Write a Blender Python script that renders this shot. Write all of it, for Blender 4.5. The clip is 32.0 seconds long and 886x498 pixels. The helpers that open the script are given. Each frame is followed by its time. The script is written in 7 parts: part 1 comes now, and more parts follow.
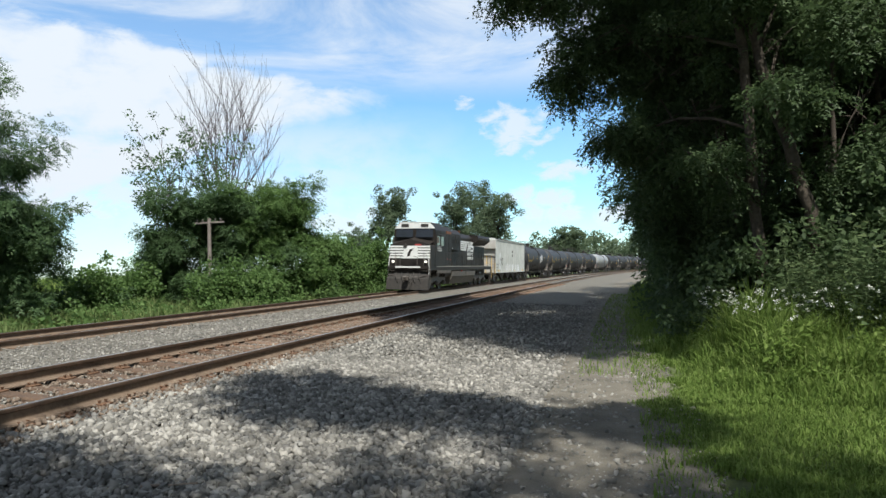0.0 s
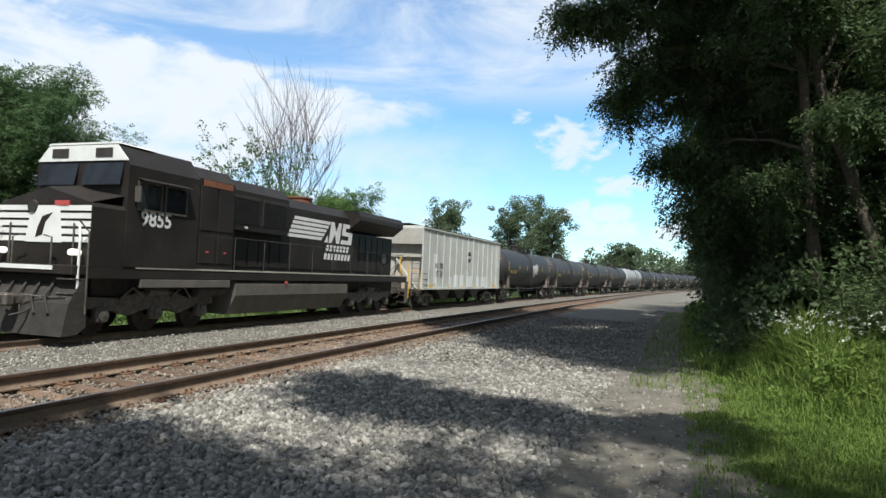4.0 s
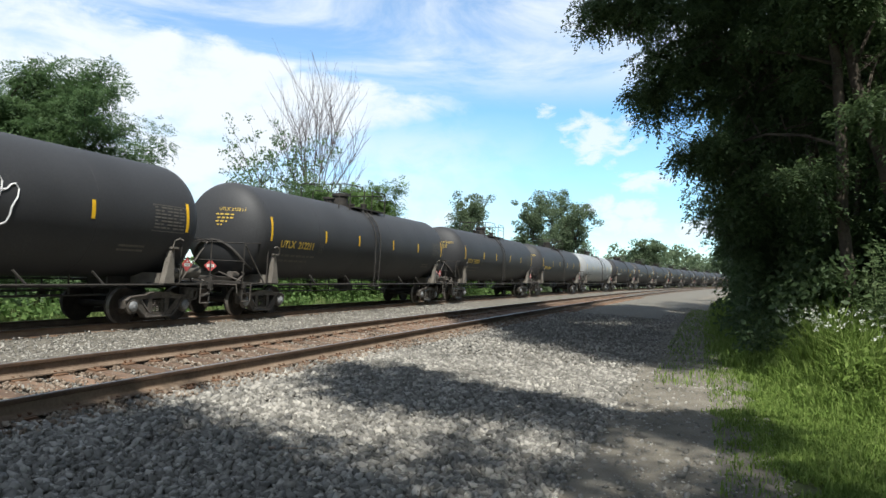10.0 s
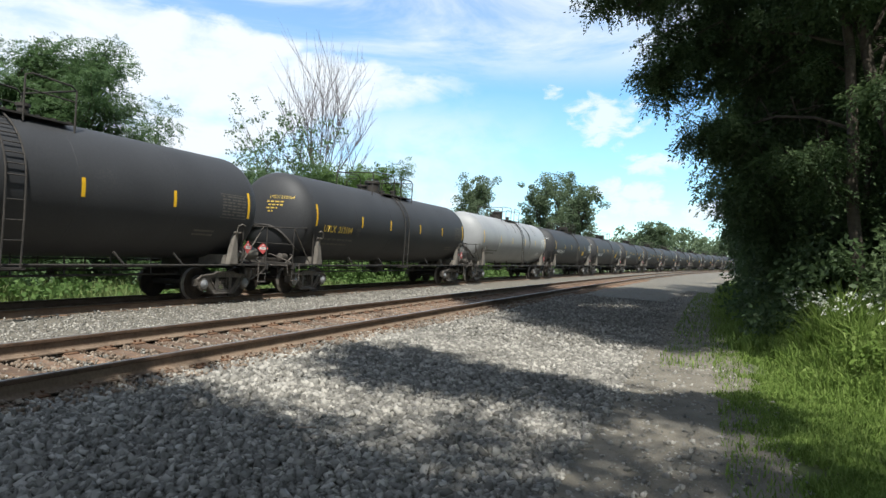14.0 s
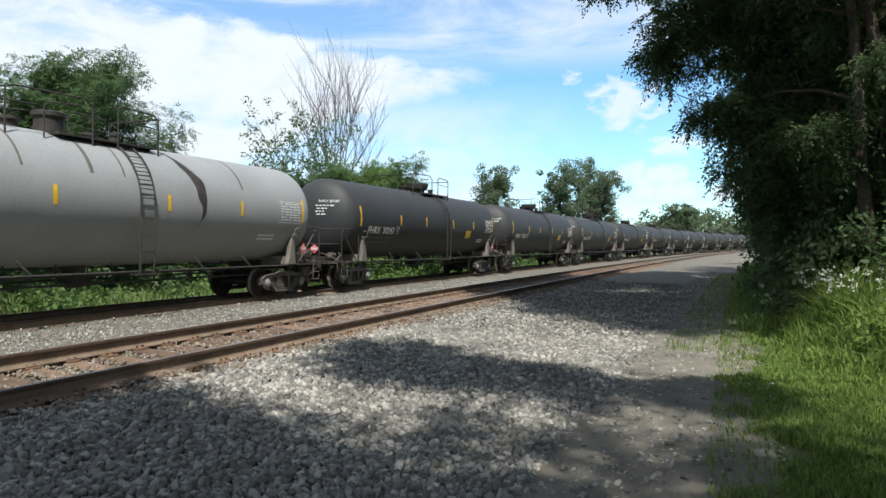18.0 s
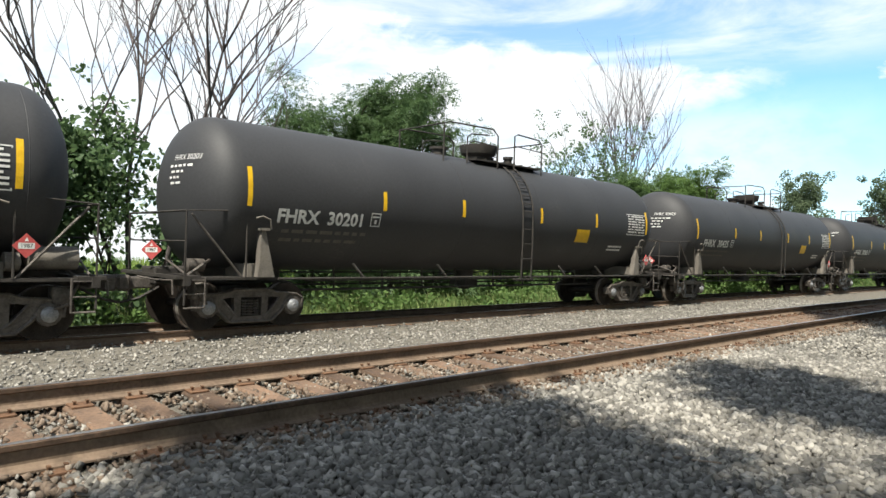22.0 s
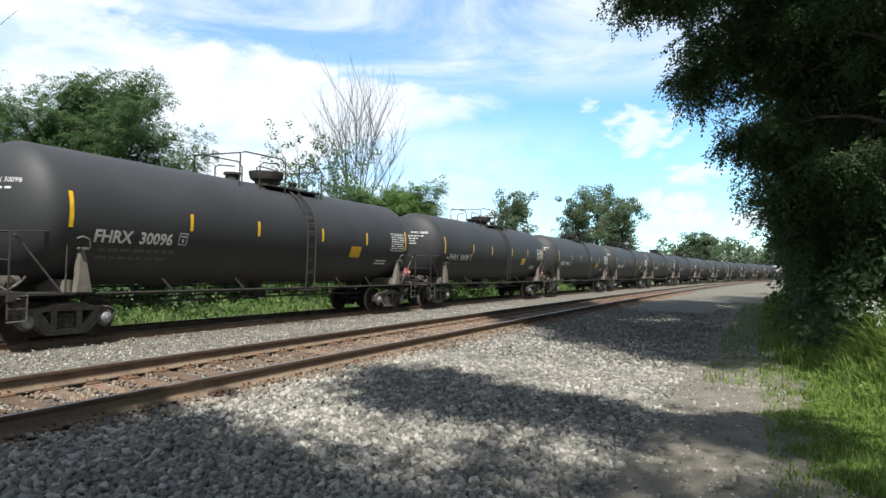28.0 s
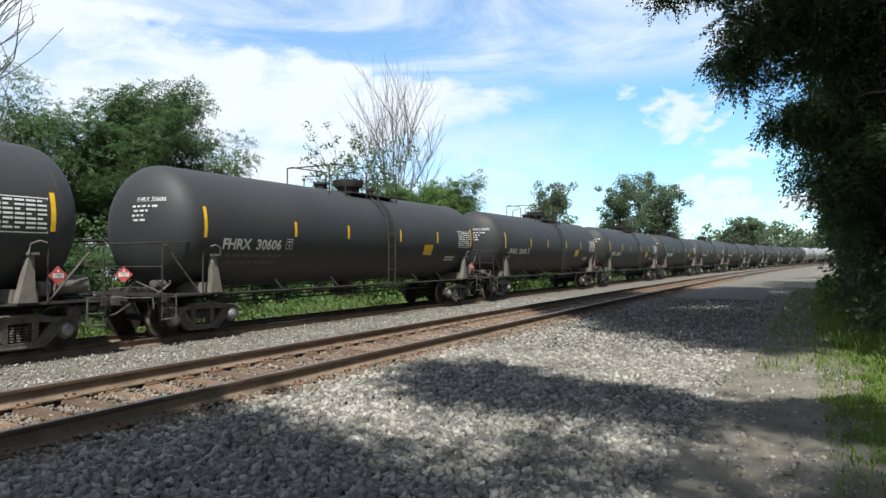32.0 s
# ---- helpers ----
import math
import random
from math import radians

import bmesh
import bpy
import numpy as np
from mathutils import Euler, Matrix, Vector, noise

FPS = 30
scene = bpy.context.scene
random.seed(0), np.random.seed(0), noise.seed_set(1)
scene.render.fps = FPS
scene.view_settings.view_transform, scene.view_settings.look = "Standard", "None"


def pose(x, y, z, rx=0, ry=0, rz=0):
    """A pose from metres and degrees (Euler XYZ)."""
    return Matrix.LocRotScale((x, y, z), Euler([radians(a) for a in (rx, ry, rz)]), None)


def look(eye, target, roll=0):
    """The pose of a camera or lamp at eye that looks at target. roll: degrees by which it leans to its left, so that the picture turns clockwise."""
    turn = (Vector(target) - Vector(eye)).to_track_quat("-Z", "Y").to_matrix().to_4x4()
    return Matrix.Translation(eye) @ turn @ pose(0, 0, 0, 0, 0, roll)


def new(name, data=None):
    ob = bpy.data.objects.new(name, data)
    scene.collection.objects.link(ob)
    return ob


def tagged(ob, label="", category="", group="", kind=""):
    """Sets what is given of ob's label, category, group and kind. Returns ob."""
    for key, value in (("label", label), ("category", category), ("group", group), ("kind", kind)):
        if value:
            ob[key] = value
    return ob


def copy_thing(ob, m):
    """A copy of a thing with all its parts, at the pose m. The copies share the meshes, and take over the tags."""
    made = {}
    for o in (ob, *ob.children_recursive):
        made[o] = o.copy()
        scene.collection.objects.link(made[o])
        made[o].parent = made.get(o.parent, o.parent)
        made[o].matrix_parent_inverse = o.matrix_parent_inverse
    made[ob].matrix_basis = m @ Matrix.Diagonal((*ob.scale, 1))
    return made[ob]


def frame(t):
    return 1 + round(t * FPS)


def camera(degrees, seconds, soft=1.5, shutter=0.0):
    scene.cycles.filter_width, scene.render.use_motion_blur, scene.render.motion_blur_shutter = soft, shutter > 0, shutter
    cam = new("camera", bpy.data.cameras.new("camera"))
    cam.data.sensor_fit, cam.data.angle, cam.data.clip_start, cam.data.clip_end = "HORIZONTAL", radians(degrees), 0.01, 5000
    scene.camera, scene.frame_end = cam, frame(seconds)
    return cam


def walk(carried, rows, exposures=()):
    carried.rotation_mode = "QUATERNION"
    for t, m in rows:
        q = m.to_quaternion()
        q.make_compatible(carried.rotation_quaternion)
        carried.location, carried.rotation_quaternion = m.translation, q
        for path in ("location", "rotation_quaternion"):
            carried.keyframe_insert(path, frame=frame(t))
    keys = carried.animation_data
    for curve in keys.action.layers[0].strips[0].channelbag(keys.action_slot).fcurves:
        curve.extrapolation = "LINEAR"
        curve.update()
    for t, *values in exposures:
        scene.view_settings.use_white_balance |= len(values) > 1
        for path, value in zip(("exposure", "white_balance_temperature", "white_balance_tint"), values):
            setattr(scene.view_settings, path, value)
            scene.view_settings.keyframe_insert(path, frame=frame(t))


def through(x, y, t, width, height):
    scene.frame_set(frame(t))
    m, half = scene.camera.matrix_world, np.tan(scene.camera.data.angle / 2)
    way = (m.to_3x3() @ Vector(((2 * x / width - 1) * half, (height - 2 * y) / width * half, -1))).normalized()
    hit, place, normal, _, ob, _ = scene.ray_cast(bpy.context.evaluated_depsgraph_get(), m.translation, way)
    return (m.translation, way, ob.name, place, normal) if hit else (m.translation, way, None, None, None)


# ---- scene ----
cam = camera(66.98, 32.0)
PATH = [
    (0.0, pose(0.005, 0.459, 1.695, 91.91, 1.67, 13.88)),
    (0.5, pose(0.099, -0.041, 1.678, 92.27, 1.16, 15.18)),
    (1.0, pose(0.103, -0.060, 1.668, 92.45, 0.92, 16.16)),
    (1.5, pose(0.085, -0.063, 1.663, 92.59, 1.06, 16.73)),
    (2.0, pose(0.061, -0.056, 1.671, 92.63, 1.03, 17.38)),
    (2.5, pose(0.036, -0.049, 1.679, 92.68, 0.33, 18.01)),
    (4.5, pose(0.081, -0.128, 1.659, 93.44, -0.30, 18.36)),
    (5.0, pose(0.067, -0.122, 1.654, 93.88, -0.33, 18.67)),
    (5.5, pose(0.059, -0.118, 1.647, 93.83, -0.43, 18.99)),
    (6.0, pose(0.040, -0.120, 1.646, 93.63, -0.60, 17.68)),
    (6.5, pose(0.041, -0.129, 1.642, 93.55, -0.46, 17.55)),
    (7.0, pose(0.027, -0.128, 1.640, 93.29, -0.68, 17.99)),
    (7.5, pose(0.019, -0.127, 1.640, 93.07, -0.84, 18.81)),
    (8.0, pose(0.013, -0.134, 1.642, 92.90, -0.98, 19.48)),
    (8.5, pose(0.012, -0.123, 1.636, 92.82, -1.20, 20.04)),
    (9.0, pose(0.012, -0.130, 1.638, 92.74, -1.20, 20.39)),
    (9.5, pose(0.024, -0.136, 1.642, 92.66, -1.28, 20.46)),
    (10.0, pose(0.040, -0.133, 1.639, 92.52, -0.91, 20.21)),
    (10.5, pose(0.045, -0.136, 1.637, 92.32, -0.89, 19.60)),
    (11.0, pose(0.046, -0.137, 1.637, 92.25, -0.85, 18.87)),
    (11.5, pose(0.035, -0.133, 1.637, 92.23, -0.73, 18.37)),
    (12.0, pose(0.029, -0.140, 1.630, 92.25, -0.86, 18.33)),
    (12.5, pose(-0.041, -0.146, 1.625, 91.81, -1.41, 23.50)),
    (13.0, pose(-0.049, -0.130, 1.627, 90.77, -1.01, 31.54)),
    (13.5, pose(-0.020, -0.116, 1.616, 90.34, -1.34, 29.32)),
    (14.0, pose(0.023, -0.149, 1.637, 90.96, -1.18, 20.70)),
    (14.5, pose(0.011, -0.150, 1.630, 92.41, -0.91, 18.95)),
    (15.0, pose(0.031, -0.113, 1.623, 92.40, -1.66, 17.25)),
    (15.5, pose(0.188, -0.051, 1.639, 91.07, -1.11, 16.90)),
    (17.5, pose(0.389, 0.009, 1.674, 93.00, 0.39, 18.45)),
    (18.0, pose(0.431, 0.030, 1.654, 90.30, 1.37, 22.84)),
    (18.5, pose(0.438, 0.033, 1.665, 89.52, 1.98, 23.20)),
    (19.0, pose(0.436, 0.040, 1.666, 89.35, 2.37, 23.88)),
    (19.5, pose(0.425, 0.017, 1.667, 89.71, 1.74, 24.58)),
    (20.0, pose(0.380, -0.012, 1.668, 89.81, 1.83, 28.03)),
    (20.5, pose(0.231, -0.055, 1.677, 90.13, 1.30, 32.88)),
    (21.0, pose(-0.125, -0.052, 1.620, 90.65, 0.74, 33.97)),
    (21.5, pose(-0.614, 0.051, 1.545, 91.00, 0.43, 41.26)),
    (22.0, pose(-0.966, 0.091, 1.551, 91.78, -0.13, 45.64)),
    (22.5, pose(-1.013, 0.011, 1.595, 93.21, 0.64, 40.38)),
    (23.0, pose(-0.786, 0.001, 1.624, 93.57, 0.48, 26.62)),
    (23.5, pose(-0.382, 0.035, 1.616, 93.75, -2.16, 21.91)),
    (24.0, pose(-0.220, 0.281, 1.603, 93.14, -2.54, 12.28)),
    (24.5, pose(-0.041, 0.364, 1.623, 93.40, -2.49, 7.10)),
    (26.5, pose(0.253, 0.418, 1.658, 89.75, -3.34, 14.86)),
    (27.0, pose(0.181, 0.322, 1.644, 89.75, -1.95, 16.38)),
    (27.5, pose(0.120, 0.263, 1.649, 90.33, -0.65, 20.70)),
    (28.0, pose(0.109, 0.233, 1.645, 92.46, 0.44, 24.16)),
    (28.5, pose(0.095, 0.214, 1.643, 93.04, 1.32, 26.28)),
    (29.0, pose(0.107, 0.216, 1.639, 92.96, 1.20, 27.19)),
    (29.5, pose(0.102, 0.212, 1.639, 92.83, 0.91, 25.05)),
    (30.0, pose(0.104, 0.195, 1.646, 92.72, 0.94, 23.61)),
    (30.5, pose(0.078, 0.179, 1.657, 92.80, 1.76, 22.25)),
    (31.0, pose(0.041, 0.162, 1.659, 93.04, 1.87, 22.46)),
    (31.5, pose(0.038, 0.148, 1.645, 93.09, 1.58, 25.22)),
    (32.0, pose(0.082, 0.181, 1.631, 92.13, 2.31, 27.62)),
]
walk(cam, PATH, [(0.0, 0.36, 6110, 7), (5.0, 0.42, 6110, 7), (9.0, 0.50, 6160, 7), (13.0, 0.56, 6160, 7), (15.0, 0.54, 6110, 7), (18.0, 0.48, 6110, 7), (19.0, 0.60, 6160, 7), (20.0, 0.72, 6240, 7),
                 (21.0, 0.74, 6220, 7), (21.6, 0.78, 6420, 7), (22.0, 0.76, 6520, 7), (22.4, 0.71, 6370, 7), (23.0, 0.60, 6150, 7), (24.0, 0.50, 6110, 7), (26.5, 0.66, 6220, 7), (27.0, 0.68, 6270, 7), (28.0, 0.63, 6170, 7), (30.0, 0.54, 6160, 7), (32.0, 0.50, 6110, 7)])

# ---- light and sky ----
SUN = Vector((0.27, -0.46, 0.84)).normalized()
sun = new("sun", bpy.data.lights.new("sun", "SUN"))
sun.data.energy, sun.data.angle, sun.data.color = 5.0, radians(0.8), (1.0, 0.94, 0.84)
sun.matrix_world = look((0, 0, 60), Vector((0, 0, 60)) - SUN)


def build_sky():
    w = bpy.data.worlds.new("sky")
    scene.world = w
    w.use_nodes = True
    nt = w.node_tree
    nt.nodes.clear()
    N, L = nt.nodes.new, nt.links.new

    def put(socket, value):
        if isinstance(value, (int, float)):
            socket.default_value = value
        else:
            L(value, socket)

    def calc(op, a, b=0.0, c=0.0, clamp=False):
        m = N("ShaderNodeMath")
        m.operation, m.use_clamp = op, clamp
        for k, value in enumerate((a, b, c)):
            put(m.inputs[k], value)
        return m.outputs[0]

    def ease(value, a, b, lo=0.0, hi=1.0):
        m = N("ShaderNodeMapRange")
        m.interpolation_type = "SMOOTHSTEP"
        for k, x in enumerate((value, a, b, lo, hi)):
            put(m.inputs[k], x)
        return m.outputs[0]

    def noise(vector, size, scale, detail, rough, shift=(0, 0, 0), turn=0.0, warp=0.0):
        m, n = N("ShaderNodeMapping"), N("ShaderNodeTexNoise")
        m.inputs["Scale"].default_value, m.inputs["Location"].default_value = size, shift
        m.inputs["Rotation"].default_value = (0, 0, radians(turn))
        n.inputs["Scale"].default_value, n.inputs["Detail"].default_value = scale, detail
        n.inputs["Roughness"].default_value, n.inputs["Distortion"].default_value = rough, warp
        L(vector, m.inputs[0])
        L(m.outputs[0], n.inputs["Vector"])
        return n.outputs[0]

    out, bg = N("ShaderNodeOutputWorld"), N("ShaderNodeBackground")
    sky = N("ShaderNodeTexSky")
    sky.sky_type, sky.sun_disc = "NISHITA", False
    sky.sun_elevation = math.asin(SUN.z)
    sky.sun_rotation = math.atan2(SUN.x, SUN.y)
    sky.air_density, sky.dust_density, sky.ozone_density = 1.0, 0.2, 3.0
    co, nrm, sep = N("ShaderNodeTexCoord"), N("ShaderNodeVectorMath"), N("ShaderNodeSeparateXYZ")
    nrm.operation = "NORMALIZE"
    L(co.outputs["Generated"], nrm.inputs[0])
    L(nrm.outputs[0], sep.inputs[0])
    # degrees to the west of the line, and degrees above the horizon
    az = calc("MULTIPLY", calc("ARCTAN2", calc("MULTIPLY", sep.outputs[0], -1.0), sep.outputs[1]), 57.296)
    el = calc("MULTIPLY", calc("ARCSINE", sep.outputs[2]), 57.296)
    flat = N("ShaderNodeCombineXYZ")
    L(az, flat.inputs[0])
    L(el, flat.inputs[1])
    wisp = noise(flat.outputs[0], (0.035, 0.16, 1), 1.0, 9.0, 0.62, (3.1, 1.7, 0), -9, 0.6)
    fluff = noise(flat.outputs[0], (0.22, 0.36, 1), 1.0, 7.0, 0.6, (1.2, 5.4, 0), 0, 0.3)
    curl = noise(flat.outputs[0], (0.42, 0.75, 1), 1.0, 6.0, 0.62, (7.2, 2.4, 0), 0, 0.4)
    wob = calc("MULTIPLY_ADD", calc("ADD", wisp, fluff), 5.0, -5.0)
    # a bright bank that narrows to a point over the line
    away = calc("SUBTRACT", az, 15.5)
    top = calc("MULTIPLY_ADD", away, 0.20, calc("ADD", 14.6, wob))
    low = calc("ADD", calc("MULTIPLY_ADD", away, -0.07, 13.9), calc("MULTIPLY", calc("POWER", calc("MAXIMUM", away, 0.0), 2.0), -0.0085))
    low = calc("SUBTRACT", low, calc("MULTIPLY", wob, 0.6))
    bank = calc("MULTIPLY", ease(calc("SUBTRACT", top, el), -0.6, 1.8), ease(calc("SUBTRACT", el, low), -0.8, 1.6))
    bank = calc("MULTIPLY", calc("MULTIPLY", bank, ease(away, -1.0, 9.0)), ease(calc("ADD", wisp, fluff), 0.66, 1.08, 0.5, 1.0))
    # thin veils below and above it
    veil = calc("MULTIPLY", ease(az, 8.0, 24.0, 0.08, 0.62), ease(el, 15.0, 10.5))
    veil = calc("MULTIPLY", veil, ease(fluff, 0.28, 0.62, 0.35, 1.0))
    high = calc("MULTIPLY", ease(wisp, 0.36, 0.62, 0.12, 0.9), ease(el, 13.5, 18.5))
    # small heaps of fair-weather cloud low over the horizon: azimuth, height, half width, half height
    heaps = 0.0
    for a, e, ra, re in ((7.2, 11.8, 2.6, 1.7), (3.6, 8.1, 1.9, 0.9), (5.6, 6.1, 2.4, 0.9), (4.4, 4.4, 3.0, 0.65), (-0.9, 4.3, 2.0, 0.8), (22.6, 4.4, 2.8, 1.5), (11.6, 14.2, 0.8, 0.5), (27.5, 15.0, 2.4, 0.7), (-9.0, 6.5, 4.0, 1.2), (40.0, 6.5, 5.0, 1.6)):
        d = calc("ADD", calc("POWER", calc("ABSOLUTE", calc("DIVIDE", calc("SUBTRACT", az, a), ra)), 2.0), calc("POWER", calc("ABSOLUTE", calc("DIVIDE", calc("SUBTRACT", el, e), re)), 2.0))
        puff = ease(calc("ADD", d, calc("MULTIPLY_ADD", curl, 7.0, -3.5)), 1.9, 0.0, 0.0, 0.82)
        heaps = calc("MAXIMUM", heaps, puff)
    cloud = calc("MAXIMUM", calc("MAXIMUM", bank, veil), calc("MAXIMUM", high, heaps))
    # the cloud field is thinned away from the northwest, and warm haze added there, to dim and warm the fill light
    dot = N("ShaderNodeVectorMath")
    dot.operation = "DOT_PRODUCT"
    dot.inputs[1].default_value = Vector((-0.52, 0.84, 0.1)).normalized()
    L(nrm.outputs[0], dot.inputs[0])
    cloud = calc("MULTIPLY", cloud, ease(dot.outputs["Value"], 0.42, 0.66, 0.10, 1.0), 0.0, True)
    deep = N("ShaderNodeVectorMath")
    deep.operation = "MULTIPLY"
    deep.inputs[1].default_value = (0.118, 0.147, 0.153)
    L(sky.outputs[0], deep.inputs[0])
    fill_haze, mix = N("ShaderNodeMix"), N("ShaderNodeMix")
    fill_haze.data_type = mix.data_type = "RGBA"
    fill_haze.inputs[7].default_value = (0.30, 0.29, 0.28, 1)
    mix.inputs[7].default_value = (0.69, 0.71, 0.74, 1)
    L(ease(dot.outputs["Value"], 0.30, 0.62, 0.75, 0.0), fill_haze.inputs[0])
    L(deep.outputs[0], fill_haze.inputs[6])
    L(cloud, mix.inputs[0])
    L(fill_haze.outputs[2], mix.inputs[6])
    L(mix.outputs[2], bg.inputs[0])
    bg.inputs[1].default_value = 1.0
    L(bg.outputs[0], out.inputs[0])


build_sky()


# ---- materials ----
def mat(name, c1, c2, scale=3.0, rough=0.8, metal=0.0, bump=0.15, fine=40.0, c3=None, vary=0.0, spec=0.4):
    m = bpy.data.materials.new(name)
    m.use_nodes = True
    nt = m.node_tree
    N, L = nt.nodes.new, nt.links.new
    b = nt.nodes["Principled BSDF"]
    co = N("ShaderNodeTexCoord")
    n1, n2 = N("ShaderNodeTexNoise"), N("ShaderNodeTexNoise")
    n1.inputs["Scale"].default_value, n1.inputs["Detail"].default_value = scale, 6
    n2.inputs["Scale"].default_value, n2.inputs["Detail"].default_value = fine, 4
    L(co.outputs["Object"], n1.inputs["Vector"])
    L(co.outputs["Object"], n2.inputs["Vector"])
    ramp = N("ShaderNodeValToRGB")
    e = ramp.color_ramp.elements
    e[0].position, e[1].position = 0.34, 0.66
    e[0].color, e[1].color = (*c1, 1), (*c2, 1)
    if c3:
        k = e.new(0.78)
        k.color = (*c3, 1)
    mixf = N("ShaderNodeMath")
    mixf.operation, mixf.use_clamp = "MULTIPLY_ADD", True
    mixf.inputs[1].default_value, mixf.inputs[2].default_value = 0.45, 0.0
    L(n2.outputs[0], mixf.inputs[0])
    mm = N("ShaderNodeMath")
    mm.operation = "MULTIPLY_ADD"
    mm.inputs[1].default_value = 0.62
    L(n1.outputs[0], mm.inputs[0])
    L(mixf.outputs[0], mm.inputs[2])
    L(mm.outputs[0], ramp.inputs[0])
    last = ramp.outputs[0]
    if vary:
        oi = N("ShaderNodeObjectInfo")
        hsv = N("ShaderNodeHueSaturation")
        mr = N("ShaderNodeMapRange")
        mr.inputs[3].default_value, mr.inputs[4].default_value = 1 - vary, 1 + vary
        L(oi.outputs["Random"], mr.inputs[0])
        L(mr.outputs[0], hsv.inputs["Value"])
        L(last, hsv.inputs["Color"])
        last = hsv.outputs[0]
    L(last, b.inputs["Base Color"])
    b.inputs["Roughness"].default_value, b.inputs["Metallic"].default_value = rough, metal
    b.inputs["Specular IOR Level"].default_value = spec
    if bump:
        bp = N("ShaderNodeBump")
        bp.inputs["Strength"].default_value, bp.inputs["Distance"].default_value = bump, 0.02
        L(n2.outputs[0], bp.inputs["Height"])
        L(bp.outputs[0], b.inputs["Normal"])
    return m


def island_mat(name, c1, c2, c3, rough=0.85, through=0.0, spec=0.3):
    """Colour that differs from piece to piece; leaves let some light through."""
    m = bpy.data.materials.new(name)
    m.use_nodes = True
    nt = m.node_tree
    N, L = nt.nodes.new, nt.links.new
    b = nt.nodes["Principled BSDF"]
    geo, ramp, co, n = N("ShaderNodeNewGeometry"), N("ShaderNodeValToRGB"), N("ShaderNodeTexCoord"), N("ShaderNodeTexNoise")
    e = ramp.color_ramp.elements
    e[0].color, e[1].color = (*c1, 1), (*c3, 1)
    k = e.new(0.55)
    k.color = (*c2, 1)
    n.inputs["Scale"].default_value, n.inputs["Detail"].default_value = 0.8, 3
    L(co.outputs["Object"], n.inputs["Vector"])
    ma = N("ShaderNodeMath")
    ma.operation = "MULTIPLY_ADD"
    ma.inputs[1].default_value = 0.55
    sub = N("ShaderNodeMath")
    sub.operation, sub.inputs[1].default_value = "MULTIPLY", 0.45
    L(n.outputs[0], sub.inputs[0])
    L(geo.outputs["Random Per Island"], ma.inputs[0])
    L(sub.outputs[0], ma.inputs[2])
    L(ma.outputs[0], ramp.inputs[0])
    L(ramp.outputs[0], b.inputs["Base Color"])
    b.inputs["Roughness"].default_value, b.inputs["Specular IOR Level"].default_value = rough, spec
    if through:
        tr, mix, out = N("ShaderNodeBsdfTranslucent"), N("ShaderNodeMixShader"), nt.nodes["Material Output"]
        L(ramp.outputs[0], tr.inputs[0])
        mix.inputs[0].default_value = through
        L(b.outputs[0], mix.inputs[1])
        L(tr.outputs[0], mix.inputs[2])
        L(mix.outputs[0], out.inputs[0])
    return m


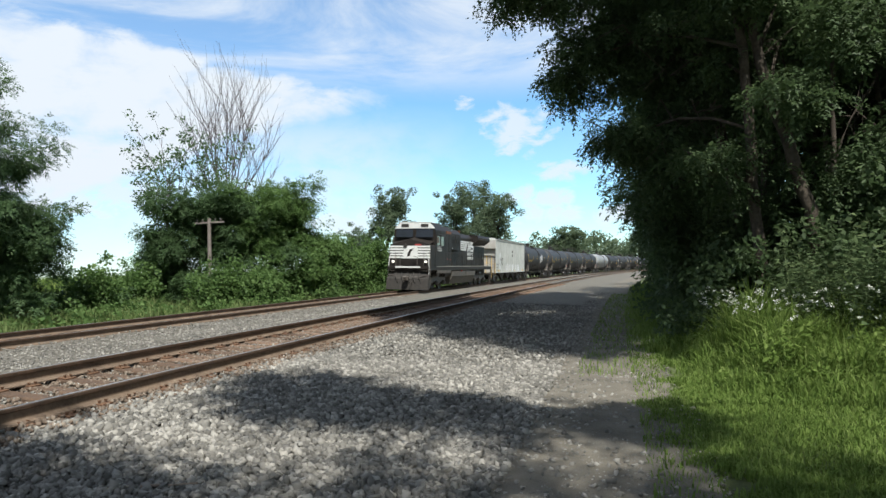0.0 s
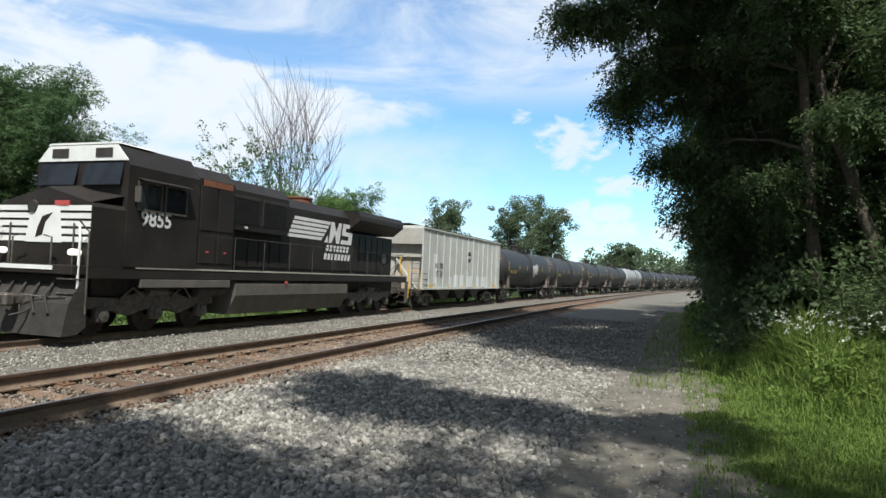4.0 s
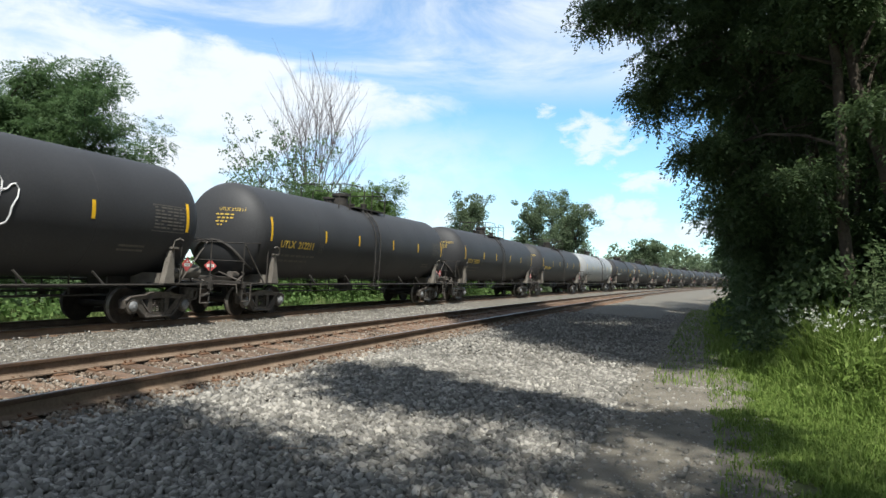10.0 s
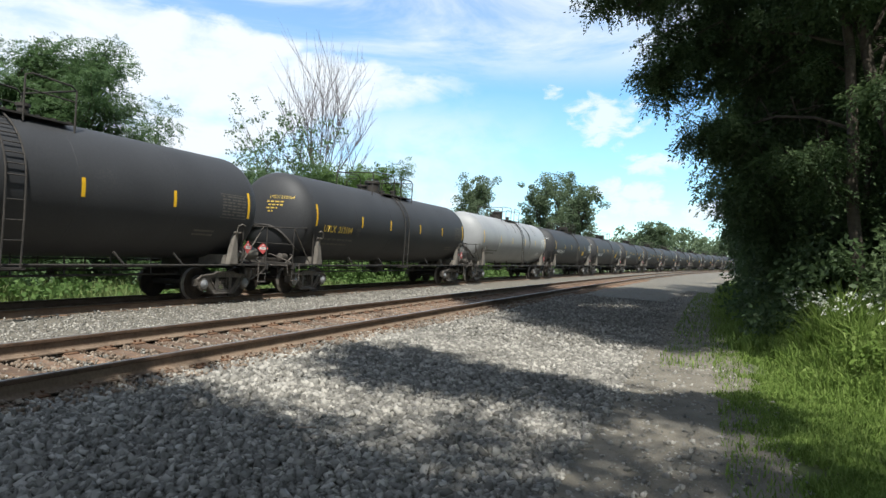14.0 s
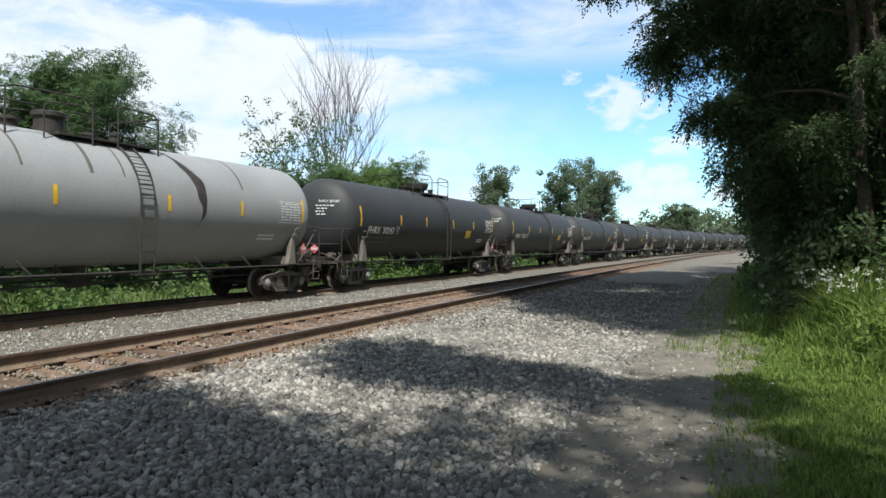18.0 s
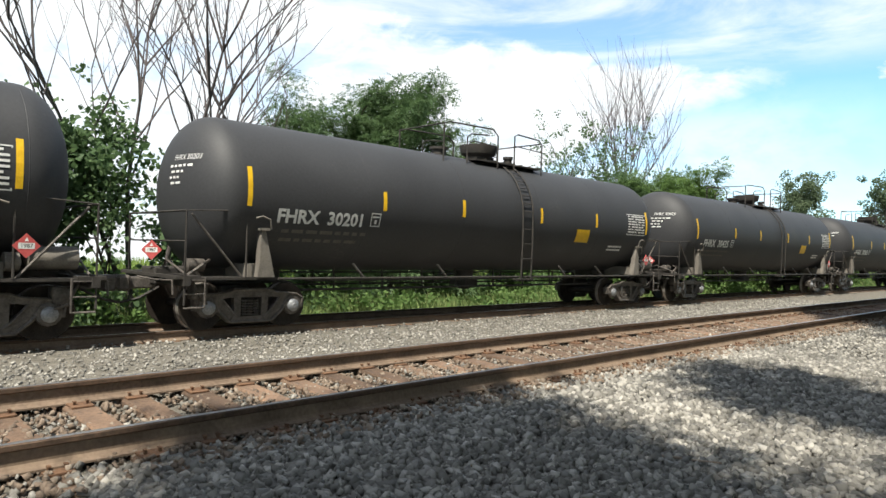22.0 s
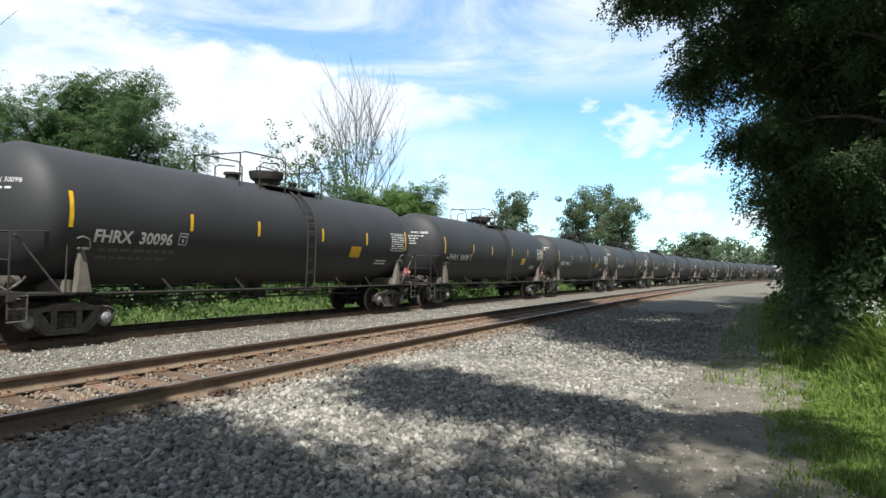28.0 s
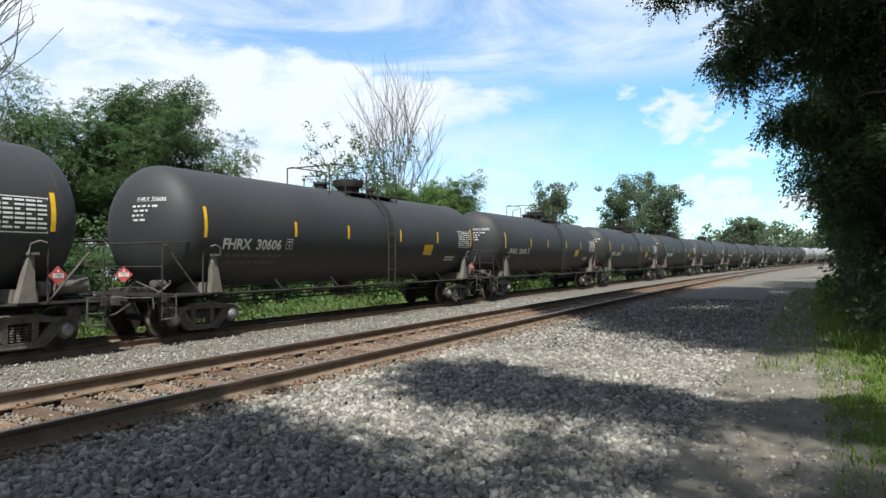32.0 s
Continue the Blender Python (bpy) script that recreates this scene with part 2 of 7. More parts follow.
M = dict(
    # bed darker than its loose stones: shade in their gaps put into the colour
    gravel=mat("gravel", (0.066, 0.06, 0.049), (0.19, 0.173, 0.143), 6.0, 0.95, 0, 0.9, 55.0, (0.31, 0.285, 0.24)),
    stones=island_mat("crushed stone", (0.06, 0.0565, 0.051), (0.212, 0.2, 0.177), (0.54, 0.51, 0.455), 0.85),
    rust_stones=island_mat("rust stained stone", (0.085, 0.062, 0.046), (0.185, 0.14, 0.105), (0.36, 0.31, 0.25), 0.9),
    dirt=mat("packed dirt and fine gravel", (0.095, 0.083, 0.064), (0.205, 0.183, 0.147), 2.2, 0.95, 0, 0.9, 75.0, (0.30, 0.275, 0.23)),
    soil=mat("grassy soil", (0.05, 0.06, 0.022), (0.10, 0.125, 0.04), 1.6, 0.95, 0, 0.6, 30.0),
    railside=mat("rusty rail steel", (0.05, 0.033, 0.023), (0.125, 0.08, 0.053), 8.0, 0.75, 0.2, 0.2),
    # rust dust on web and foot, with sunlight on them put into the colour
    railweb=mat("sunlit dust on the rail web", (0.10, 0.07, 0.05), (0.215, 0.155, 0.11), 2.5, 0.9, 0.0, 0.2, 30.0, (0.27, 0.19, 0.13)),
    railtop=mat("worn rail head", (0.30, 0.29, 0.28), (0.42, 0.40, 0.38), 14.0, 0.38, 0.85, 0.05),
    tie=mat("weathered timber", (0.075, 0.052, 0.038), (0.19, 0.12, 0.078), 3.0, 0.9, 0, 0.7, 26.0, (0.33, 0.17, 0.085), 0.4),
    plate=mat("rusted tie plate", (0.08, 0.045, 0.028), (0.18, 0.10, 0.058), 9.0, 0.85, 0.2, 0.3),
    black=mat("faded black tank paint", (0.025, 0.0252, 0.0275), (0.038, 0.0385, 0.0415), 0.55, 0.62, 0, 0.05, 20.0, (0.06, 0.057, 0.056), 0.12, 0.42),
    grey=mat("grey tank paint", (0.225, 0.23, 0.235), (0.295, 0.30, 0.305), 0.7, 0.5, 0, 0.04, 18.0, (0.2, 0.19, 0.18)),
    iron=mat("grimy black iron", (0.02, 0.019, 0.018), (0.055, 0.048, 0.042), 4.0, 0.7, 0.1, 0.25),
    cast=mat("dusty cast steel", (0.045, 0.04, 0.036), (0.145, 0.127, 0.112), 7.0, 0.55, 0.25, 0.35, 30.0, (0.28, 0.25, 0.225)),
    bearing=mat("worn steel bearing cap", (0.16, 0.165, 0.175), (0.33, 0.335, 0.345), 9.0, 0.5, 0.5, 0.15),
    saddle=mat("dusty steel plate", (0.10, 0.09, 0.078), (0.20, 0.18, 0.155), 4.0, 0.75, 0.1, 0.15),
    wheel=mat("wheel steel", (0.022, 0.018, 0.015), (0.06, 0.048, 0.04), 6.0, 0.65, 0.4, 0.15),
    tread=mat("polished wheel tread", (0.20, 0.175, 0.155), (0.36, 0.33, 0.30), 9.0, 0.45, 0.6, 0.05),
    yellow=mat("yellow reflective tape", (0.62, 0.36, 0.01), (0.78, 0.48, 0.02), 6.0, 0.5, 0, 0.05),
    ylet=mat("faded yellow stencil", (0.48, 0.33, 0.05), (0.66, 0.47, 0.09), 9.0, 0.7, 0, 0.05),
    wlet=mat("white stencil", (0.55, 0.55, 0.53), (0.72, 0.72, 0.70), 9.0, 0.7, 0, 0.05),
    dim=mat("faded small stencil", (0.075, 0.07, 0.06), (0.13, 0.12, 0.105), 9.0, 0.8, 0, 0.05),
    spray=mat("spray paint", (0.35, 0.35, 0.36), (0.62, 0.62, 0.62), 5.0, 0.7, 0, 0.05),
    red=mat("red placard", (0.36, 0.05, 0.05), (0.48, 0.09, 0.085), 9.0, 0.6, 0, 0.02),
    hopper=mat("chalky pale grey paint", (0.42, 0.43, 0.40), (0.56, 0.575, 0.545), 0.7, 0.75, 0, 0.08, 5.0, (0.36, 0.355, 0.32)),
    hoppere=mat("stained hopper end", (0.34, 0.31, 0.27), (0.50, 0.485, 0.45), 1.2, 0.8, 0, 0.1, 9.0, (0.30, 0.24, 0.18)),
    patch=mat("fresh white patch", (0.66, 0.67, 0.68), (0.76, 0.77, 0.78), 4.0, 0.6, 0, 0.03),
    loco=mat("locomotive black", (0.014, 0.0118, 0.0105), (0.031, 0.026, 0.0225), 1.2, 0.55, 0, 0.08, 22.0, (0.07, 0.055, 0.041), 0.0, 0.22),
    locow=mat("locomotive white", (0.68, 0.68, 0.66), (0.80, 0.80, 0.78), 3.0, 0.5, 0, 0.04),
    fuel=mat("dusty fuel tank", (0.07, 0.064, 0.056), (0.135, 0.122, 0.105), 1.6, 0.75, 0, 0.12, 20.0),
    copper=mat("rusty exhaust stack", (0.15, 0.06, 0.035), (0.26, 0.11, 0.06), 7.0, 0.8, 0.2, 0.2),
    bark=mat("grey brown bark", (0.03, 0.023, 0.018), (0.085, 0.068, 0.052), 4.0, 0.95, 0, 0.9, 18.0),
    dead=mat("bleached dead wood", (0.06, 0.05, 0.05), (0.13, 0.11, 0.108), 4.0, 0.9, 0, 0.4, 18.0),
    pole=mat("weathered pole", (0.13, 0.11, 0.095), (0.25, 0.215, 0.19), 6.0, 0.9, 0, 0.5, 22.0),
    stick=mat("dry stick", (0.2, 0.15, 0.11), (0.34, 0.27, 0.21), 9.0, 0.9, 0, 0.3),
    leaf_dark=island_mat("dark woodland leaves", (0.045, 0.075, 0.032), (0.085, 0.13, 0.054), (0.145, 0.195, 0.083), 0.55, 0.48, 0.3),
    leaf_mid=island_mat("locust leaves", (0.06, 0.105, 0.045), (0.10, 0.165, 0.068), (0.165, 0.235, 0.10), 0.6, 0.45),
    # leaf_far is greyed and lightened: distance haze put into the leaf colour
    leaf_far=island_mat("field tree leaves paled for distance", (0.085, 0.12, 0.07), (0.13, 0.175, 0.10), (0.2, 0.25, 0.14), 0.7, 0.45),
    sillp=mat("grimy pale sill paint", (0.30, 0.28, 0.24), (0.50, 0.48, 0.42), 2.5, 0.7, 0, 0.05, 20.0, (0.16, 0.14, 0.11)),
    leaf_bright=island_mat("bright shrub leaves", (0.075, 0.135, 0.038), (0.12, 0.20, 0.058), (0.19, 0.275, 0.09), 0.65, 0.45),
    weed=island_mat("roadside weeds", (0.10, 0.145, 0.05), (0.18, 0.235, 0.085), (0.32, 0.35, 0.16), 0.8, 0.42, 0.1),
    stalk=island_mat("tall weed stalks", (0.065, 0.10, 0.045), (0.12, 0.17, 0.075), (0.23, 0.27, 0.13), 0.8, 0.4, 0.1),
    corn=island_mat("field crop leaves", (0.09, 0.15, 0.035), (0.16, 0.24, 0.055), (0.30, 0.34, 0.10), 0.7, 0.3),
    grass=island_mat("grass blades", (0.085, 0.135, 0.03), (0.165, 0.24, 0.055), (0.33, 0.40, 0.14), 0.8, 0.45, 0.08),
    flower=island_mat("white flower heads", (0.5, 0.5, 0.44), (0.65, 0.66, 0.58), (0.78, 0.78, 0.72), 0.8, 0.2),
    glass=mat("dark cab glass", (0.012, 0.014, 0.018), (0.02, 0.024, 0.03), 1.0, 0.08, 0, 0.0, 10.0, None, 0, 0.6),
)
lamp_m = bpy.data.materials.new("headlight lens")
lamp_m.use_nodes = True
lamp_m.node_tree.nodes["Principled BSDF"].inputs["Base Color"].default_value = (0.9, 0.88, 0.8, 1)
lamp_m.node_tree.nodes["Principled BSDF"].inputs["Emission Color"].default_value = (1, 0.93, 0.78, 1)
lamp_m.node_tree.nodes["Principled BSDF"].inputs["Emission Strength"].default_value = 0.8
M["lamp"] = lamp_m


# ---- shape helpers ----
class Geo:
    """Collects vertices and faces of one mesh."""

    def __init__(self):
        self.v, self.f = [], []

    def add(self, verts, faces):
        n = len(self.v)
        self.v += [tuple(p) for p in verts]
        self.f += [tuple(i + n for i in f) for f in faces]
        return self

    def box(self, x0, y0, z0, x1, y1, z1, b=0.0, m=None):
        """A box, its upright and long edges chamfered by b."""
        if b <= 0:
            p = [(x, y, z) for z in (z0, z1) for x, y in ((x0, y0), (x1, y0), (x1, y1), (x0, y1))]
            f = [(3, 2, 1, 0), (4, 5, 6, 7), (0, 1, 5, 4), (1, 2, 6, 5), (2, 3, 7, 6), (3, 0, 4, 7)]
        else:
            def ring(z, i):
                return [(x0 + i, y0 + b, z), (x0 + b, y0 + i, z), (x1 - b, y0 + i, z), (x1 - i, y0 + b, z),
                        (x1 - i, y1 - b, z), (x1 - b, y1 - i, z), (x0 + b, y1 - i, z), (x0 + i, y1 - b, z)]
            p = ring(z0, b * 0.7) + ring(z0 + b, 0) + ring(z1 - b, 0) + ring(z1, b * 0.7)
            f = [tuple(range(7, -1, -1)), tuple(range(24, 32))]
            f += [(8 * r + i, 8 * r + (i + 1) % 8, 8 * r + 8 + (i + 1) % 8, 8 * r + 8 + i) for r in range(3) for i in range(8)]
        if m is not None:
            p = [m @ Vector(q) for q in p]
        return self.add(p, f)

    def lathe(self, prof, n=24, axis="Y", m=None, caps=True):
        """Rows (along, radius) turned about an axis."""
        p, f = [], []
        for a, r in prof:
            for i in range(n):
                c, s = math.cos(2 * math.pi * i / n) * r, math.sin(2 * math.pi * i / n) * r
                p.append({"Y": (c, a, s), "X": (a, c, s), "Z": (c, s, a)}[axis])
        for k in range(len(prof) - 1):
            f += [(k * n + i, k * n + (i + 1) % n, (k + 1) * n + (i + 1) % n, (k + 1) * n + i) for i in range(n)]
        if caps:
            f += [tuple(range(n - 1, -1, -1)), tuple(range((len(prof) - 1) * n, len(prof) * n))]
        if m is not None:
            p = [m @ Vector(q) for q in p]
        return self.add(p, f)

    def tube(self, path, r, n=6, r1=None, caps=True):
        """A round bar along points; r1: radius at its end."""
        pts = [Vector(q) for q in path]
        p, f = [], []
        for k, q in enumerate(pts):
            t = (pts[min(k + 1, len(pts) - 1)] - pts[max(k - 1, 0)]).normalized()
            u = t.cross(Vector((0, 0, 1)) if abs(t.z) < 0.9 else Vector((1, 0, 0))).normalized()
            w = t.cross(u)
            rr = r if r1 is None else r + (r1 - r) * k / (len(pts) - 1)
            p += [q + rr * (math.cos(2 * math.pi * i / n) * u + math.sin(2 * math.pi * i / n) * w) for i in range(n)]
        for k in range(len(pts) - 1):
            f += [(k * n + i, k * n + (i + 1) % n, (k + 1) * n + (i + 1) % n, (k + 1) * n + i) for i in range(n)]
        if caps:
            f += [tuple(range(n - 1, -1, -1)), tuple(range((len(pts) - 1) * n, len(pts) * n))]
        return self.add(p, f)

    def prism(self, poly, x0, x1, axis="X"):
        """A flat outline of two coordinates pushed along an axis."""
        n = len(poly)
        put = {"X": lambda a, b, c: (c, a, b), "Y": lambda a, b, c: (a, c, b), "Z": lambda a, b, c: (a, b, c)}[axis]
        p = [put(a, b, x0) for a, b in poly] + [put(a, b, x1) for a, b in poly]
        f = [tuple(range(n - 1, -1, -1)), tuple(range(n, 2 * n))] + [(i, (i + 1) % n, n + (i + 1) % n, n + i) for i in range(n)]
        return self.add(p, f)

    def mesh(self, name, material, smooth=None):
        me = bpy.data.meshes.new(name)
        me.from_pydata(self.v, [], self.f)
        me.materials.append(M[material] if isinstance(material, str) else material)
        if smooth:
            bm = bmesh.new()
            bm.from_mesh(me)
            bmesh.ops.recalc_face_normals(bm, faces=bm.faces)
            lim = radians(smooth)
            for fc in bm.faces:
                fc.smooth = True
            for ed in bm.edges:
                ed.smooth = len(ed.link_faces) == 2 and ed.calc_face_angle(0) < lim
            bm.to_mesh(me)
            bm.free()
        me.update()
        return me


def part(name, geo, material, parent=None, label="", smooth=None, at=None):
    """Links a Geo or a ready mesh as one mesh object, under a thing or a part."""
    me = geo.mesh(name, material, smooth) if isinstance(geo, Geo) else geo
    ob = new(name, me)
    ob.parent = parent
    if at is not None:
        ob.matrix_basis = at
    return tagged(ob, label)


def thing(name, label, category, group="", at=None, kind=""):
    ob = new(name)
    ob.empty_display_size = 0.2
    if at is not None:
        ob.matrix_basis = at
    return tagged(ob, label, category, group, kind)


def quick_mesh(name, verts, quads, material):
    """A big mesh from arrays: verts (n, 3), quads (m, k)."""
    me = bpy.data.meshes.new(name)
    verts, quads = np.asarray(verts, np.float32), np.asarray(quads, np.int32)
    m, k = quads.shape
    me.vertices.add(len(verts))
    me.vertices.foreach_set("co", verts.ravel())
    me.loops.add(m * k)
    me.loops.foreach_set("vertex_index", quads.ravel())
    me.polygons.add(m)
    me.polygons.foreach_set("loop_start", np.arange(0, m * k, k, dtype=np.int32))
    me.polygons.foreach_set("loop_total", np.full(m, k, np.int32))
    me.materials.append(M[material])
    me.update(calc_edges=True)
    return me


def text_mesh(text, size, wrap=None, bold=0.0):
    """Flat letters in the x-y plane, middle at the origin; wrap maps (x, y) to a place."""
    cu = bpy.data.curves.new("letters", "FONT")
    cu.body, cu.size, cu.align_x, cu.align_y, cu.resolution_u = text, size, "CENTER", "CENTER", 2
    cu.offset = bold
    ob = bpy.data.objects.new("letters", cu)
    scene.collection.objects.link(ob)
    dg = bpy.context.evaluated_depsgraph_get()
    me = bpy.data.meshes.new_from_object(ob.evaluated_get(dg))
    bpy.data.objects.remove(ob)
    bpy.data.curves.remove(cu)
    if wrap:
        for v in me.vertices:
            v.co = wrap(v.co.x, v.co.y)
    return me


# ---- the plan ----
KURVE = 0.00085
RAIL_Z = 0.41
CANT = 0.06
NEAR_X, FAR_X = -6.60, -14.15
NEAR_Z, NEAR_CANT = 0.465, 0.12


def bend(y):
    """How far the line has swung to the side at y."""
    return KURVE * y * abs(y) * 0.5 if y > 0 else 0.0


def bend_slope(y):
    return KURVE * y if y > 0 else 0.0


GROUND = [(-400, 1.2), (-60, 0.9), (-30, 0.35), (-21, 0.0), (-18, -0.2), (-16.9, -0.12), (-16.0, 0.16), (-15.5, 0.24), (-12.8, 0.22), (-11.9, 0.16),
          (-9.4, 0.13), (-8.6, 0.18), (-7.95, 0.335), (-7.3, 0.315), (-5.4, 0.215), (-4.9, 0.20), (-4.3, 0.17), (-3.2, 0.12), (-2.0, 0.04), (-1.0, 0.0), (0.6, -0.02), (3.0, 0.02), (10.0, 0.3), (400, 4.0)]


def ground_z(x, y):
    """Height of the ground; x is counted from the bent line."""
    u = x - bend(y)
    return float(np.interp(u, [g[0] for g in GROUND], [g[1] for g in GROUND]))


def sheet(name, xs, ys, lift, material, label, category, rough_z=0.0, kind="structure"):
    rng = np.random.default_rng(5)
    v, f = [], []
    for y in ys:
        for x in xs:
            v.append((x + bend(y), y, ground_z(x + bend(y), y) + lift + rough_z * rng.normal()))
    nx = len(xs)
    for j in range(len(ys) - 1):
        for i in range(nx - 1):
            f.append((j * nx + i, j * nx + i + 1, (j + 1) * nx + i + 1, (j + 1) * nx + i))
    me = quick_mesh(name, v, f, material)
    me.polygons.foreach_set("use_smooth", [True] * len(me.polygons))
    return tagged(new(name, me), label, category, "", kind)


YS = [-120, -60, -30, -15] + [-8 + i for i in range(0, 70)] + [64, 70, 80, 95, 110, 130, 160, 200, 260, 340, 450, 700, 1200, 2000]
sheet("ground", [-1500, -400, -150, -60, -30, -24, -21, -18, -16.5, -14, -10, -6, -3.2, -2, -1, 0, 1, 2, 3, 5, 10, 30, 150, 1500], YS, -0.03, "soil",
      "wide flat ground of dark soil and grass", "ground")
sheet("ballast_bed", [-16.9, -16.4, -16, -15.5, -14, -12.8, -11.9, -10.5, -9.4, -8.6, -7.95, -7.3, -6.3, -5.4, -4.9, -4.3, -3.8, -3.2, -2.6, -2, -1.5, -1.05], YS[3:-1], 0.0, "gravel",
      "bed of grey crushed stone under both tracks", "ballast", 0.006)
sheet("path", [-1.15, -0.8, -0.5, 0.0, 0.4, 0.75], [y for y in YS[3:-4]], 0.012, "dirt", "narrow footpath of packed dirt and fine gravel", "path", 0.004)


def rail_profile():
    """Half a rail's outline, mirrored: foot, web, head."""
    h = [(0.076, -0.02), (0.076, -0.006), (0.03, 0.01), (0.011, 0.03), (0.010, 0.115), (0.037, 0.128), (0.038, 0.158), (0.030, 0.168)]
    return h + [(-a, b) for a, b in reversed(h)]


def lay_track(name, x0, rz, cant, label):
    t = thing(name, label, "railway track", kind="structure")
    ys = [-60 + 3 * i for i in range(62)] + [130 + 10 * i for i in range(20)]
    for side, dz in ((0.7525, 0.0), (-0.7525, cant)):
        g, h = Geo(), Geo()
        prof = rail_profile()
        n = len(prof)
        for k, y in enumerate(ys):
            x = x0 + side + bend(y)
            g.v += [(x + a, y, rz - 0.168 + dz + b) for a, b in prof]
            h.v += [(x - 0.029, y, rz + dz + 0.0006), (x + 0.029, y, rz + dz + 0.0006), (x + 0.0, y, rz + dz + 0.0022)]
        for k in range(len(ys) - 1):
            g.f += [(k * n + i, k * n + (i + 1) % n, (k + 1) * n + (i + 1) % n, (k + 1) * n + i) for i in range(n)]
            h.f += [(k * 3, k * 3 + 2, k * 3 + 5, k * 3 + 3), (k * 3 + 2, k * 3 + 1, k * 3 + 4, k * 3 + 5)]
        r = part("rail", g, "railside", t, "rusty brown steel rail with a worn head")
        r.data.materials.append(M["railweb"])
        # web and foot get the lighter colour of dust in sunlight
        low = {0, 1, 2, 3, n - 2, n - 3, n - 4, n - 5}
        for k, poly in enumerate(r.data.polygons):
            poly.material_index = 1 if k % n in low else 0
        part("running_surface", h, "railtop", r, "bright strip worn by wheels")
    return t


near_track = lay_track("near_track", NEAR_X, NEAR_Z, NEAR_CANT, "empty railway track with rusty rails on worn timber ties")
far_track = lay_track("far_track", FAR_X, RAIL_Z, CANT, "railway track that carries the freight train")


# ---- the train ----
TANK_R, TANK_Z = 1.55, 2.68
CAR = 18.32


def on_tank(y, s, r=TANK_R + 0.006):
    """A place on the tank's near side: y along, s metres of arc above its middle line."""
    a = s / TANK_R
    return Vector((r * math.cos(a), y, TANK_Z + r * math.sin(a)))


def tank_patch(g, y0, y1, s0, s1, r=TANK_R + 0.006, n=4):
    p = [on_tank(y, s0 + (s1 - s0) * k / n, r) for k in range(n + 1) for y in (y0, y1)]
    g.add(p, [(2 * k, 2 * k + 1, 2 * k + 3, 2 * k + 2) for k in range(n)])


def wheel_mesh():
    g = Geo().lathe([(-0.06, 0.16), (-0.065, 0.37), (-0.07, 0.40), (-0.07, 0.485), (-0.045, 0.49), (-0.035, 0.462), (0.065, 0.45), (0.07, 0.40), (0.045, 0.36), (0.02, 0.20), (0.055, 0.15)], 22, "X")
    return g.mesh("wheel", "wheel", 40)


def tread_mesh():
    return Geo().lathe([(-0.034, 0.4635), (0.064, 0.4515)], 22, "X", caps=False).mesh("tread", "tread", 40)


def axle_mesh():
    return Geo().lathe([(-1.02, 0.07), (-0.8, 0.085), (0.8, 0.085), (1.02, 0.07)], 10, "X").mesh("axle", "wheel", 40)


def sideframe_mesh():
    """A cast frame with two pedestals, sloped arms and a spring opening."""
    g = Geo()
    # top chord, arms and bottom chord as separate bars leave the openings free
    g.prism([(-1.14, 0.40), (-1.16, 0.60), (-0.98, 0.70), (-0.5, 0.74), (-0.36, 0.80), (0.36, 0.80), (0.5, 0.74), (0.98, 0.70), (1.16, 0.60), (1.14, 0.40), (1.05, 0.40), (1.03, 0.56), (0.84, 0.58), (0.46, 0.64), (-0.46, 0.64), (-0.84, 0.58), (-1.03, 0.56), (-1.05, 0.40)], -0.09, 0.10)
    for s in (-1, 1):
        g.prism([(s * a, b) for a, b in ((0.84, 0.62), (0.62, 0.62), (0.26, 0.22), (0.46, 0.15), (0.78, 0.42))], -0.06, 0.08)
        g.prism([(s * a, b) for a, b in ((0.22, 0.66), (0.36, 0.66), (0.36, 0.26), (0.22, 0.26))], -0.06, 0.08)
    g.prism([(-0.46, 0.15), (-0.40, 0.27), (0.40, 0.27), (0.46, 0.15)], -0.09, 0.1)
    # raised flanges round the casting
    for s in (-1, 1):
        g.tube([(0.10, s * 1.12, 0.44), (0.11, s * 1.13, 0.60), (0.11, s * 0.98, 0.69), (0.11, s * 0.5, 0.73), (0.11, s * 0.36, 0.79), (0.11, 0.0, 0.79)], 0.03, 6)
        g.tube([(0.10, s * 0.84, 0.60), (0.09, s * 0.66, 0.36), (0.09, s * 0.44, 0.17), (0.10, 0.0, 0.17)], 0.032, 6)
        g.tube([(0.09, s * 0.62, 0.62), (0.09, s * 0.40, 0.36), (0.09, s * 0.27, 0.25)], 0.024, 6)
        g.lathe([(0.06, 0.2), (0.12, 0.19), (0.13, 0.15)], 12, "X", pose(0, s * 0.9, 0.457))
    return g.mesh("sideframe", "cast", 35)


def springs_mesh():
    g = Geo()
    for k in (-0.13, 0.0, 0.13):
        for c in range(6):
            z = 0.285 + 0.052 * c
            g.lathe([(z, 0.035), (z + 0.013, 0.06), (z + 0.026, 0.06), (z + 0.04, 0.035)], 8, "Z", pose(0.03, k, 0), False)
    return g.mesh("spring_nest", "cast", 50)


def bearing_mesh():
    return Geo().lathe([(-0.1, 0.13), (0.06, 0.13), (0.09, 0.10), (0.1, 0.05), (0.12, 0.045), (0.12, 0.0)], 12, "X").mesh("bearing_cap", "bearing", 35)


WHEEL, TREAD, AXLE, FRAME_M, SPRING, BEAR = wheel_mesh(), tread_mesh(), axle_mesh(), sideframe_mesh(), springs_mesh(), bearing_mesh()


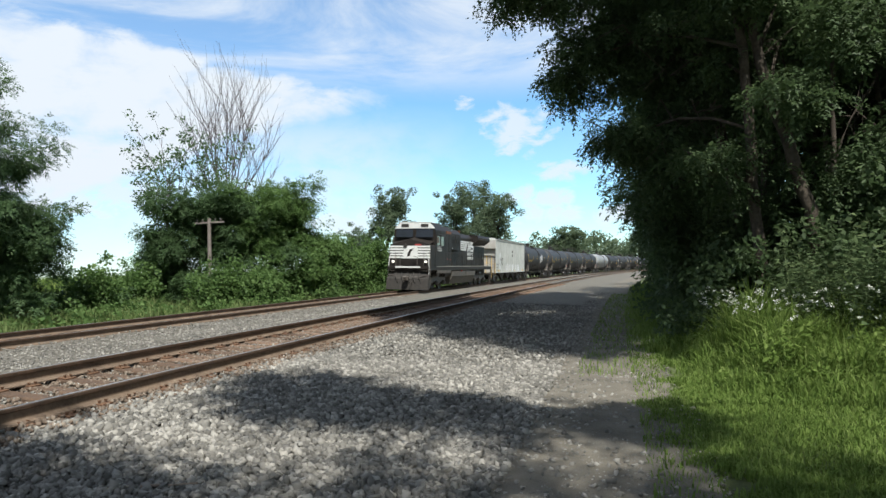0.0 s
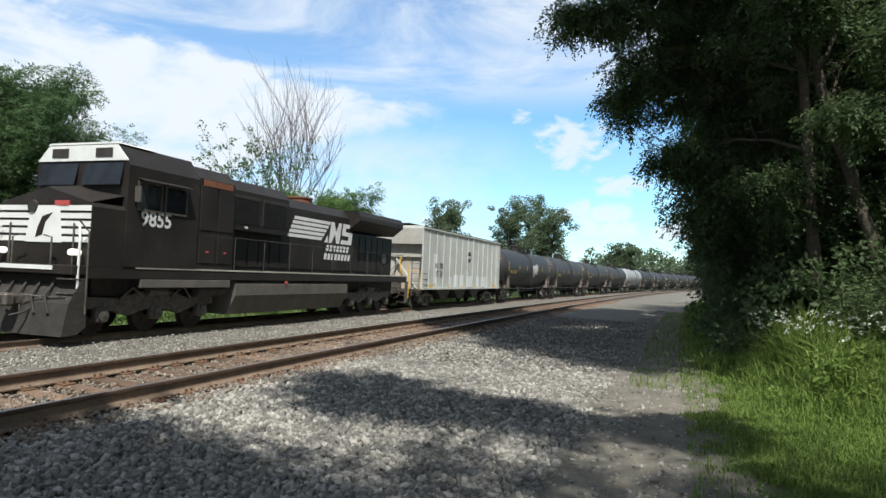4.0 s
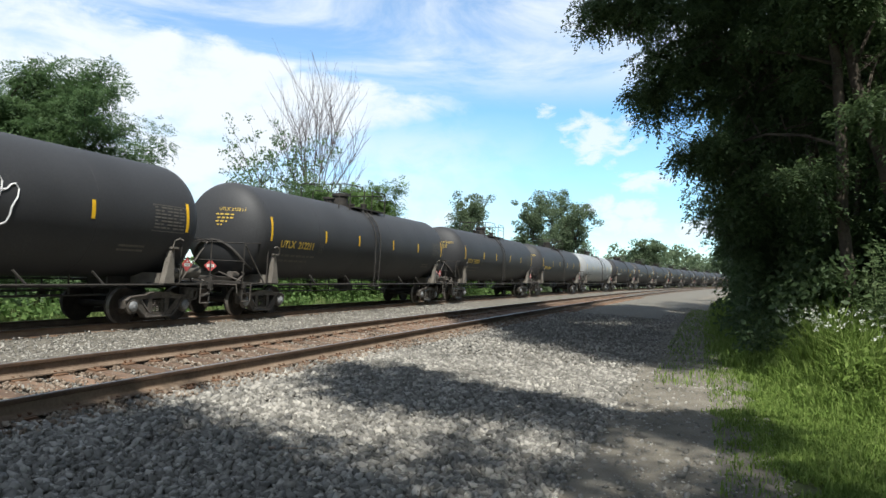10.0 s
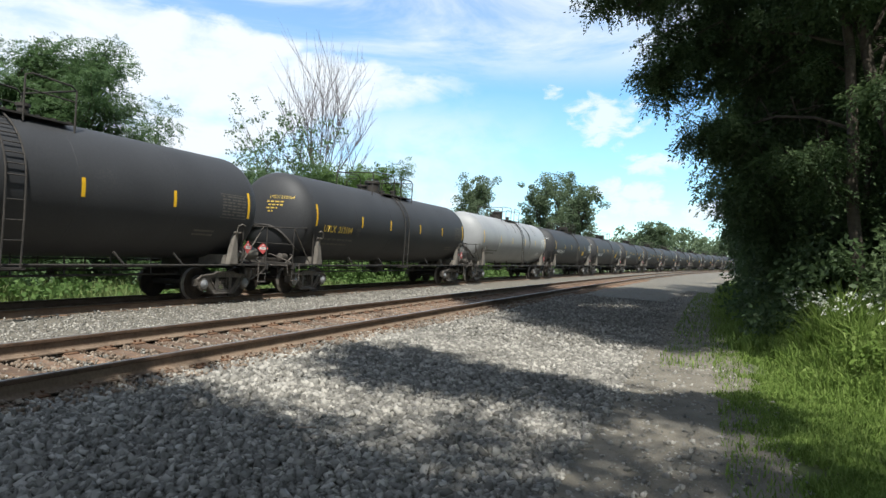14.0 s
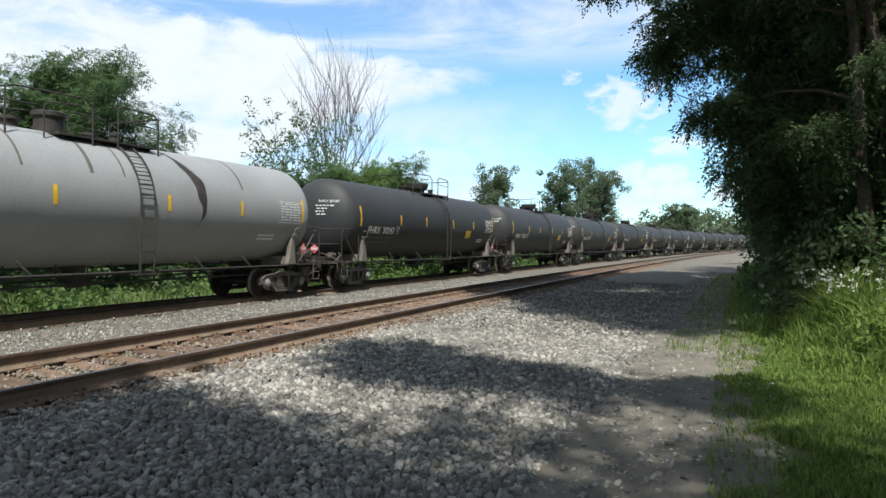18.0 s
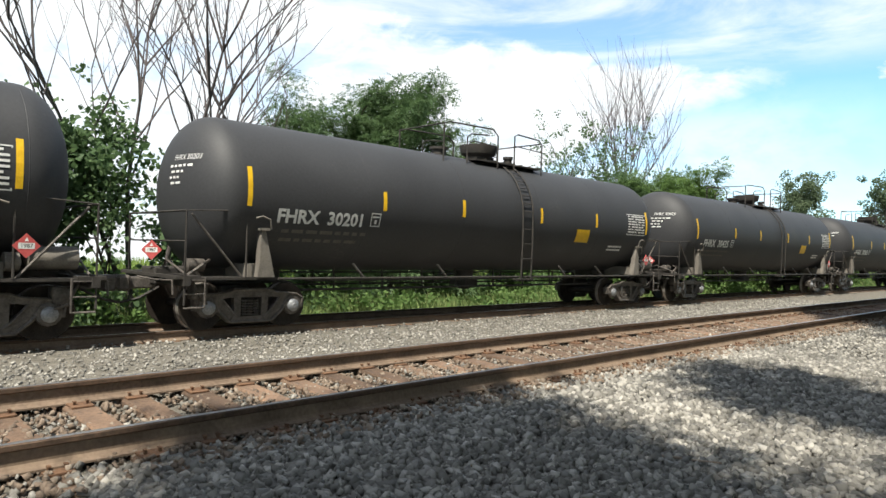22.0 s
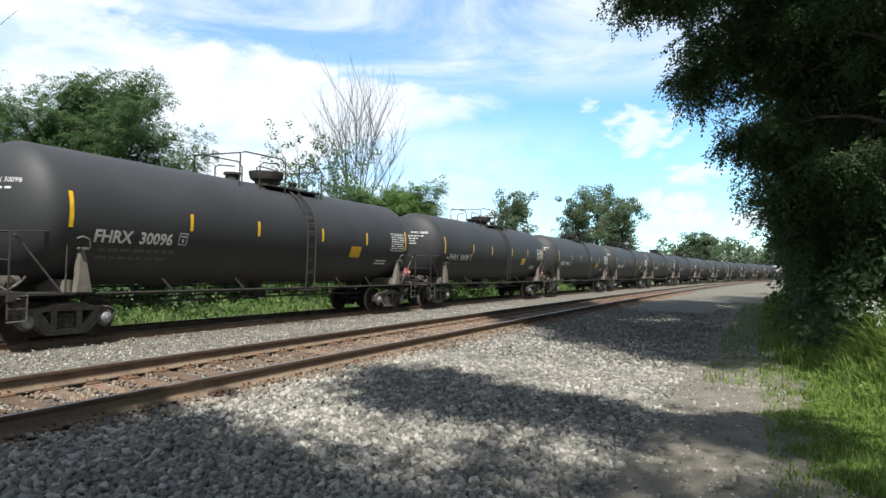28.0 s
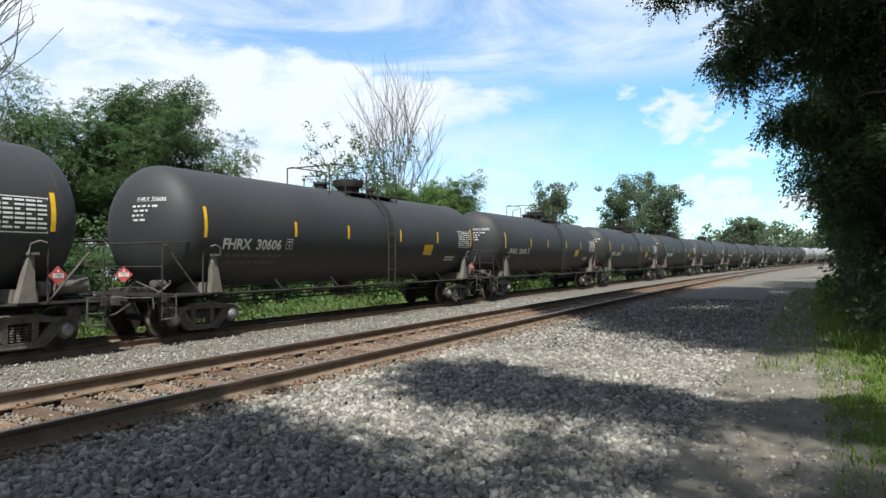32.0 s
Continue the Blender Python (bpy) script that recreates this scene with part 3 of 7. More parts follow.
def add_truck(car, y):
    """A two-axle truck: wheelsets, side frames with springs, bolster."""
    for dy in (-0.9, 0.9):
        ax = part("axle", AXLE, None, car, at=pose(0, y + dy, 0.457))
        for s in (1, -1):
            w = part("wheel", WHEEL, None, ax, at=pose(s * 0.7525, 0, 0, 0, 0, 0 if s > 0 else 180))
            if s > 0:
                part("tread", TREAD, None, ax, at=pose(s * 0.7525, 0, 0))
    for s in (1, -1):
        fr = part("truck_sideframe", FRAME_M, None, car, "dusty cast steel truck frame", at=pose(s * 0.99, y, 0))
        tagged(part("spring_nest", SPRING, None, fr), "", "", "", "stuff")
        if s > 0:
            for dy in (-0.9, 0.9):
                part("bearing_cap", BEAR, None, fr, at=pose(0.1, dy, 0.457))
    g = Geo().box(-1.0, y - 0.2, 0.42, 1.0, y + 0.2, 0.62, 0.03).box(-0.35, y - 0.3, 0.6, 0.35, y + 0.3, 0.82, 0.03)
    g.tube([(-0.95, y - 0.45, 0.4), (0.95, y - 0.45, 0.4)], 0.05).tube([(-0.95, y + 0.45, 0.4), (0.95, y + 0.45, 0.4)], 0.05)
    part("bolster", g, "iron", car)


def coupler(car, y, s):
    g = Geo().box(-0.11, min(y, y - s * 0.75), 0.78, 0.11, max(y, y - s * 0.75), 1.0, 0.03)
    g.box(-0.19, min(y, y - s * 0.26), 0.74, 0.19, max(y, y - s * 0.26), 1.04, 0.05)
    part("coupler", g, "cast", car)
    g = Geo().tube([(0.35, y - s * 0.7, 0.82), (0.4, y - s * 0.3, 0.62), (0.3, y - s * 0.02, 0.55)], 0.028)
    part("air_hose", g, "iron", car)
    g = Geo().tube([(0.2, y - s * 0.35, 1.02), (0.6, y - s * 0.5, 0.98), (1.35, y - s * 0.55, 1.0), (1.38, y - s * 0.55, 0.75)], 0.018)
    part("cut_lever", g, "cast", car)


def placard(car, y, word, x=1.36, z=1.42, turn=0.0):
    m = pose(x, y, z, 0, 0, turn)
    s = 0.19
    g = Geo().add([m @ Vector(q) for q in ((0, 0, -s), (0, s, 0), (0, 0, s), (0, -s, 0), (-0.012, 0, -s), (-0.012, s, 0), (-0.012, 0, s), (-0.012, -s, 0))],
                  [(0, 1, 2, 3), (7, 6, 5, 4), (0, 4, 5, 1), (1, 5, 6, 2), (2, 6, 7, 3), (3, 7, 4, 0)])
    p = part("placard", g, "red", car, "red diamond hazard placard with a white panel")
    w = Geo().add([m @ Vector((0.003, a, b)) for a, b in ((-0.11, -0.045), (0.11, -0.045), (0.11, 0.045), (-0.11, 0.045))], [(0, 1, 2, 3)])
    w.add([m @ Vector((0.003, a, b)) for a, b in ((-0.03, 0.07), (0.03, 0.07), (0.0, 0.13))], [(0, 1, 2)])
    part("placard_panel", w, "wlet", p)
    t = text_mesh(word, 0.085, lambda a, b: m @ Vector((0.006, a, b)))
    t.materials.append(M["iron"])
    part("placard_number", t, None, p)


STRIPS = (-7.27, -4.02, -1.52, 1.58, 4.3, 7.27)


HEAD_Y, HEAD_D = 7.42, 0.80


def head_y(r):
    """How far along the tank's head lies at a radius."""
    return HEAD_Y + HEAD_D * max(0.0, 1 - min(1.0, r / TANK_R) ** 2.35) ** 0.5


def tank_body(car, paint):
    prof = []
    for k in range(15):
        r = TANK_R * math.sin(math.pi / 2 * (k + 0.15) / 14.15)
        prof.append((-head_y(r), r))
    prof += [(y, TANK_R) for y in (-7.3, -5.6, -4.2, -2.8, -1.4, 0.0, 1.4, 2.8, 4.2, 5.6, 7.3)]
    prof += [(-a, r) for a, r in reversed(prof[:15])]
    g = Geo().lathe(prof, 64, "Y", Matrix.Translation((0, 0, TANK_Z)))
    tank = part("tank", g, paint, car, "", 40)
    for y in (-7.4, -4.45, -1.48, 1.48, 4.45, 7.4):
        w = Geo().lathe([(y - 0.012, TANK_R - 0.002), (y - 0.006, TANK_R + 0.003), (y + 0.006, TANK_R + 0.003), (y + 0.012, TANK_R - 0.002)], 56, "Y", Matrix.Translation((0, 0, TANK_Z)), False)
        part("weld_seam", w, paint, tank, "", 80)
    return tank


def top_fittings(car, kind):
    """Manway bonnet, valves, platform and its rails, over the middle."""
    o = 0.55 if kind else 0.05
    z = TANK_Z + TANK_R
    if kind:
        g = Geo().lathe([(z - 0.1, 0.36), (z + 0.12, 0.36), (z + 0.2, 0.5), (z + 0.38, 0.55), (z + 0.44, 0.55), (z + 0.46, 0.0)], 18, "Z", pose(0, o, 0))
    else:
        g = Geo().lathe([(z - 0.08, 0.32), (z + 0.36, 0.32), (z + 0.37, 0.37), (z + 0.46, 0.37), (z + 0.49, 0.3), (z + 0.5, 0.0)], 18, "Z", pose(0, o - 0.6, 0))
    part("manway_bonnet", g, "iron", car, "round black manway bonnet", 40)
    for dx, dy, r, h in ((0.05, -1.6, 0.26, 0.22), (0.25, 1.0, 0.15, 0.24), (-0.2, 0.6, 0.2, 0.2)):
        g = Geo().lathe([(z - 0.08, r * 0.8), (z + h * 0.6, r * 0.8), (z + h * 0.65, r), (z + h * 0.95, r), (z + h, 0.0)], 12, "Z", pose(dx, o + dy, 0))
        part("valve", g, "iron", car, "", 40)
    for x in (0.62, -0.62):
        g = Geo().box(x - 0.26, o - 1.0, z - 0.12, x + 0.26, o + 1.75, z - 0.08)
        for k in range(8):
            g.box(x - 0.26, o - 1.0 + 0.38 * k, z - 0.08, x + 0.26, o - 0.97 + 0.38 * k, z - 0.05)
        part("platform", g, "iron", car, "steel grating platform")
    for x in (0.88, -0.88):
        top = z + 0.74
        for pts, r in (([(x, o - 2.2, z - 0.3), (x, o - 2.2, top - 0.06), (x, o - 2.0, top), (x, o - 0.35, top + 0.04), (x, o - 0.15, top - 0.12), (x, o - 0.15, z - 0.25)], 0.022),
                       ([(x, o - 1.35, z - 0.25), (x, o - 1.35, top - 0.3), (x, o - 1.2, top - 0.2), (x, o - 0.5, top - 0.14)], 0.02),
                       ([(x, o + 0.55, z - 0.25), (x, o + 0.55, top - 0.02), (x, o + 0.7, top + 0.04), (x, o + 1.65, top), (x, o + 1.78, top - 0.1), (x, o + 1.78, z - 0.3)], 0.022),
                       ([(x, o + 0.55, top - 0.3), (x, o + 1.78, top - 0.34)], 0.016)):
            part("platform_rail", Geo().tube(pts, r), "iron", car)
    for dy, dz in ((1.78, 0.66), (-2.2, 0.68)):
        part("platform_rail", Geo().tube([(0.88, o + dy, z + dz), (-0.88, o + dy, z + dz)], 0.02), "iron", car)


def side_ladder(car, y):
    for s in (1, -1):
        g = Geo()
        for dy in (-0.21, 0.21):
            pts = []
            for k in range(9):
                a = math.radians(72 - 9.0 * k)
                pts.append((s * (TANK_R + 0.06) * math.cos(a), y + dy, TANK_Z + (TANK_R + 0.06) * math.sin(a)))
            pts += [(s * (TANK_R + 0.07), y + dy, 2.0), (s * (TANK_R + 0.04), y + dy, 0.95)]
            g.tube(pts, 0.022, 6)
        for k in range(12):
            a = math.radians(68 - 8 * k)
            p = (s * (TANK_R + 0.06) * math.cos(a), TANK_Z + (TANK_R + 0.06) * math.sin(a)) if k < 9 else (s * (TANK_R + 0.06), 2.55 - 0.4 * (k - 8.4))
            g.tube([(p[0], y - 0.21, p[1]), (p[0], y + 0.21, p[1])], 0.014, 5)
        g.box(s * 1.5 - 0.12, y - 0.3, 0.93, s * 1.5 + 0.12, y + 0.3, 0.97)
        part("side_ladder", g, "iron", car)


def underframe(car, banded):
    for s in (-1, 1):
        g = Geo()
        g.box(-0.35, min(s * 5.9, s * 8.55), 0.86, 0.35, max(s * 5.9, s * 8.55), 1.2, 0.03)
        g.box(-1.45, s * 8.35 - 0.22, 1.02, 1.45, s * 8.35 + 0.22, 1.08).box(-1.5, s * 8.4 - 0.06, 0.9, 1.5, s * 8.4 + 0.06, 1.08)
        g.box(0.95, min(s * 6.6, s * 8.3), 1.0, 1.42, max(s * 6.6, s * 8.3), 1.05)
        g.box(-1.42, min(s * 6.0, s * 8.3), 1.0, -0.95, max(s * 6.0, s * 8.3), 1.05)
        part("end_sill", g, "iron", car)
        g = Geo()
        for x in (1, -1):
            g.prism([(s * 6.66, 1.05), (s * 7.03, 1.05), (s * 6.99, 1.3), (s * 6.96, 1.98), (s * 6.88, 1.98)], x * 1.30, x * 1.46)
            g.box(min(x * 1.30, x * 1.54), s * 6.92 - 0.09, 1.95, max(x * 1.30, x * 1.54), s * 6.92 + 0.09, 2.0)
            g.tube([(x * 1.54, s * 6.8, 1.98), (x * 1.56, s * 6.84, 2.16), (x * 1.57, s * 7.0, 2.22), (x * 1.57, s * 7.14, 2.18)], 0.02)
        g.box(-1.3, s * 6.9 - 0.25, 1.0, 1.3, s * 6.9 + 0.25, 1.3)
        part("saddle", g, "saddle", car, "dusty grey tank saddle", 30)
        if banded:
            arc = [(0.98 * math.cos(math.pi * k / 16), 1.45 + 0.88 * math.sin(math.pi * k / 16)) for k in range(17)]
            g = Geo().tube([(x, s * (head_y(math.hypot(x, z - TANK_Z)) + 0.015), z) for x, z in arc], 0.05)
            part("head_band", g, "iron", car)
        # end hand rails and a slanted brace
        g = Geo()
        for x in (1, -1):
            g.tube([(x * 1.42, s * 8.42, 0.55), (x * 1.42, s * 8.42, 2.25), (x * 1.42, s * 7.25, 2.32), (x * 1.42, s * 7.25, 1.05)], 0.022)
        g.tube([(1.42, s * 8.42, 2.25), (-1.42, s * 8.42, 2.25)], 0.022).tube([(1.42, s * 8.42, 1.7), (-1.42, s * 8.42, 1.7)], 0.018)
        part("end_rail", g, "iron", car)
        g = Geo().tube([(1.36, s * 8.3, 2.2), (1.36, s * 7.3, 1.05)], 0.022).tube([(1.40, s * 8.42, 0.5), (1.40, s * 8.1, 0.5)], 0.02)
        for k in range(3):
            g.tube([(1.44, s * 8.42, 0.5 + 0.25 * k), (1.44, s * 8.05, 0.5 + 0.25 * k)], 0.014)
        g.tube([(1.44, s * 8.05, 0.5), (1.44, s * 8.05, 1.05)], 0.018)
        part("sill_step", g, "cast", car)
        g = Geo().tube([(1.25, s * 8.2, 0.98), (1.28, s * 8.05, 0.62), (1.1, s * 7.8, 0.5), (0.9, s * 7.9, 0.85)], 0.03).tube([(0.7, s * 8.3, 1.0), (0.75, s * 8.2, 0.6), (0.55, s * 8.05, 0.45)], 0.035)
        g.tube([(1.0, s * 8.3, 1.0), (1.05, s * 7.9, 1.3), (0.8, s * 7.7, 1.35)], 0.028).tube([(1.3, s * 8.35, 1.1), (0.5, s * 8.4, 1.35), (0.1, s * 8.3, 1.2)], 0.022)
        g.lathe([(s * 7.9 - 0.2, 0.04), (s * 7.9 - 0.16, 0.13), (s * 7.9 + 0.16, 0.13), (s * 7.9 + 0.2, 0.04)], 10, "Y", pose(0.62, 0, 1.25))
        g.box(0.85, s * 8.0 - 0.14, 0.62, 1.15, s * 8.0 + 0.14, 0.9, 0.03)
        part("brake_rigging", g, "cast", car, "grimy brake levers, hoses and cylinder", 40)
        coupler(car, s * 9.16, s)
    g = Geo()
    for x in (1.5, -1.5):
        g.tube([(x, -6.6, 1.02), (x, 6.6, 1.02)], 0.028)
        for y in (-4.5, -2.0, 2.85, 4.75):
            g.tube([(x, y, 1.02), (x * 0.93, y - 0.24, 1.32)], 0.028)
    part("side_handrail", g, "iron", car)
    g = Geo().tube([(0.5, -6.0, 0.72), (0.5, 6.0, 0.72)], 0.03).tube([(-0.4, -5.5, 0.78), (-0.4, 5.5, 0.78)], 0.025)
    for y in (-4.6, -3.2, -1.9, -0.7, 0.8, 2.1, 3.4, 4.7):
        g.tube([(0.5, y, 0.70), (0.45, y, 1.25)], 0.022).tube([(-0.4, y, 0.75), (-0.38, y, 1.25)], 0.02)
    g.tube([(0.55, -5.4, 0.92), (0.55, 5.4, 0.92)], 0.018)
    part("brake_pipe", g, "iron", car)
    g = Geo().lathe([(0.62, 0.16), (0.95, 0.26), (1.25, 0.30)], 12, "Z", pose(0, 0.1, 0)).box(-0.3, -0.15, 0.72, 0.3, 0.35, 0.9)
    part("bottom_outlet", g, "iron", car, "", 40)
    g = Geo().lathe([(7.0, 0.05), (7.04, 0.19), (7.75, 0.19), (7.79, 0.05)], 12, "Y", pose(1.1, 0.45, 1.36)).lathe([(6.62, 0.03), (6.66, 0.15), (6.86, 0.15), (6.9, 0.03)], 12, "Y", pose(1.2, 0.5, 1.30))
    part("air_reservoir", g, "saddle", car, "", 40)


def marks(car, word, material, yellow, graffiti):
    for k, y in enumerate(STRIPS):
        big = k in (0, 5)
        h = 0.44 if big else 0.21
        sg = Geo()
        tank_patch(sg, y - 0.05, y + 0.05, 0.04 - h + (0.12 if big else 0.0), 0.04 + h)
        part("reflective_strip", sg, "yellow", car, "yellow reflective tape strip")
    if word:
        hh, mid, lo = (0.33, -5.75, -0.36) if material == "ylet" else (0.385, -5.62, -0.44)
        halves = [text_mesh(w, hh, None, 0.012) for w in word.split()]
        spans = [(min(v.co.x for v in t.vertices), max(v.co.x for v in t.vertices)) for t in halves]
        x = mid - (sum(b - a for a, b in spans) + 0.5 * hh) / 2
        for name, t, (a, b) in zip(("reporting_mark", "car_number"), halves, spans):
            for v in t.vertices:
                v.co = on_tank(x + v.co.x - a, lo + v.co.y, TANK_R + 0.009)
            t.materials.append(M[material])
            part(name, t, None, car)
            x += b - a + 0.5 * hh
        t = text_mesh(word, 0.15, lambda a, b: Vector((0.62 + a, 0, TANK_Z + 0.62 + b)))
        for v in t.vertices:
            v.co.y = -head_y(math.hypot(v.co.x, v.co.z - TANK_Z)) - 0.012
        t.materials.append(M[material])
        part("end_mark", t, None, car)
        rn = random.Random(len(word))
        g = Geo()
        for k in range(4):
            x, z = 0.1 + 0.06 * (k % 2), TANK_Z + 0.44 - 0.11 * k
            while x < 0.75 - 0.12 * k:
                w = rn.uniform(0.05, 0.16)
                g.add([(a, -head_y(math.hypot(a, b - TANK_Z)) - 0.012, b) for a, b in ((x, z), (x, z + 0.045), (x + w, z + 0.045), (x + w, z))], [(0, 1, 2, 3)])
                x += w + 0.05
        tagged(part("end_stencil", g, material, car), "", "", "", "stuff")
    g = Geo()
    rnd = random.Random(len(word) + 3)
    for k in range(2):
        y = -6.5
        while y < -4.5 - 0.3 * k:
            w = rnd.uniform(0.1, 0.34)
            tank_patch(g, y, y + w, -0.78 - 0.2 * k, -0.70 - 0.2 * k, TANK_R + 0.008, 1)
            y += w + 0.07
    tagged(part("small_stencil", g, "dim", car), "", "", "", "stuff")
    g = Geo()
    for a, b, c, d in ((-3.15, -2.89, -0.42, -0.40), (-3.15, -2.89, -0.14, -0.12), (-3.15, -3.13, -0.42, -0.12), (-2.91, -2.89, -0.42, -0.12), (-3.11, -2.93, -0.22, -0.19), (-3.05, -2.99, -0.36, -0.27)):
        tank_patch(g, a - 1.22, b - 1.22, c - 0.12, d - 0.12, TANK_R + 0.008, 1)
    part("test_stencil", g, "dim" if material == "ylet" else "wlet", car)
    g = Geo()
    for r in range(7):
        for c in range(5):
            tank_patch(g, 6.12 + 0.21 * c, 6.12 + 0.21 * c + (0.18 if (r * 3 + c) % 4 else 0.1), 0.27 - 0.085 * r, 0.31 - 0.085 * r, TANK_R + 0.008, 1)
    for a, b, c, d in ((6.06, 7.18, 0.34, 0.36), (6.06, 7.18, -0.32, -0.30), (6.06, 6.08, -0.32, 0.36), (7.16, 7.18, -0.32, 0.36)):
        tank_patch(g, a, b, c, d, TANK_R + 0.008, 1)
    for k in range(2):
        tank_patch(g, 5.2, 6.0, -0.78 - 0.12 * k, -0.72 - 0.12 * k, TANK_R + 0.008, 1)
    tagged(part("consolidated_stencil", g, "dim" if material == "ylet" else "wlet", car), "", "", "", "stuff")
    if yellow:
        g = Geo()
        tank_patch(g, 3.32, 3.98, -0.66, -0.26, TANK_R + 0.008)
        part("notice_panel", g, "yellow", car, "plain yellow notice panel")
    if graffiti:
        for y0, s0, w, h, n, paint, r in ((0.75, -0.05, 1.65, 0.95, 5, "spray", 0.022), (-3.6, -0.95, 3.0, 0.8, 6, "cast", 0.013), (-6.4, -0.95, 1.2, 0.45, 4, "cast", 0.011)):
            g = Geo()
            for k in range(n):
                cy, cs = y0 + w * (k + 0.5) / n, s0 + rnd.uniform(-0.1, 0.1)
                ra, rb, lean = w / n * rnd.uniform(0.6, 0.85), h * rnd.uniform(0.32, 0.5), rnd.uniform(-0.3, 0.3)
                lobes, ph = rnd.choice((1, 2, 3)), rnd.uniform(0, 6)
                pts = []
                for q in range(19):
                    a = 2 * math.pi * q / 18
                    f = 1 + 0.28 * math.sin(lobes * a + ph)
                    pts.append(on_tank(cy + ra * f * math.cos(a) + lean * rb * math.sin(a), cs + rb * f * math.sin(a), TANK_R + 0.004))
                g.tube(pts, r, 4, None, False)
            tagged(part("spray_tag", g, paint, car), "looping spray painted tag", "", "", "stuff")


def stain(car):
    """A dark spill that has run down from the manway."""
    g = Geo()
    n = 26
    pts = []
    for k in range(n + 1):
        f = k / n
        arc = 1.75 - 2.3 * f
        mid = 2.05 + 0.75 * math.sin(2.2 * f) + 0.03 * math.sin(17 * f)
        w = 0.02 + 0.19 * math.sin(math.pi * min(1, f * 1.05)) ** 1.5 + 0.015 * math.sin(31 * f)
        pts += [on_tank(mid - w, arc, TANK_R + 0.005), on_tank(mid + w * 0.8, arc, TANK_R + 0.005)]
    g.add(pts, [(2 * k, 2 * k + 1, 2 * k + 3, 2 * k + 2) for k in range(n)])
    part("spill_stain", g, "iron", car, "dark spill stain down the tank")
    for y, w in ((-2.2, 0.06), (-0.6, 0.1), (0.3, 0.05), (4.4, 0.07)):
        g = Geo()
        tank_patch(g, y, y + w, 0.6, 2.0, TANK_R + 0.004, 20)
        part("rust_streak", g, "dim", car, "thin dark streak")


def tank_car(word, paint, material, yellow, graffiti, label):
    car = thing("tank_car", label, "tank car", "tank cars of the freight train")
    tank_body(car, paint)
    top_fittings(car, yellow)
    side_ladder(car, 0.85 if paint == "grey" else 0.0 if not yellow else 0.9)
    if paint == "grey":
        stain(car)
    underframe(car, not yellow)
    add_truck(car, -6.93)
    add_truck(car, 6.93)
    marks(car, word, material, yellow, graffiti)
    placard(car, -8.62, "1987", 0.35, 1.52, -40)
    placard(car, 7.4, "1987", 1.5, 1.55)
    return car


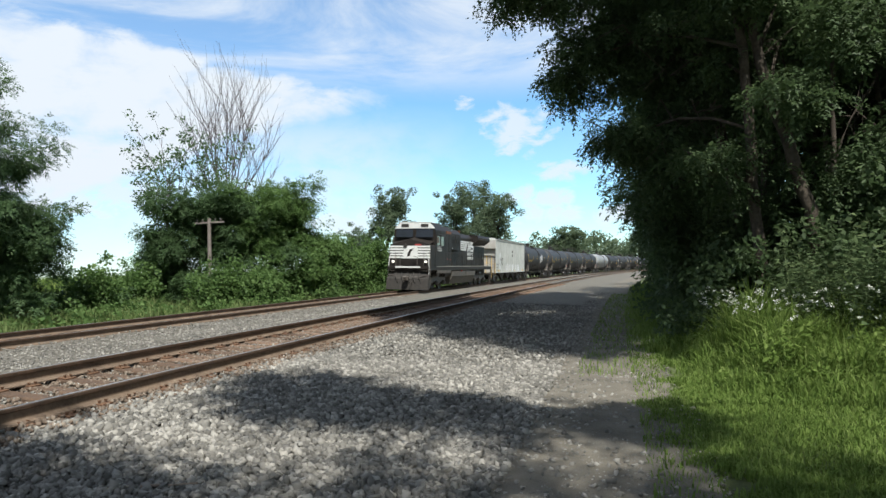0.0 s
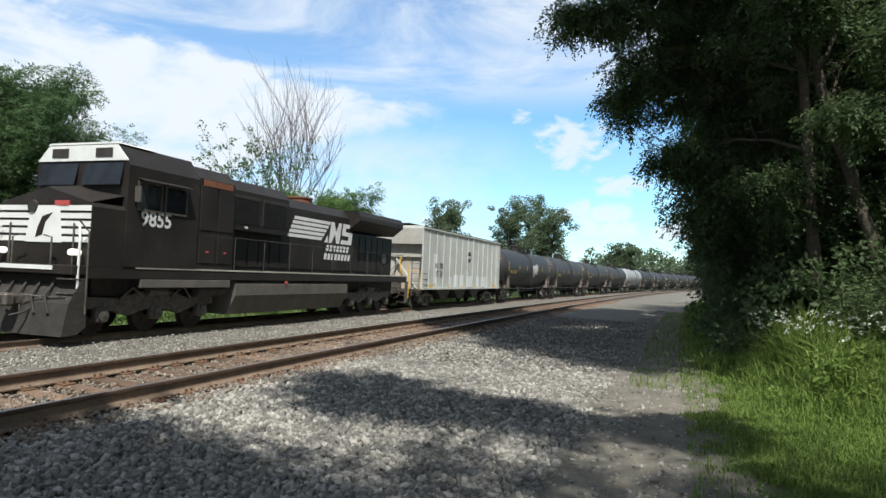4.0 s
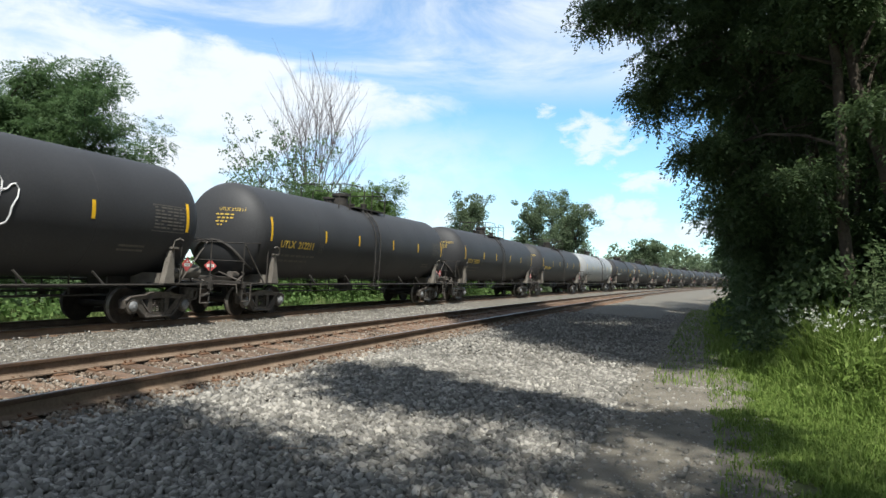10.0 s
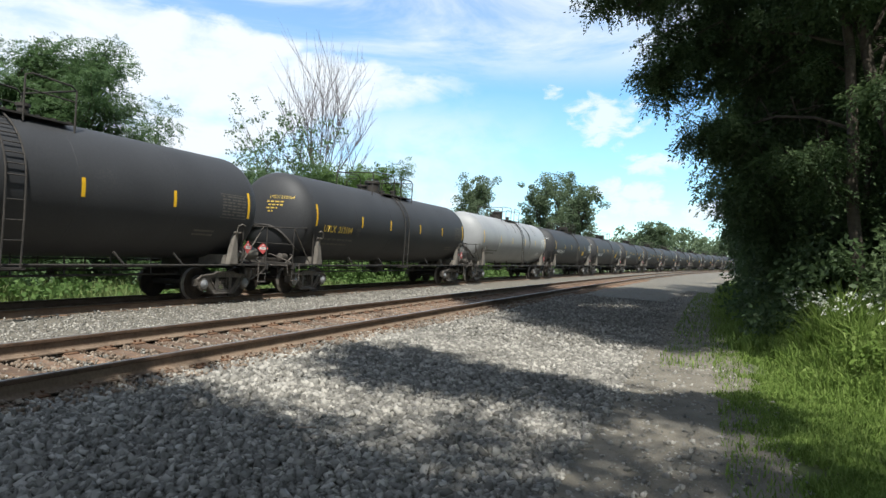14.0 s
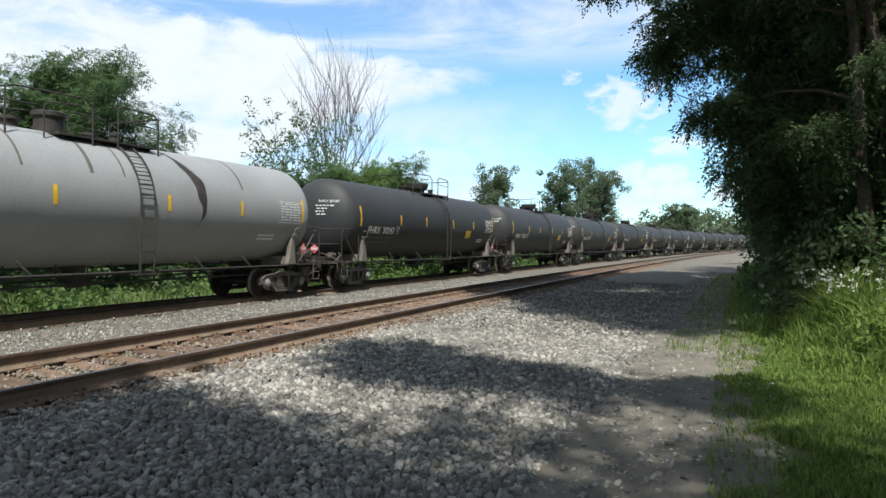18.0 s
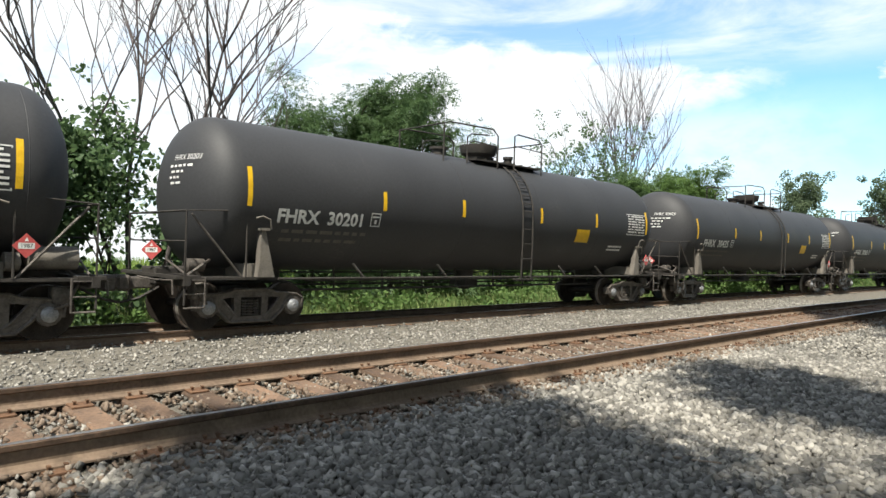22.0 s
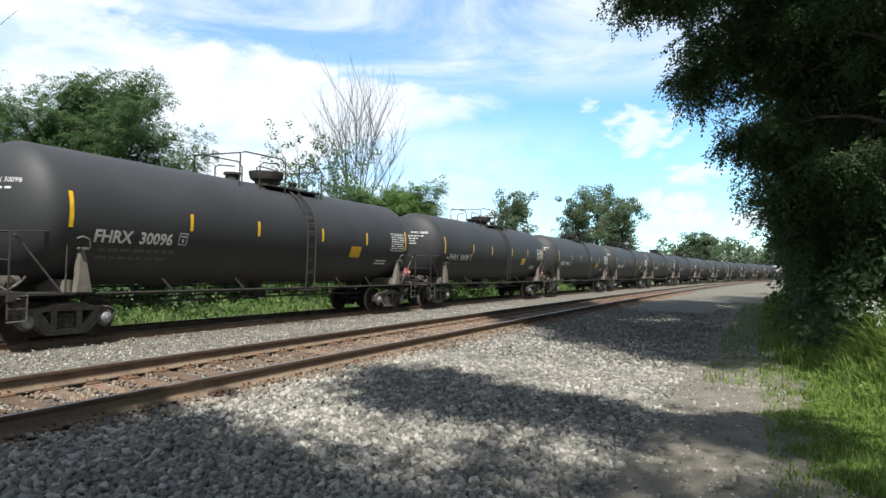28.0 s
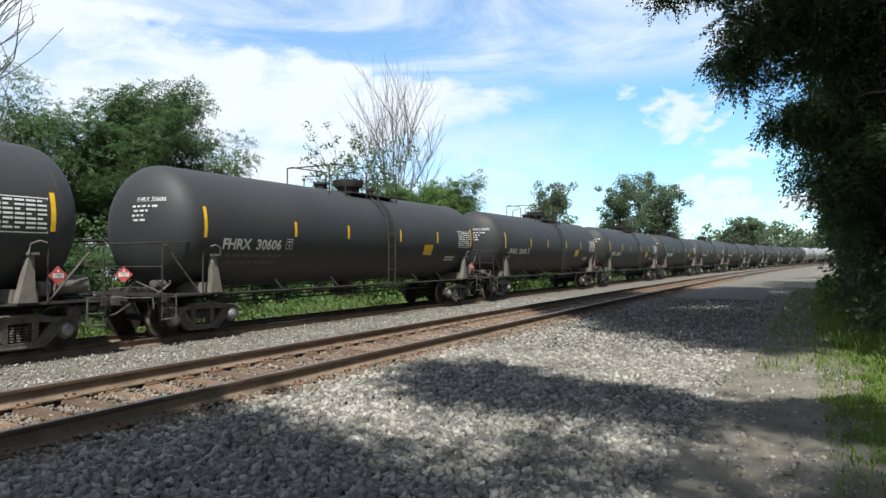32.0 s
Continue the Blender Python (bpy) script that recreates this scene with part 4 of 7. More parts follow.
def hopper_car():
    """A tall slab-sided covered hopper, 13.9 m over its body."""
    car = thing("hopper_car", "pale grey covered hopper car with ribbed sides and stains", "hopper car")
    L2, W, z0, z1 = 7.55, 1.52, 1.05, 4.30
    g = Geo().prism([(-W, z0), (W, z0), (W, z1), (1.1, z1 + 0.18), (-1.1, z1 + 0.18), (-W, z1)], -L2 + 0.55, L2 - 0.55, "Y")
    part("body", g, "hopper", car)
    for s in (-1, 1):
        for a, b, d in ((z0, 1.75, 0.55), (1.75, 2.75, 0.16), (2.75, 3.45, 0.28), (3.45, z1, 0.55)):
            g = Geo().box(-W + 0.02, min(s * (L2 - 0.56), s * (L2 - 0.56 + d)), a + 0.003, W - 0.02, max(s * (L2 - 0.56), s * (L2 - 0.56 + d)), b - 0.003)
            part("end_panel", g, "hoppere", car, "stained hopper end ledge")
        for x in (1, -1):
            g = Geo().box(x * W - 0.06, min(s * (L2 - 0.6), s * L2), z0, x * W + 0.02, max(s * (L2 - 0.6), s * L2), z1, 0.01)
            part("corner_post", g, "hopper", car)
        g = Geo()
        for x in (0.95, 1.4):
            g.tube([(x, s * (L2 + 0.05), 0.7), (x, s * (L2 + 0.05), 2.55)], 0.022)
        for k in range(7):
            g.tube([(0.95, s * (L2 + 0.05), 0.75 + 0.28 * k), (1.4, s * (L2 + 0.05), 0.75 + 0.28 * k)], 0.014)
        part("end_ladder", g, "cast", car)
        part("grab_iron", Geo().tube([(-1.4, s * (L2 + 0.05), 2.5), (-1.4, s * (L2 + 0.05), 0.7)], 0.022), "cast", car)
        coupler(car, s * 8.37, s)
        g = Geo().box(-0.35, min(s * 5.0, s * 7.7), 0.8, 0.35, max(s * 5.0, s * 7.7), 1.04)
        g.box(-1.45, s * 7.4 - 0.1, 0.85, 1.45, s * 7.4 + 0.1, 1.04)
        part("end_sill", g, "iron", car)
    n = 13
    for x in (1, -1):
        for k in range(n):
            y = -L2 + 0.95 + (2 * L2 - 1.9) * k / (n - 1)
            gg = Geo().box(min(x * (W - 0.02), x * (W + 0.04)), y - 0.03, z0 + 0.1, max(x * (W - 0.02), x * (W + 0.04)), y + 0.03, z1 - 0.03, 0.01)
            part("rib", gg, "hopper", car)
        g = Geo().box(min(x * (W - 0.02), x * (W + 0.06)), -L2, z1 - 0.02, max(x * (W - 0.02), x * (W + 0.06)), L2, z1 + 0.07, 0.01)
        g.box(min(x * (W - 0.02), x * (W + 0.05)), -L2, z0 - 0.02, max(x * (W - 0.02), x * (W + 0.05)), L2, z0 + 0.09, 0.01)
        part("side_sill", g, "hopper", car)
        g = Geo()
        for k in range(3):
            y = -L2 + 0.12
            g.tube([(x * (W + 0.02), y, 1.32 + 0.3 * k), (x * (W + 0.12), y, 1.28 + 0.3 * k), (x * (W + 0.12), y + 0.42, 1.28 + 0.3 * k), (x * (W + 0.02), y + 0.42, 1.32 + 0.3 * k)], 0.014)
        part("grab_iron", g, "iron", car)
    g = Geo()
    for k in range(30):
        for x in (1, -1):
            g.box(min(x * 1.4, x * 1.6), -L2 + 0.25 + 0.5 * k, z1 + 0.06, max(x * 1.4, x * 1.6), -L2 + 0.31 + 0.5 * k, z1 + 0.12)
    tagged(part("roof_clips", g, "iron", car), "row of small dark clips along the eaves", "", "", "stuff")
    for s in (-1, 1):
        for x in (1, -1):
            part("platform_rail", Geo().tube([(x * 1.45, s * (L2 + 0.12), 1.0), (x * 1.45, s * (L2 + 0.12), 2.0), (x * 0.5, s * (L2 + 0.12), 2.05), (x * 0.5, s * (L2 + 0.12), 1.0)], 0.02), "yellow" if s < 0 else "cast", car, "yellow painted rail" if s < 0 else "")
        part("end_brace", Geo().tube([(1.2, s * (L2 + 0.02), 1.1), (-0.2, s * (L2 - 0.3), 2.7)], 0.05, 6).tube([(-1.2, s * (L2 + 0.02), 1.1), (0.2, s * (L2 - 0.3), 2.7)], 0.05, 6), "hoppere", car)
        part("brake_gear", Geo().box(-0.5, s * (L2 - 0.1) - 0.25, 1.05, 0.35, s * (L2 - 0.1) + 0.25, 1.5, 0.04), "cast", car)
    g = Geo().box(-0.45, -L2 + 0.7, z1 + 0.27, 0.45, L2 - 0.7, z1 + 0.31)
    for k in range(26):
        g.box(-0.45, -L2 + 0.72 + 0.54 * k, z1 + 0.31, 0.45, -L2 + 0.78 + 0.54 * k, z1 + 0.33)
    for k in range(9):
        for x in (0.4, -0.4):
            g.box(x - 0.03, -6 + 1.5 * k, z1 + 0.1, x + 0.03, -5.94 + 1.5 * k, z1 + 0.3)
    part("running_board", g, "iron", car)
    for k in range(6):
        g = Geo().box(-0.62, -5.6 + 2.0 * k, z1 + 0.15, 0.62, -4.4 + 2.0 * k, z1 + 0.27, 0.04)
        part("hatch", g, "hopper", car)
    for y in (-3.0, 0.0, 3.0):
        g = Geo().prism([(y - 1.3, z0), (y + 1.3, z0), (y + 0.35, 0.42), (y - 0.35, 0.42)], -1.1, 1.1)
        part("discharge_hopper", g, "iron", car)
    fx = W + 0.008
    for ya, za, h, word in ((-5.05, 2.36, 0.36, "KL  RX"), (-5.05, 1.90, 0.36, "57  24")):
        t = text_mesh(word, h * 1.25, lambda a, b, ya=ya, za=za: Vector((fx + 0.017, ya + a * 0.95, za + b)), 0.012)
        t.materials.append(M["iron"])
        part("reporting_mark", t, None, car)
    for y0, y1, a, b, mm in ((-5.95, -5.35, 1.35, 3.0, "patch"), (-3.35, -2.9, 1.18, 1.75, "patch"), (-2.55, -1.75, 1.18, 1.9, "patch"), (-1.45, -0.65, 1.18, 1.9, "patch"), (0.0, 1.0, 1.18, 1.85, "patch"),
                             (1.9, 2.6, 1.18, 1.85, "patch"), (3.0, 4.1, 1.18, 1.85, "patch"), (-6.75, -5.95, 1.16, 1.3, "yellow"), (-3.4, -3.05, 1.15, 1.3, "yellow"), (-1.0, -0.55, 1.13, 1.24, "yellow"),
                             (1.5, 1.95, 1.13, 1.24, "yellow"), (5.9, 6.6, 1.15, 1.3, "yellow")):
        g = Geo().add([(fx, y0, a), (fx, y1, a), (fx, y1, b), (fx, y0, b)], [(0, 1, 2, 3)])
        part("painted_patch", g, mm, car, "fresh paint patch")
    g = Geo().lathe([(0, 0.02), (0.004, 0.36)], 22, "X", pose(fx - 0.003, 0.35, 3.05), False)
    d = part("round_emblem", g, "iron", car, "round dark emblem with a pale bar")
    part("emblem_bar", Geo().add([(fx + 0.005, 0.07, 2.97), (fx + 0.005, 0.63, 2.97), (fx + 0.005, 0.63, 3.13), (fx + 0.005, 0.07, 3.13)], [(0, 1, 2, 3)]), "hopper", d)
    add_truck(car, -5.9)
    add_truck(car, 5.9)
    return car


def locomotive():
    """A six-axle wide-nosed diesel, 22.3 m; its nose points to -y."""
    car = thing("locomotive", "black wide-nosed diesel locomotive with white nose stripes", "locomotive")
    H, N = 10.5, 9.9
    g = Geo().box(-1.5, -N + 0.95, 1.42, 1.5, H - 0.2, 1.72, 0.02)
    part("frame", g, "loco", car)
    for x in (1, -1):
        g = Geo().box(min(x * 1.5, x * 1.515), -H + 3.0, 1.685, max(x * 1.5, x * 1.515), H - 0.22, 1.73)
        part("sill_stripe", g, "sillp", car, "pale sill stripe")
    g = Geo().prism([(-1.5, 1.72), (1.5, 1.72), (1.5, 3.1), (1.42, 3.2), (-1.42, 3.2), (-1.5, 3.1)], -N + 1.0, -N + 2.6, "Y")
    part("nose", g, "loco", car, "", 20)
    g = Geo().add([(-1.42, -N + 1.0, 3.2), (1.42, -N + 1.0, 3.2), (1.42, -N + 2.6, 3.62), (-1.42, -N + 2.6, 3.62), (0.0, -N + 1.05, 3.58), (0.0, -N + 2.6, 3.84)], [(0, 1, 4), (0, 4, 5, 3), (1, 2, 5, 4)])
    part("nose_peak", g, "loco", car)
    part("nose_light", Geo().box(0.35, -N + 0.97, 3.12, 0.8, -N + 0.999, 3.24), "red", car, "small red marker plate")
    part("brake_lamp", Geo().lathe([(-N + 0.94, 0.14), (-N + 1.0, 0.16)], 14, "Y", pose(-0.35, 0, 3.1)), "iron", car)
    for k in range(5):
        z = 2.26 + 0.185 * k
        for x0, x1 in ((-1.47, -0.42), (0.42, 1.47)):
            part("nose_stripe", Geo().box(x0, -N + 0.985, z, x1, -N + 0.999, z + 0.125), "locow", car, "white stripe across the nose")
    g = Geo().prism([(-0.55, 2.24), (0.62, 2.24), (0.5, 3.12), (-0.4, 3.12)], -N + 0.98, -N + 0.992, "Y")
    part("nose_panel", g, "locow", car, "white slanted panel on the nose")
    g = Geo().prism([(-0.22, 2.35), (0.0, 2.42), (0.08, 2.72), (0.3, 2.95), (-0.02, 2.86), (-0.16, 2.6)], -N + 0.972, -N + 0.979, "Y")
    part("nose_emblem", g, "loco", car)
    for x in (1, -1):
        g = Geo().tube([(x * 1.46, -N + 0.75, 0.75), (x * 1.47, -N + 0.72, 1.6), (x * 1.42, -N + 0.78, 2.3), (x * 1.25, -N + 0.9, 2.62)], 0.03)
        part("grab_rail", g, "wlet", car, "white painted grab rail")
        g = Geo().tube([(x * 0.62, -N + 0.72, 1.5), (x * 0.62, -N + 0.72, 2.35), (x * 0.35, -N + 0.74, 2.4)], 0.022)
        part("grab_rail", g, "cast", car)
    part("end_platform", Geo().box(-1.48, -N + 0.55, 1.5, 1.48, -N + 1.0, 1.72, 0.02), "loco", car)
    part("platform_edge", Geo().box(-0.9, -N + 0.535, 1.6, 0.9, -N + 0.549, 1.7), "locow", car, "pale platform edge")
    part("pilot", Geo().box(-1.35, -N + 0.75, 0.75, 1.35, -N + 1.1, 1.5, 0.03), "loco", car)
    for x in (-0.95, 0.95):
        part("ditch_light", Geo().lathe([(-N + 0.99, 0.075), (-N + 0.75, 0.075), (-N + 0.72, 0.065), (-N + 0.72, 0.0)], 12, "Y", pose(x * 1.25, 0, 2.02)), "lamp", car, "lit ditch light")
    # cab
    yc0, yc1 = -H + 2.6, -H + 5.2
    g = Geo().prism([(-1.52, 1.72), (1.52, 1.72), (1.52, 4.25), (1.15, 4.78), (-1.15, 4.78), (-1.52, 4.25)], yc0, yc1, "Y")
    part("cab", g, "loco", car)
    g = Geo().prism([(-1.5, 4.36), (1.5, 4.36), (1.13, 4.76), (-1.13, 4.76)], yc0 - 0.03, yc0 - 0.002, "Y").prism([(-1.2, 4.785), (1.2, 4.785), (1.1, 4.83), (-1.1, 4.83)], yc0 - 0.02, yc0 + 1.2, "Y")
    part("cab_brow", g, "locow", car, "white panel over the windshields")
    for x0, x1 in ((-1.36, -0.12), (0.12, 1.36)):
        wp = [(x0, yc0 - 0.13, 3.74), (x1, yc0 - 0.13, 3.74), (x1, yc0 - 0.02, 4.3), (x0, yc0 - 0.02, 4.3)]
        wp += [(a, b + 0.02, c) for a, b, c in wp]
        part("windshield", Geo().add(wp, [(0, 1, 2, 3), (7, 6, 5, 4), (0, 4, 5, 1), (1, 5, 6, 2), (2, 6, 7, 3), (3, 7, 4, 0)]), "glass", car)
    for x0, x1 in ((-1.0, -0.45), (0.45, 1.0)):
        part("number_board", Geo().box(x0, yc0 - 0.045, 4.45, x1, yc0 - 0.032, 4.68), "iron", car)
    for x in (1, -1):
        for ya, yb in ((yc0 + 0.35, yc0 + 1.1), (yc0 + 1.3, yc0 + 2.05)):
            w = part("cab_window", Geo().box(min(x * 1.521, x * 1.535), ya, 3.2, max(x * 1.521, x * 1.535), yb, 3.85), "glass", car)
            fr = Geo()
            for a, b, c, d in ((ya - 0.05, yb + 0.05, 3.15, 3.2), (ya - 0.05, yb + 0.05, 3.85, 3.9), (ya - 0.05, ya, 3.2, 3.85), (yb, yb + 0.05, 3.2, 3.85)):
                fr.box(min(x * 1.521, x * 1.55), a, c, max(x * 1.521, x * 1.55), b, d)
            part("window_frame", fr, "cast", w)
    t = text_mesh("9855", 0.55, lambda a, b: Vector((1.528, yc0 + 1.0 + a, 2.95 + b)), 0.012)
    t.materials.append(M["wlet"])
    part("road_number", t, None, car)
    part("center_sill", Geo().box(-0.95, -N + 1.6, 0.95, 0.95, H - 0.8, 1.42, 0.03), "iron", car)
    for x in (1, -1):
        part("air_reservoir", Geo().lathe([(-5.0, 0.05), (-4.94, 0.2), (-3.7, 0.2), (-3.64, 0.05)], 12, "Y", pose(x * 1.2, 0, 1.12)), "iron", car, "", 40)
        part("cab_mirror", Geo().box(min(x * 1.54, x * 1.72), yc0 + 0.2, 3.35, max(x * 1.54, x * 1.72), yc0 + 0.23, 3.75), "cast", car)
        part("window_awning", Geo().prism([(x * 1.53, 3.95), (x * 1.75, 3.88), (x * 1.75, 3.9), (x * 1.53, 3.98)], yc0 + 0.3, yc0 + 2.1, "Y"), "loco", car)
        part("filter_panel", Geo().box(min(x * 1.481, x * 1.512), yc1 + 0.2, 4.12, max(x * 1.481, x * 1.512), yc1 + 1.5, 4.3), "copper", car, "rust brown filter panel")
    # long hood: a wide equipment bay, an overhanging blower box, the engine hood
    for name, ya, yb, w, za, z in (("equipment_hood", yc1, yc1 + 1.65, 1.48, 1.72, 4.66), ("blower_hood", yc1 + 1.65, yc1 + 4.9, 1.32, 3.0, 4.58), ("engine_hood", yc1 + 1.65, yc1 + 10.3, 1.02, 1.72, 4.42)):
        g = Geo().prism([(-w, za), (w, za), (w, z - 0.34), (w - 0.3, z), (-w + 0.3, z), (-w, z - 0.34)], ya, yb, "Y")
        part(name, g, "loco", car)
    for x in (1, -1):
        for ya, yb, za, zb in ((yc1 + 0.1, yc1 + 0.8, 1.9, 2.7), (yc1 + 0.9, yc1 + 1.55, 1.9, 2.7), (yc1 + 0.1, yc1 + 0.8, 2.85, 4.1), (yc1 + 0.9, yc1 + 1.55, 2.85, 4.1)):
            part("hood_door", Geo().box(min(x * 1.48, x * 1.505), ya, za, max(x * 1.48, x * 1.505), yb, zb, 0.008), "loco", car)
        for ya, yb in ((yc1 + 1.8, yc1 + 3.2), (yc1 + 3.35, yc1 + 4.8)):
            gr = part("intake_grille", Geo().box(min(x * 1.32, x * 1.335), ya, 3.2, max(x * 1.32, x * 1.335), yb, 4.1, 0.006), "iron", car)
            for k in range(9):
                part("louver", Geo().box(min(x * 1.335, x * 1.35), ya + 0.04, 3.26 + 0.09 * k, max(x * 1.335, x * 1.35), yb - 0.04, 3.29 + 0.09 * k), "loco", gr)
        part("side_skirt", Geo().box(min(x * 1.40, x * 1.50), -H + 3.2, 1.2, max(x * 1.40, x * 1.50), yc1 + 1.6, 1.42, 0.015), "fuel", car, "dusty side skirt below the walkway")
        for k, yy in enumerate((yc1 + 0.4, yc1 + 1.2, yc1 + 2.4)):
            part("warning_decal", Geo().box(min(x * 1.507, x * 1.511), yy, 2.2, max(x * 1.507, x * 1.511), yy + 0.12, 2.26) if k < 2 else Geo().box(min(x * 1.336, x * 1.34), yy, 3.06, max(x * 1.336, x * 1.34), yy + 0.16, 3.13), "red" if k < 2 else "wlet", car, "small red warning decal" if k < 2 else "small white decal")
    y2 = yc1 + 10.3
    g = Geo().prism([(-1.02, 1.72), (1.02, 1.72), (1.02, 3.5), (-1.02, 3.5)], y2, H - 1.15, "Y")
    part("rear_hood", g, "loco", car)
    g = Geo().prism([(-1.02, 3.62), (1.02, 3.62), (1.52, 4.02), (1.52, 4.22), (1.4, 4.44), (-1.4, 4.44), (-1.52, 4.22), (-1.52, 4.02)], y2 - 0.2, H - 1.0, "Y")
    part("radiator_wing", g, "loco", car, "flared radiator housing")
    for x in (1, -1):
        for k in range(22):
            y = yc1 + 1.8 + 0.62 * k
            w = 1.02
            if y + 0.55 < H - 1.65:
                g = Geo().box(min(x * w, x * (w + 0.022)), y, 1.85, max(x * w, x * (w + 0.022)), y + 0.54, 2.95 if k < 5 else 4.0 if y + 0.55 < y2 - 0.3 else 3.4, 0.008)
                part("hood_door", g, "loco", car)
    for x in (1, -1):
        for k in range(10):
            g = Geo().box(min(x * 1.52, x * 1.53), y2 - 0.1 + 0.38 * k, 4.04, max(x * 1.52, x * 1.53), y2 + 0.22 + 0.38 * k, 4.2)
            part("radiator_screen", g, "iron", car)
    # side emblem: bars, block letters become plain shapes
    ys = yc1 + 6.75
    g = Geo()
    for k in range(5):
        z = 3.02 + 0.165 * k
        ya, yb = 0.0 + 0.10 * k, 2.45 + 0.16 * k
        g.add([(1.05, ya, z), (1.05, yb, z), (1.05, yb + 0.08, z + 0.12), (1.05, ya + 0.06, z + 0.12)], [(0, 1, 2, 3)])
    part("side_stripes", g, "locow", car, "white horizontal stripes")
    g = Geo()
    def slab(pts, y0):
        g.add([(1.052, y0 + a + 0.18 * (b - 0.5), 2.96 + 0.86 * b) for a, b in pts], [tuple(range(len(pts)))])
    slab([(0.0, 0.0), (0.3, 0.0), (0.22, 0.35), (0.1, 0.2)], 2.75)
    slab([(0.0, 0.0), (0.25, 0.0), (0.45, 0.45), (0.62, 0.0), (0.9, 0.0), (0.9, 1.0), (0.66, 1.0), (0.5, 0.55), (0.25, 1.0), (0.0, 1.0)], 3.1)
    slab([(0.0, 0.0), (0.95, 0.0), (0.95, 0.58), (0.3, 0.62), (0.3, 0.8), (0.95, 0.8), (0.95, 1.0), (0.0, 1.0), (0.0, 0.42), (0.62, 0.4), (0.62, 0.2), (0.0, 0.2)], 4.12)
    part("side_emblem", g, "locow", car, "large white slanted emblem")
    g = Geo()
    for r in range(2):
        for k in range(7 + r):
            g.add([(1.052, 2.82 + 0.285 * k - 0.14 * r + a, 2.62 - 0.34 * r + b) for a, b in ((0, 0), (0.2, 0), (0.26, 0.25), (0.06, 0.25))], [(0, 1, 2, 3)])
    tagged(part("name_bars", g, "locow", car, "two rows of white lettering bars"), "", "", "", "stuff")
    # fuel tank, trucks, plow
    g = Geo().prism([(-1.35, 1.40), (1.35, 1.40), (1.48, 1.3), (1.48, 0.95), (1.2, 0.36), (-1.2, 0.36), (-1.48, 0.95), (-1.48, 1.3)], -3.4, 4.0, "Y")
    part("fuel_tank", g, "fuel", car, "dusty grey fuel tank", 20)
    for x in (1, -1):
        part("filler_cap", Geo().lathe([(min(x * 1.44, x * 1.52), 0.07), (max(x * 1.44, x * 1.52), 0.06)], 10, "X", pose(0, -0.6, 1.36)), "red", car, "red fuel filler cap")
        part("fuel_gauge", Geo().box(min(x * 1.47, x * 1.5), 0.6, 1.1, max(x * 1.47, x * 1.5), 0.68, 1.34), "cast", car)
        for k, yy in enumerate((5.3, 5.9)):
            part("sander_hose", Geo().tube([(x * 1.3, yy, 1.4), (x * 1.36, yy + 0.1, 1.05), (x * 1.3, yy + 0.35, 0.85), (x * 1.2, yy + 0.5, 1.0)], 0.022), "cast", car)
    g = Geo().prism([(-N + 0.75, 0.14), (-N + 0.35, 0.12), (-N + 0.5, 0.85), (-N + 0.85, 1.42), (-N + 1.0, 1.42), (-N + 1.0, 0.3)], -1.5, 1.5)
    part("plow", g, "iron", car, "dusty black steel snow plow")
    g = Geo()
    for k in range(5):
        x = -0.9 + 0.42 * k
        g.tube([(x, -N + 0.72, 1.3), (x + 0.05, -N + 0.45, 1.0), (x + 0.2, -N + 0.42, 0.62), (x + 0.3, -N + 0.6, 0.5)], 0.03)
    part("air_hose", g, "iron", car)
    coupler(car, -N, -1)
    coupler(car, H + 0.95, 1)
    for yt in (-6.35, 6.75):
        for dy in (-1.8, 0.0, 1.8):
            ax = part("axle", AXLE, None, car, at=pose(0, yt + dy, 0.52))
            for s in (1, -1):
                part("wheel", WHEEL, None, ax, at=pose(s * 0.7525, 0, 0, 0, 0, 0 if s > 0 else 180) @ Matrix.Diagonal((1, 1.12, 1.12, 1)))
        for s in (1, -1):
            g = Geo().prism([(yt - 2.35, 0.72), (yt - 2.3, 0.98), (yt - 1.2, 0.92), (yt - 0.6, 1.08), (yt + 0.6, 1.08), (yt + 1.2, 0.92), (yt + 2.3, 0.98), (yt + 2.35, 0.72), (yt + 1.4, 0.62), (yt + 0.9, 0.48), (yt + 0.4, 0.62), (yt - 0.4, 0.62), (yt - 0.9, 0.48), (yt - 1.4, 0.62)], s * 1.02 - 0.08, s * 1.02 + 0.1)
            fr = part("truck_sideframe", g, "cast", car, "dusty cast truck frame")
            for dy in (-1.8, 0.0, 1.8):
                g = Geo().box(s * 1.1 - 0.08, yt + dy - 0.2, 0.36, s * 1.1 + 0.12, yt + dy + 0.2, 0.72, 0.04)
                g.lathe([(s * 1.1 - 0.1, 0.15), (s * 1.1 + s * 0.16, 0.15), (s * 1.1 + s * 0.18, 0.0)], 12, "X", pose(0, yt + dy, 0.52))
                part("journal_box", g, "cast", fr)
            g = Geo().tube([(s * 1.2, yt - 1.3, 0.9), (s * 1.22, yt - 0.9, 1.2), (s * 1.2, yt - 0.5, 0.95)], 0.035).tube([(s * 1.2, yt + 0.5, 0.95), (s * 1.22, yt + 0.9, 1.25), (s * 1.2, yt + 1.3, 0.9)], 0.035)
            g.lathe([(yt - 0.35, 0.12), (yt + 0.35, 0.12)], 10, "Y", pose(s * 1.15, 0, 1.1))
            part("brake_cylinder", g, "cast", fr)
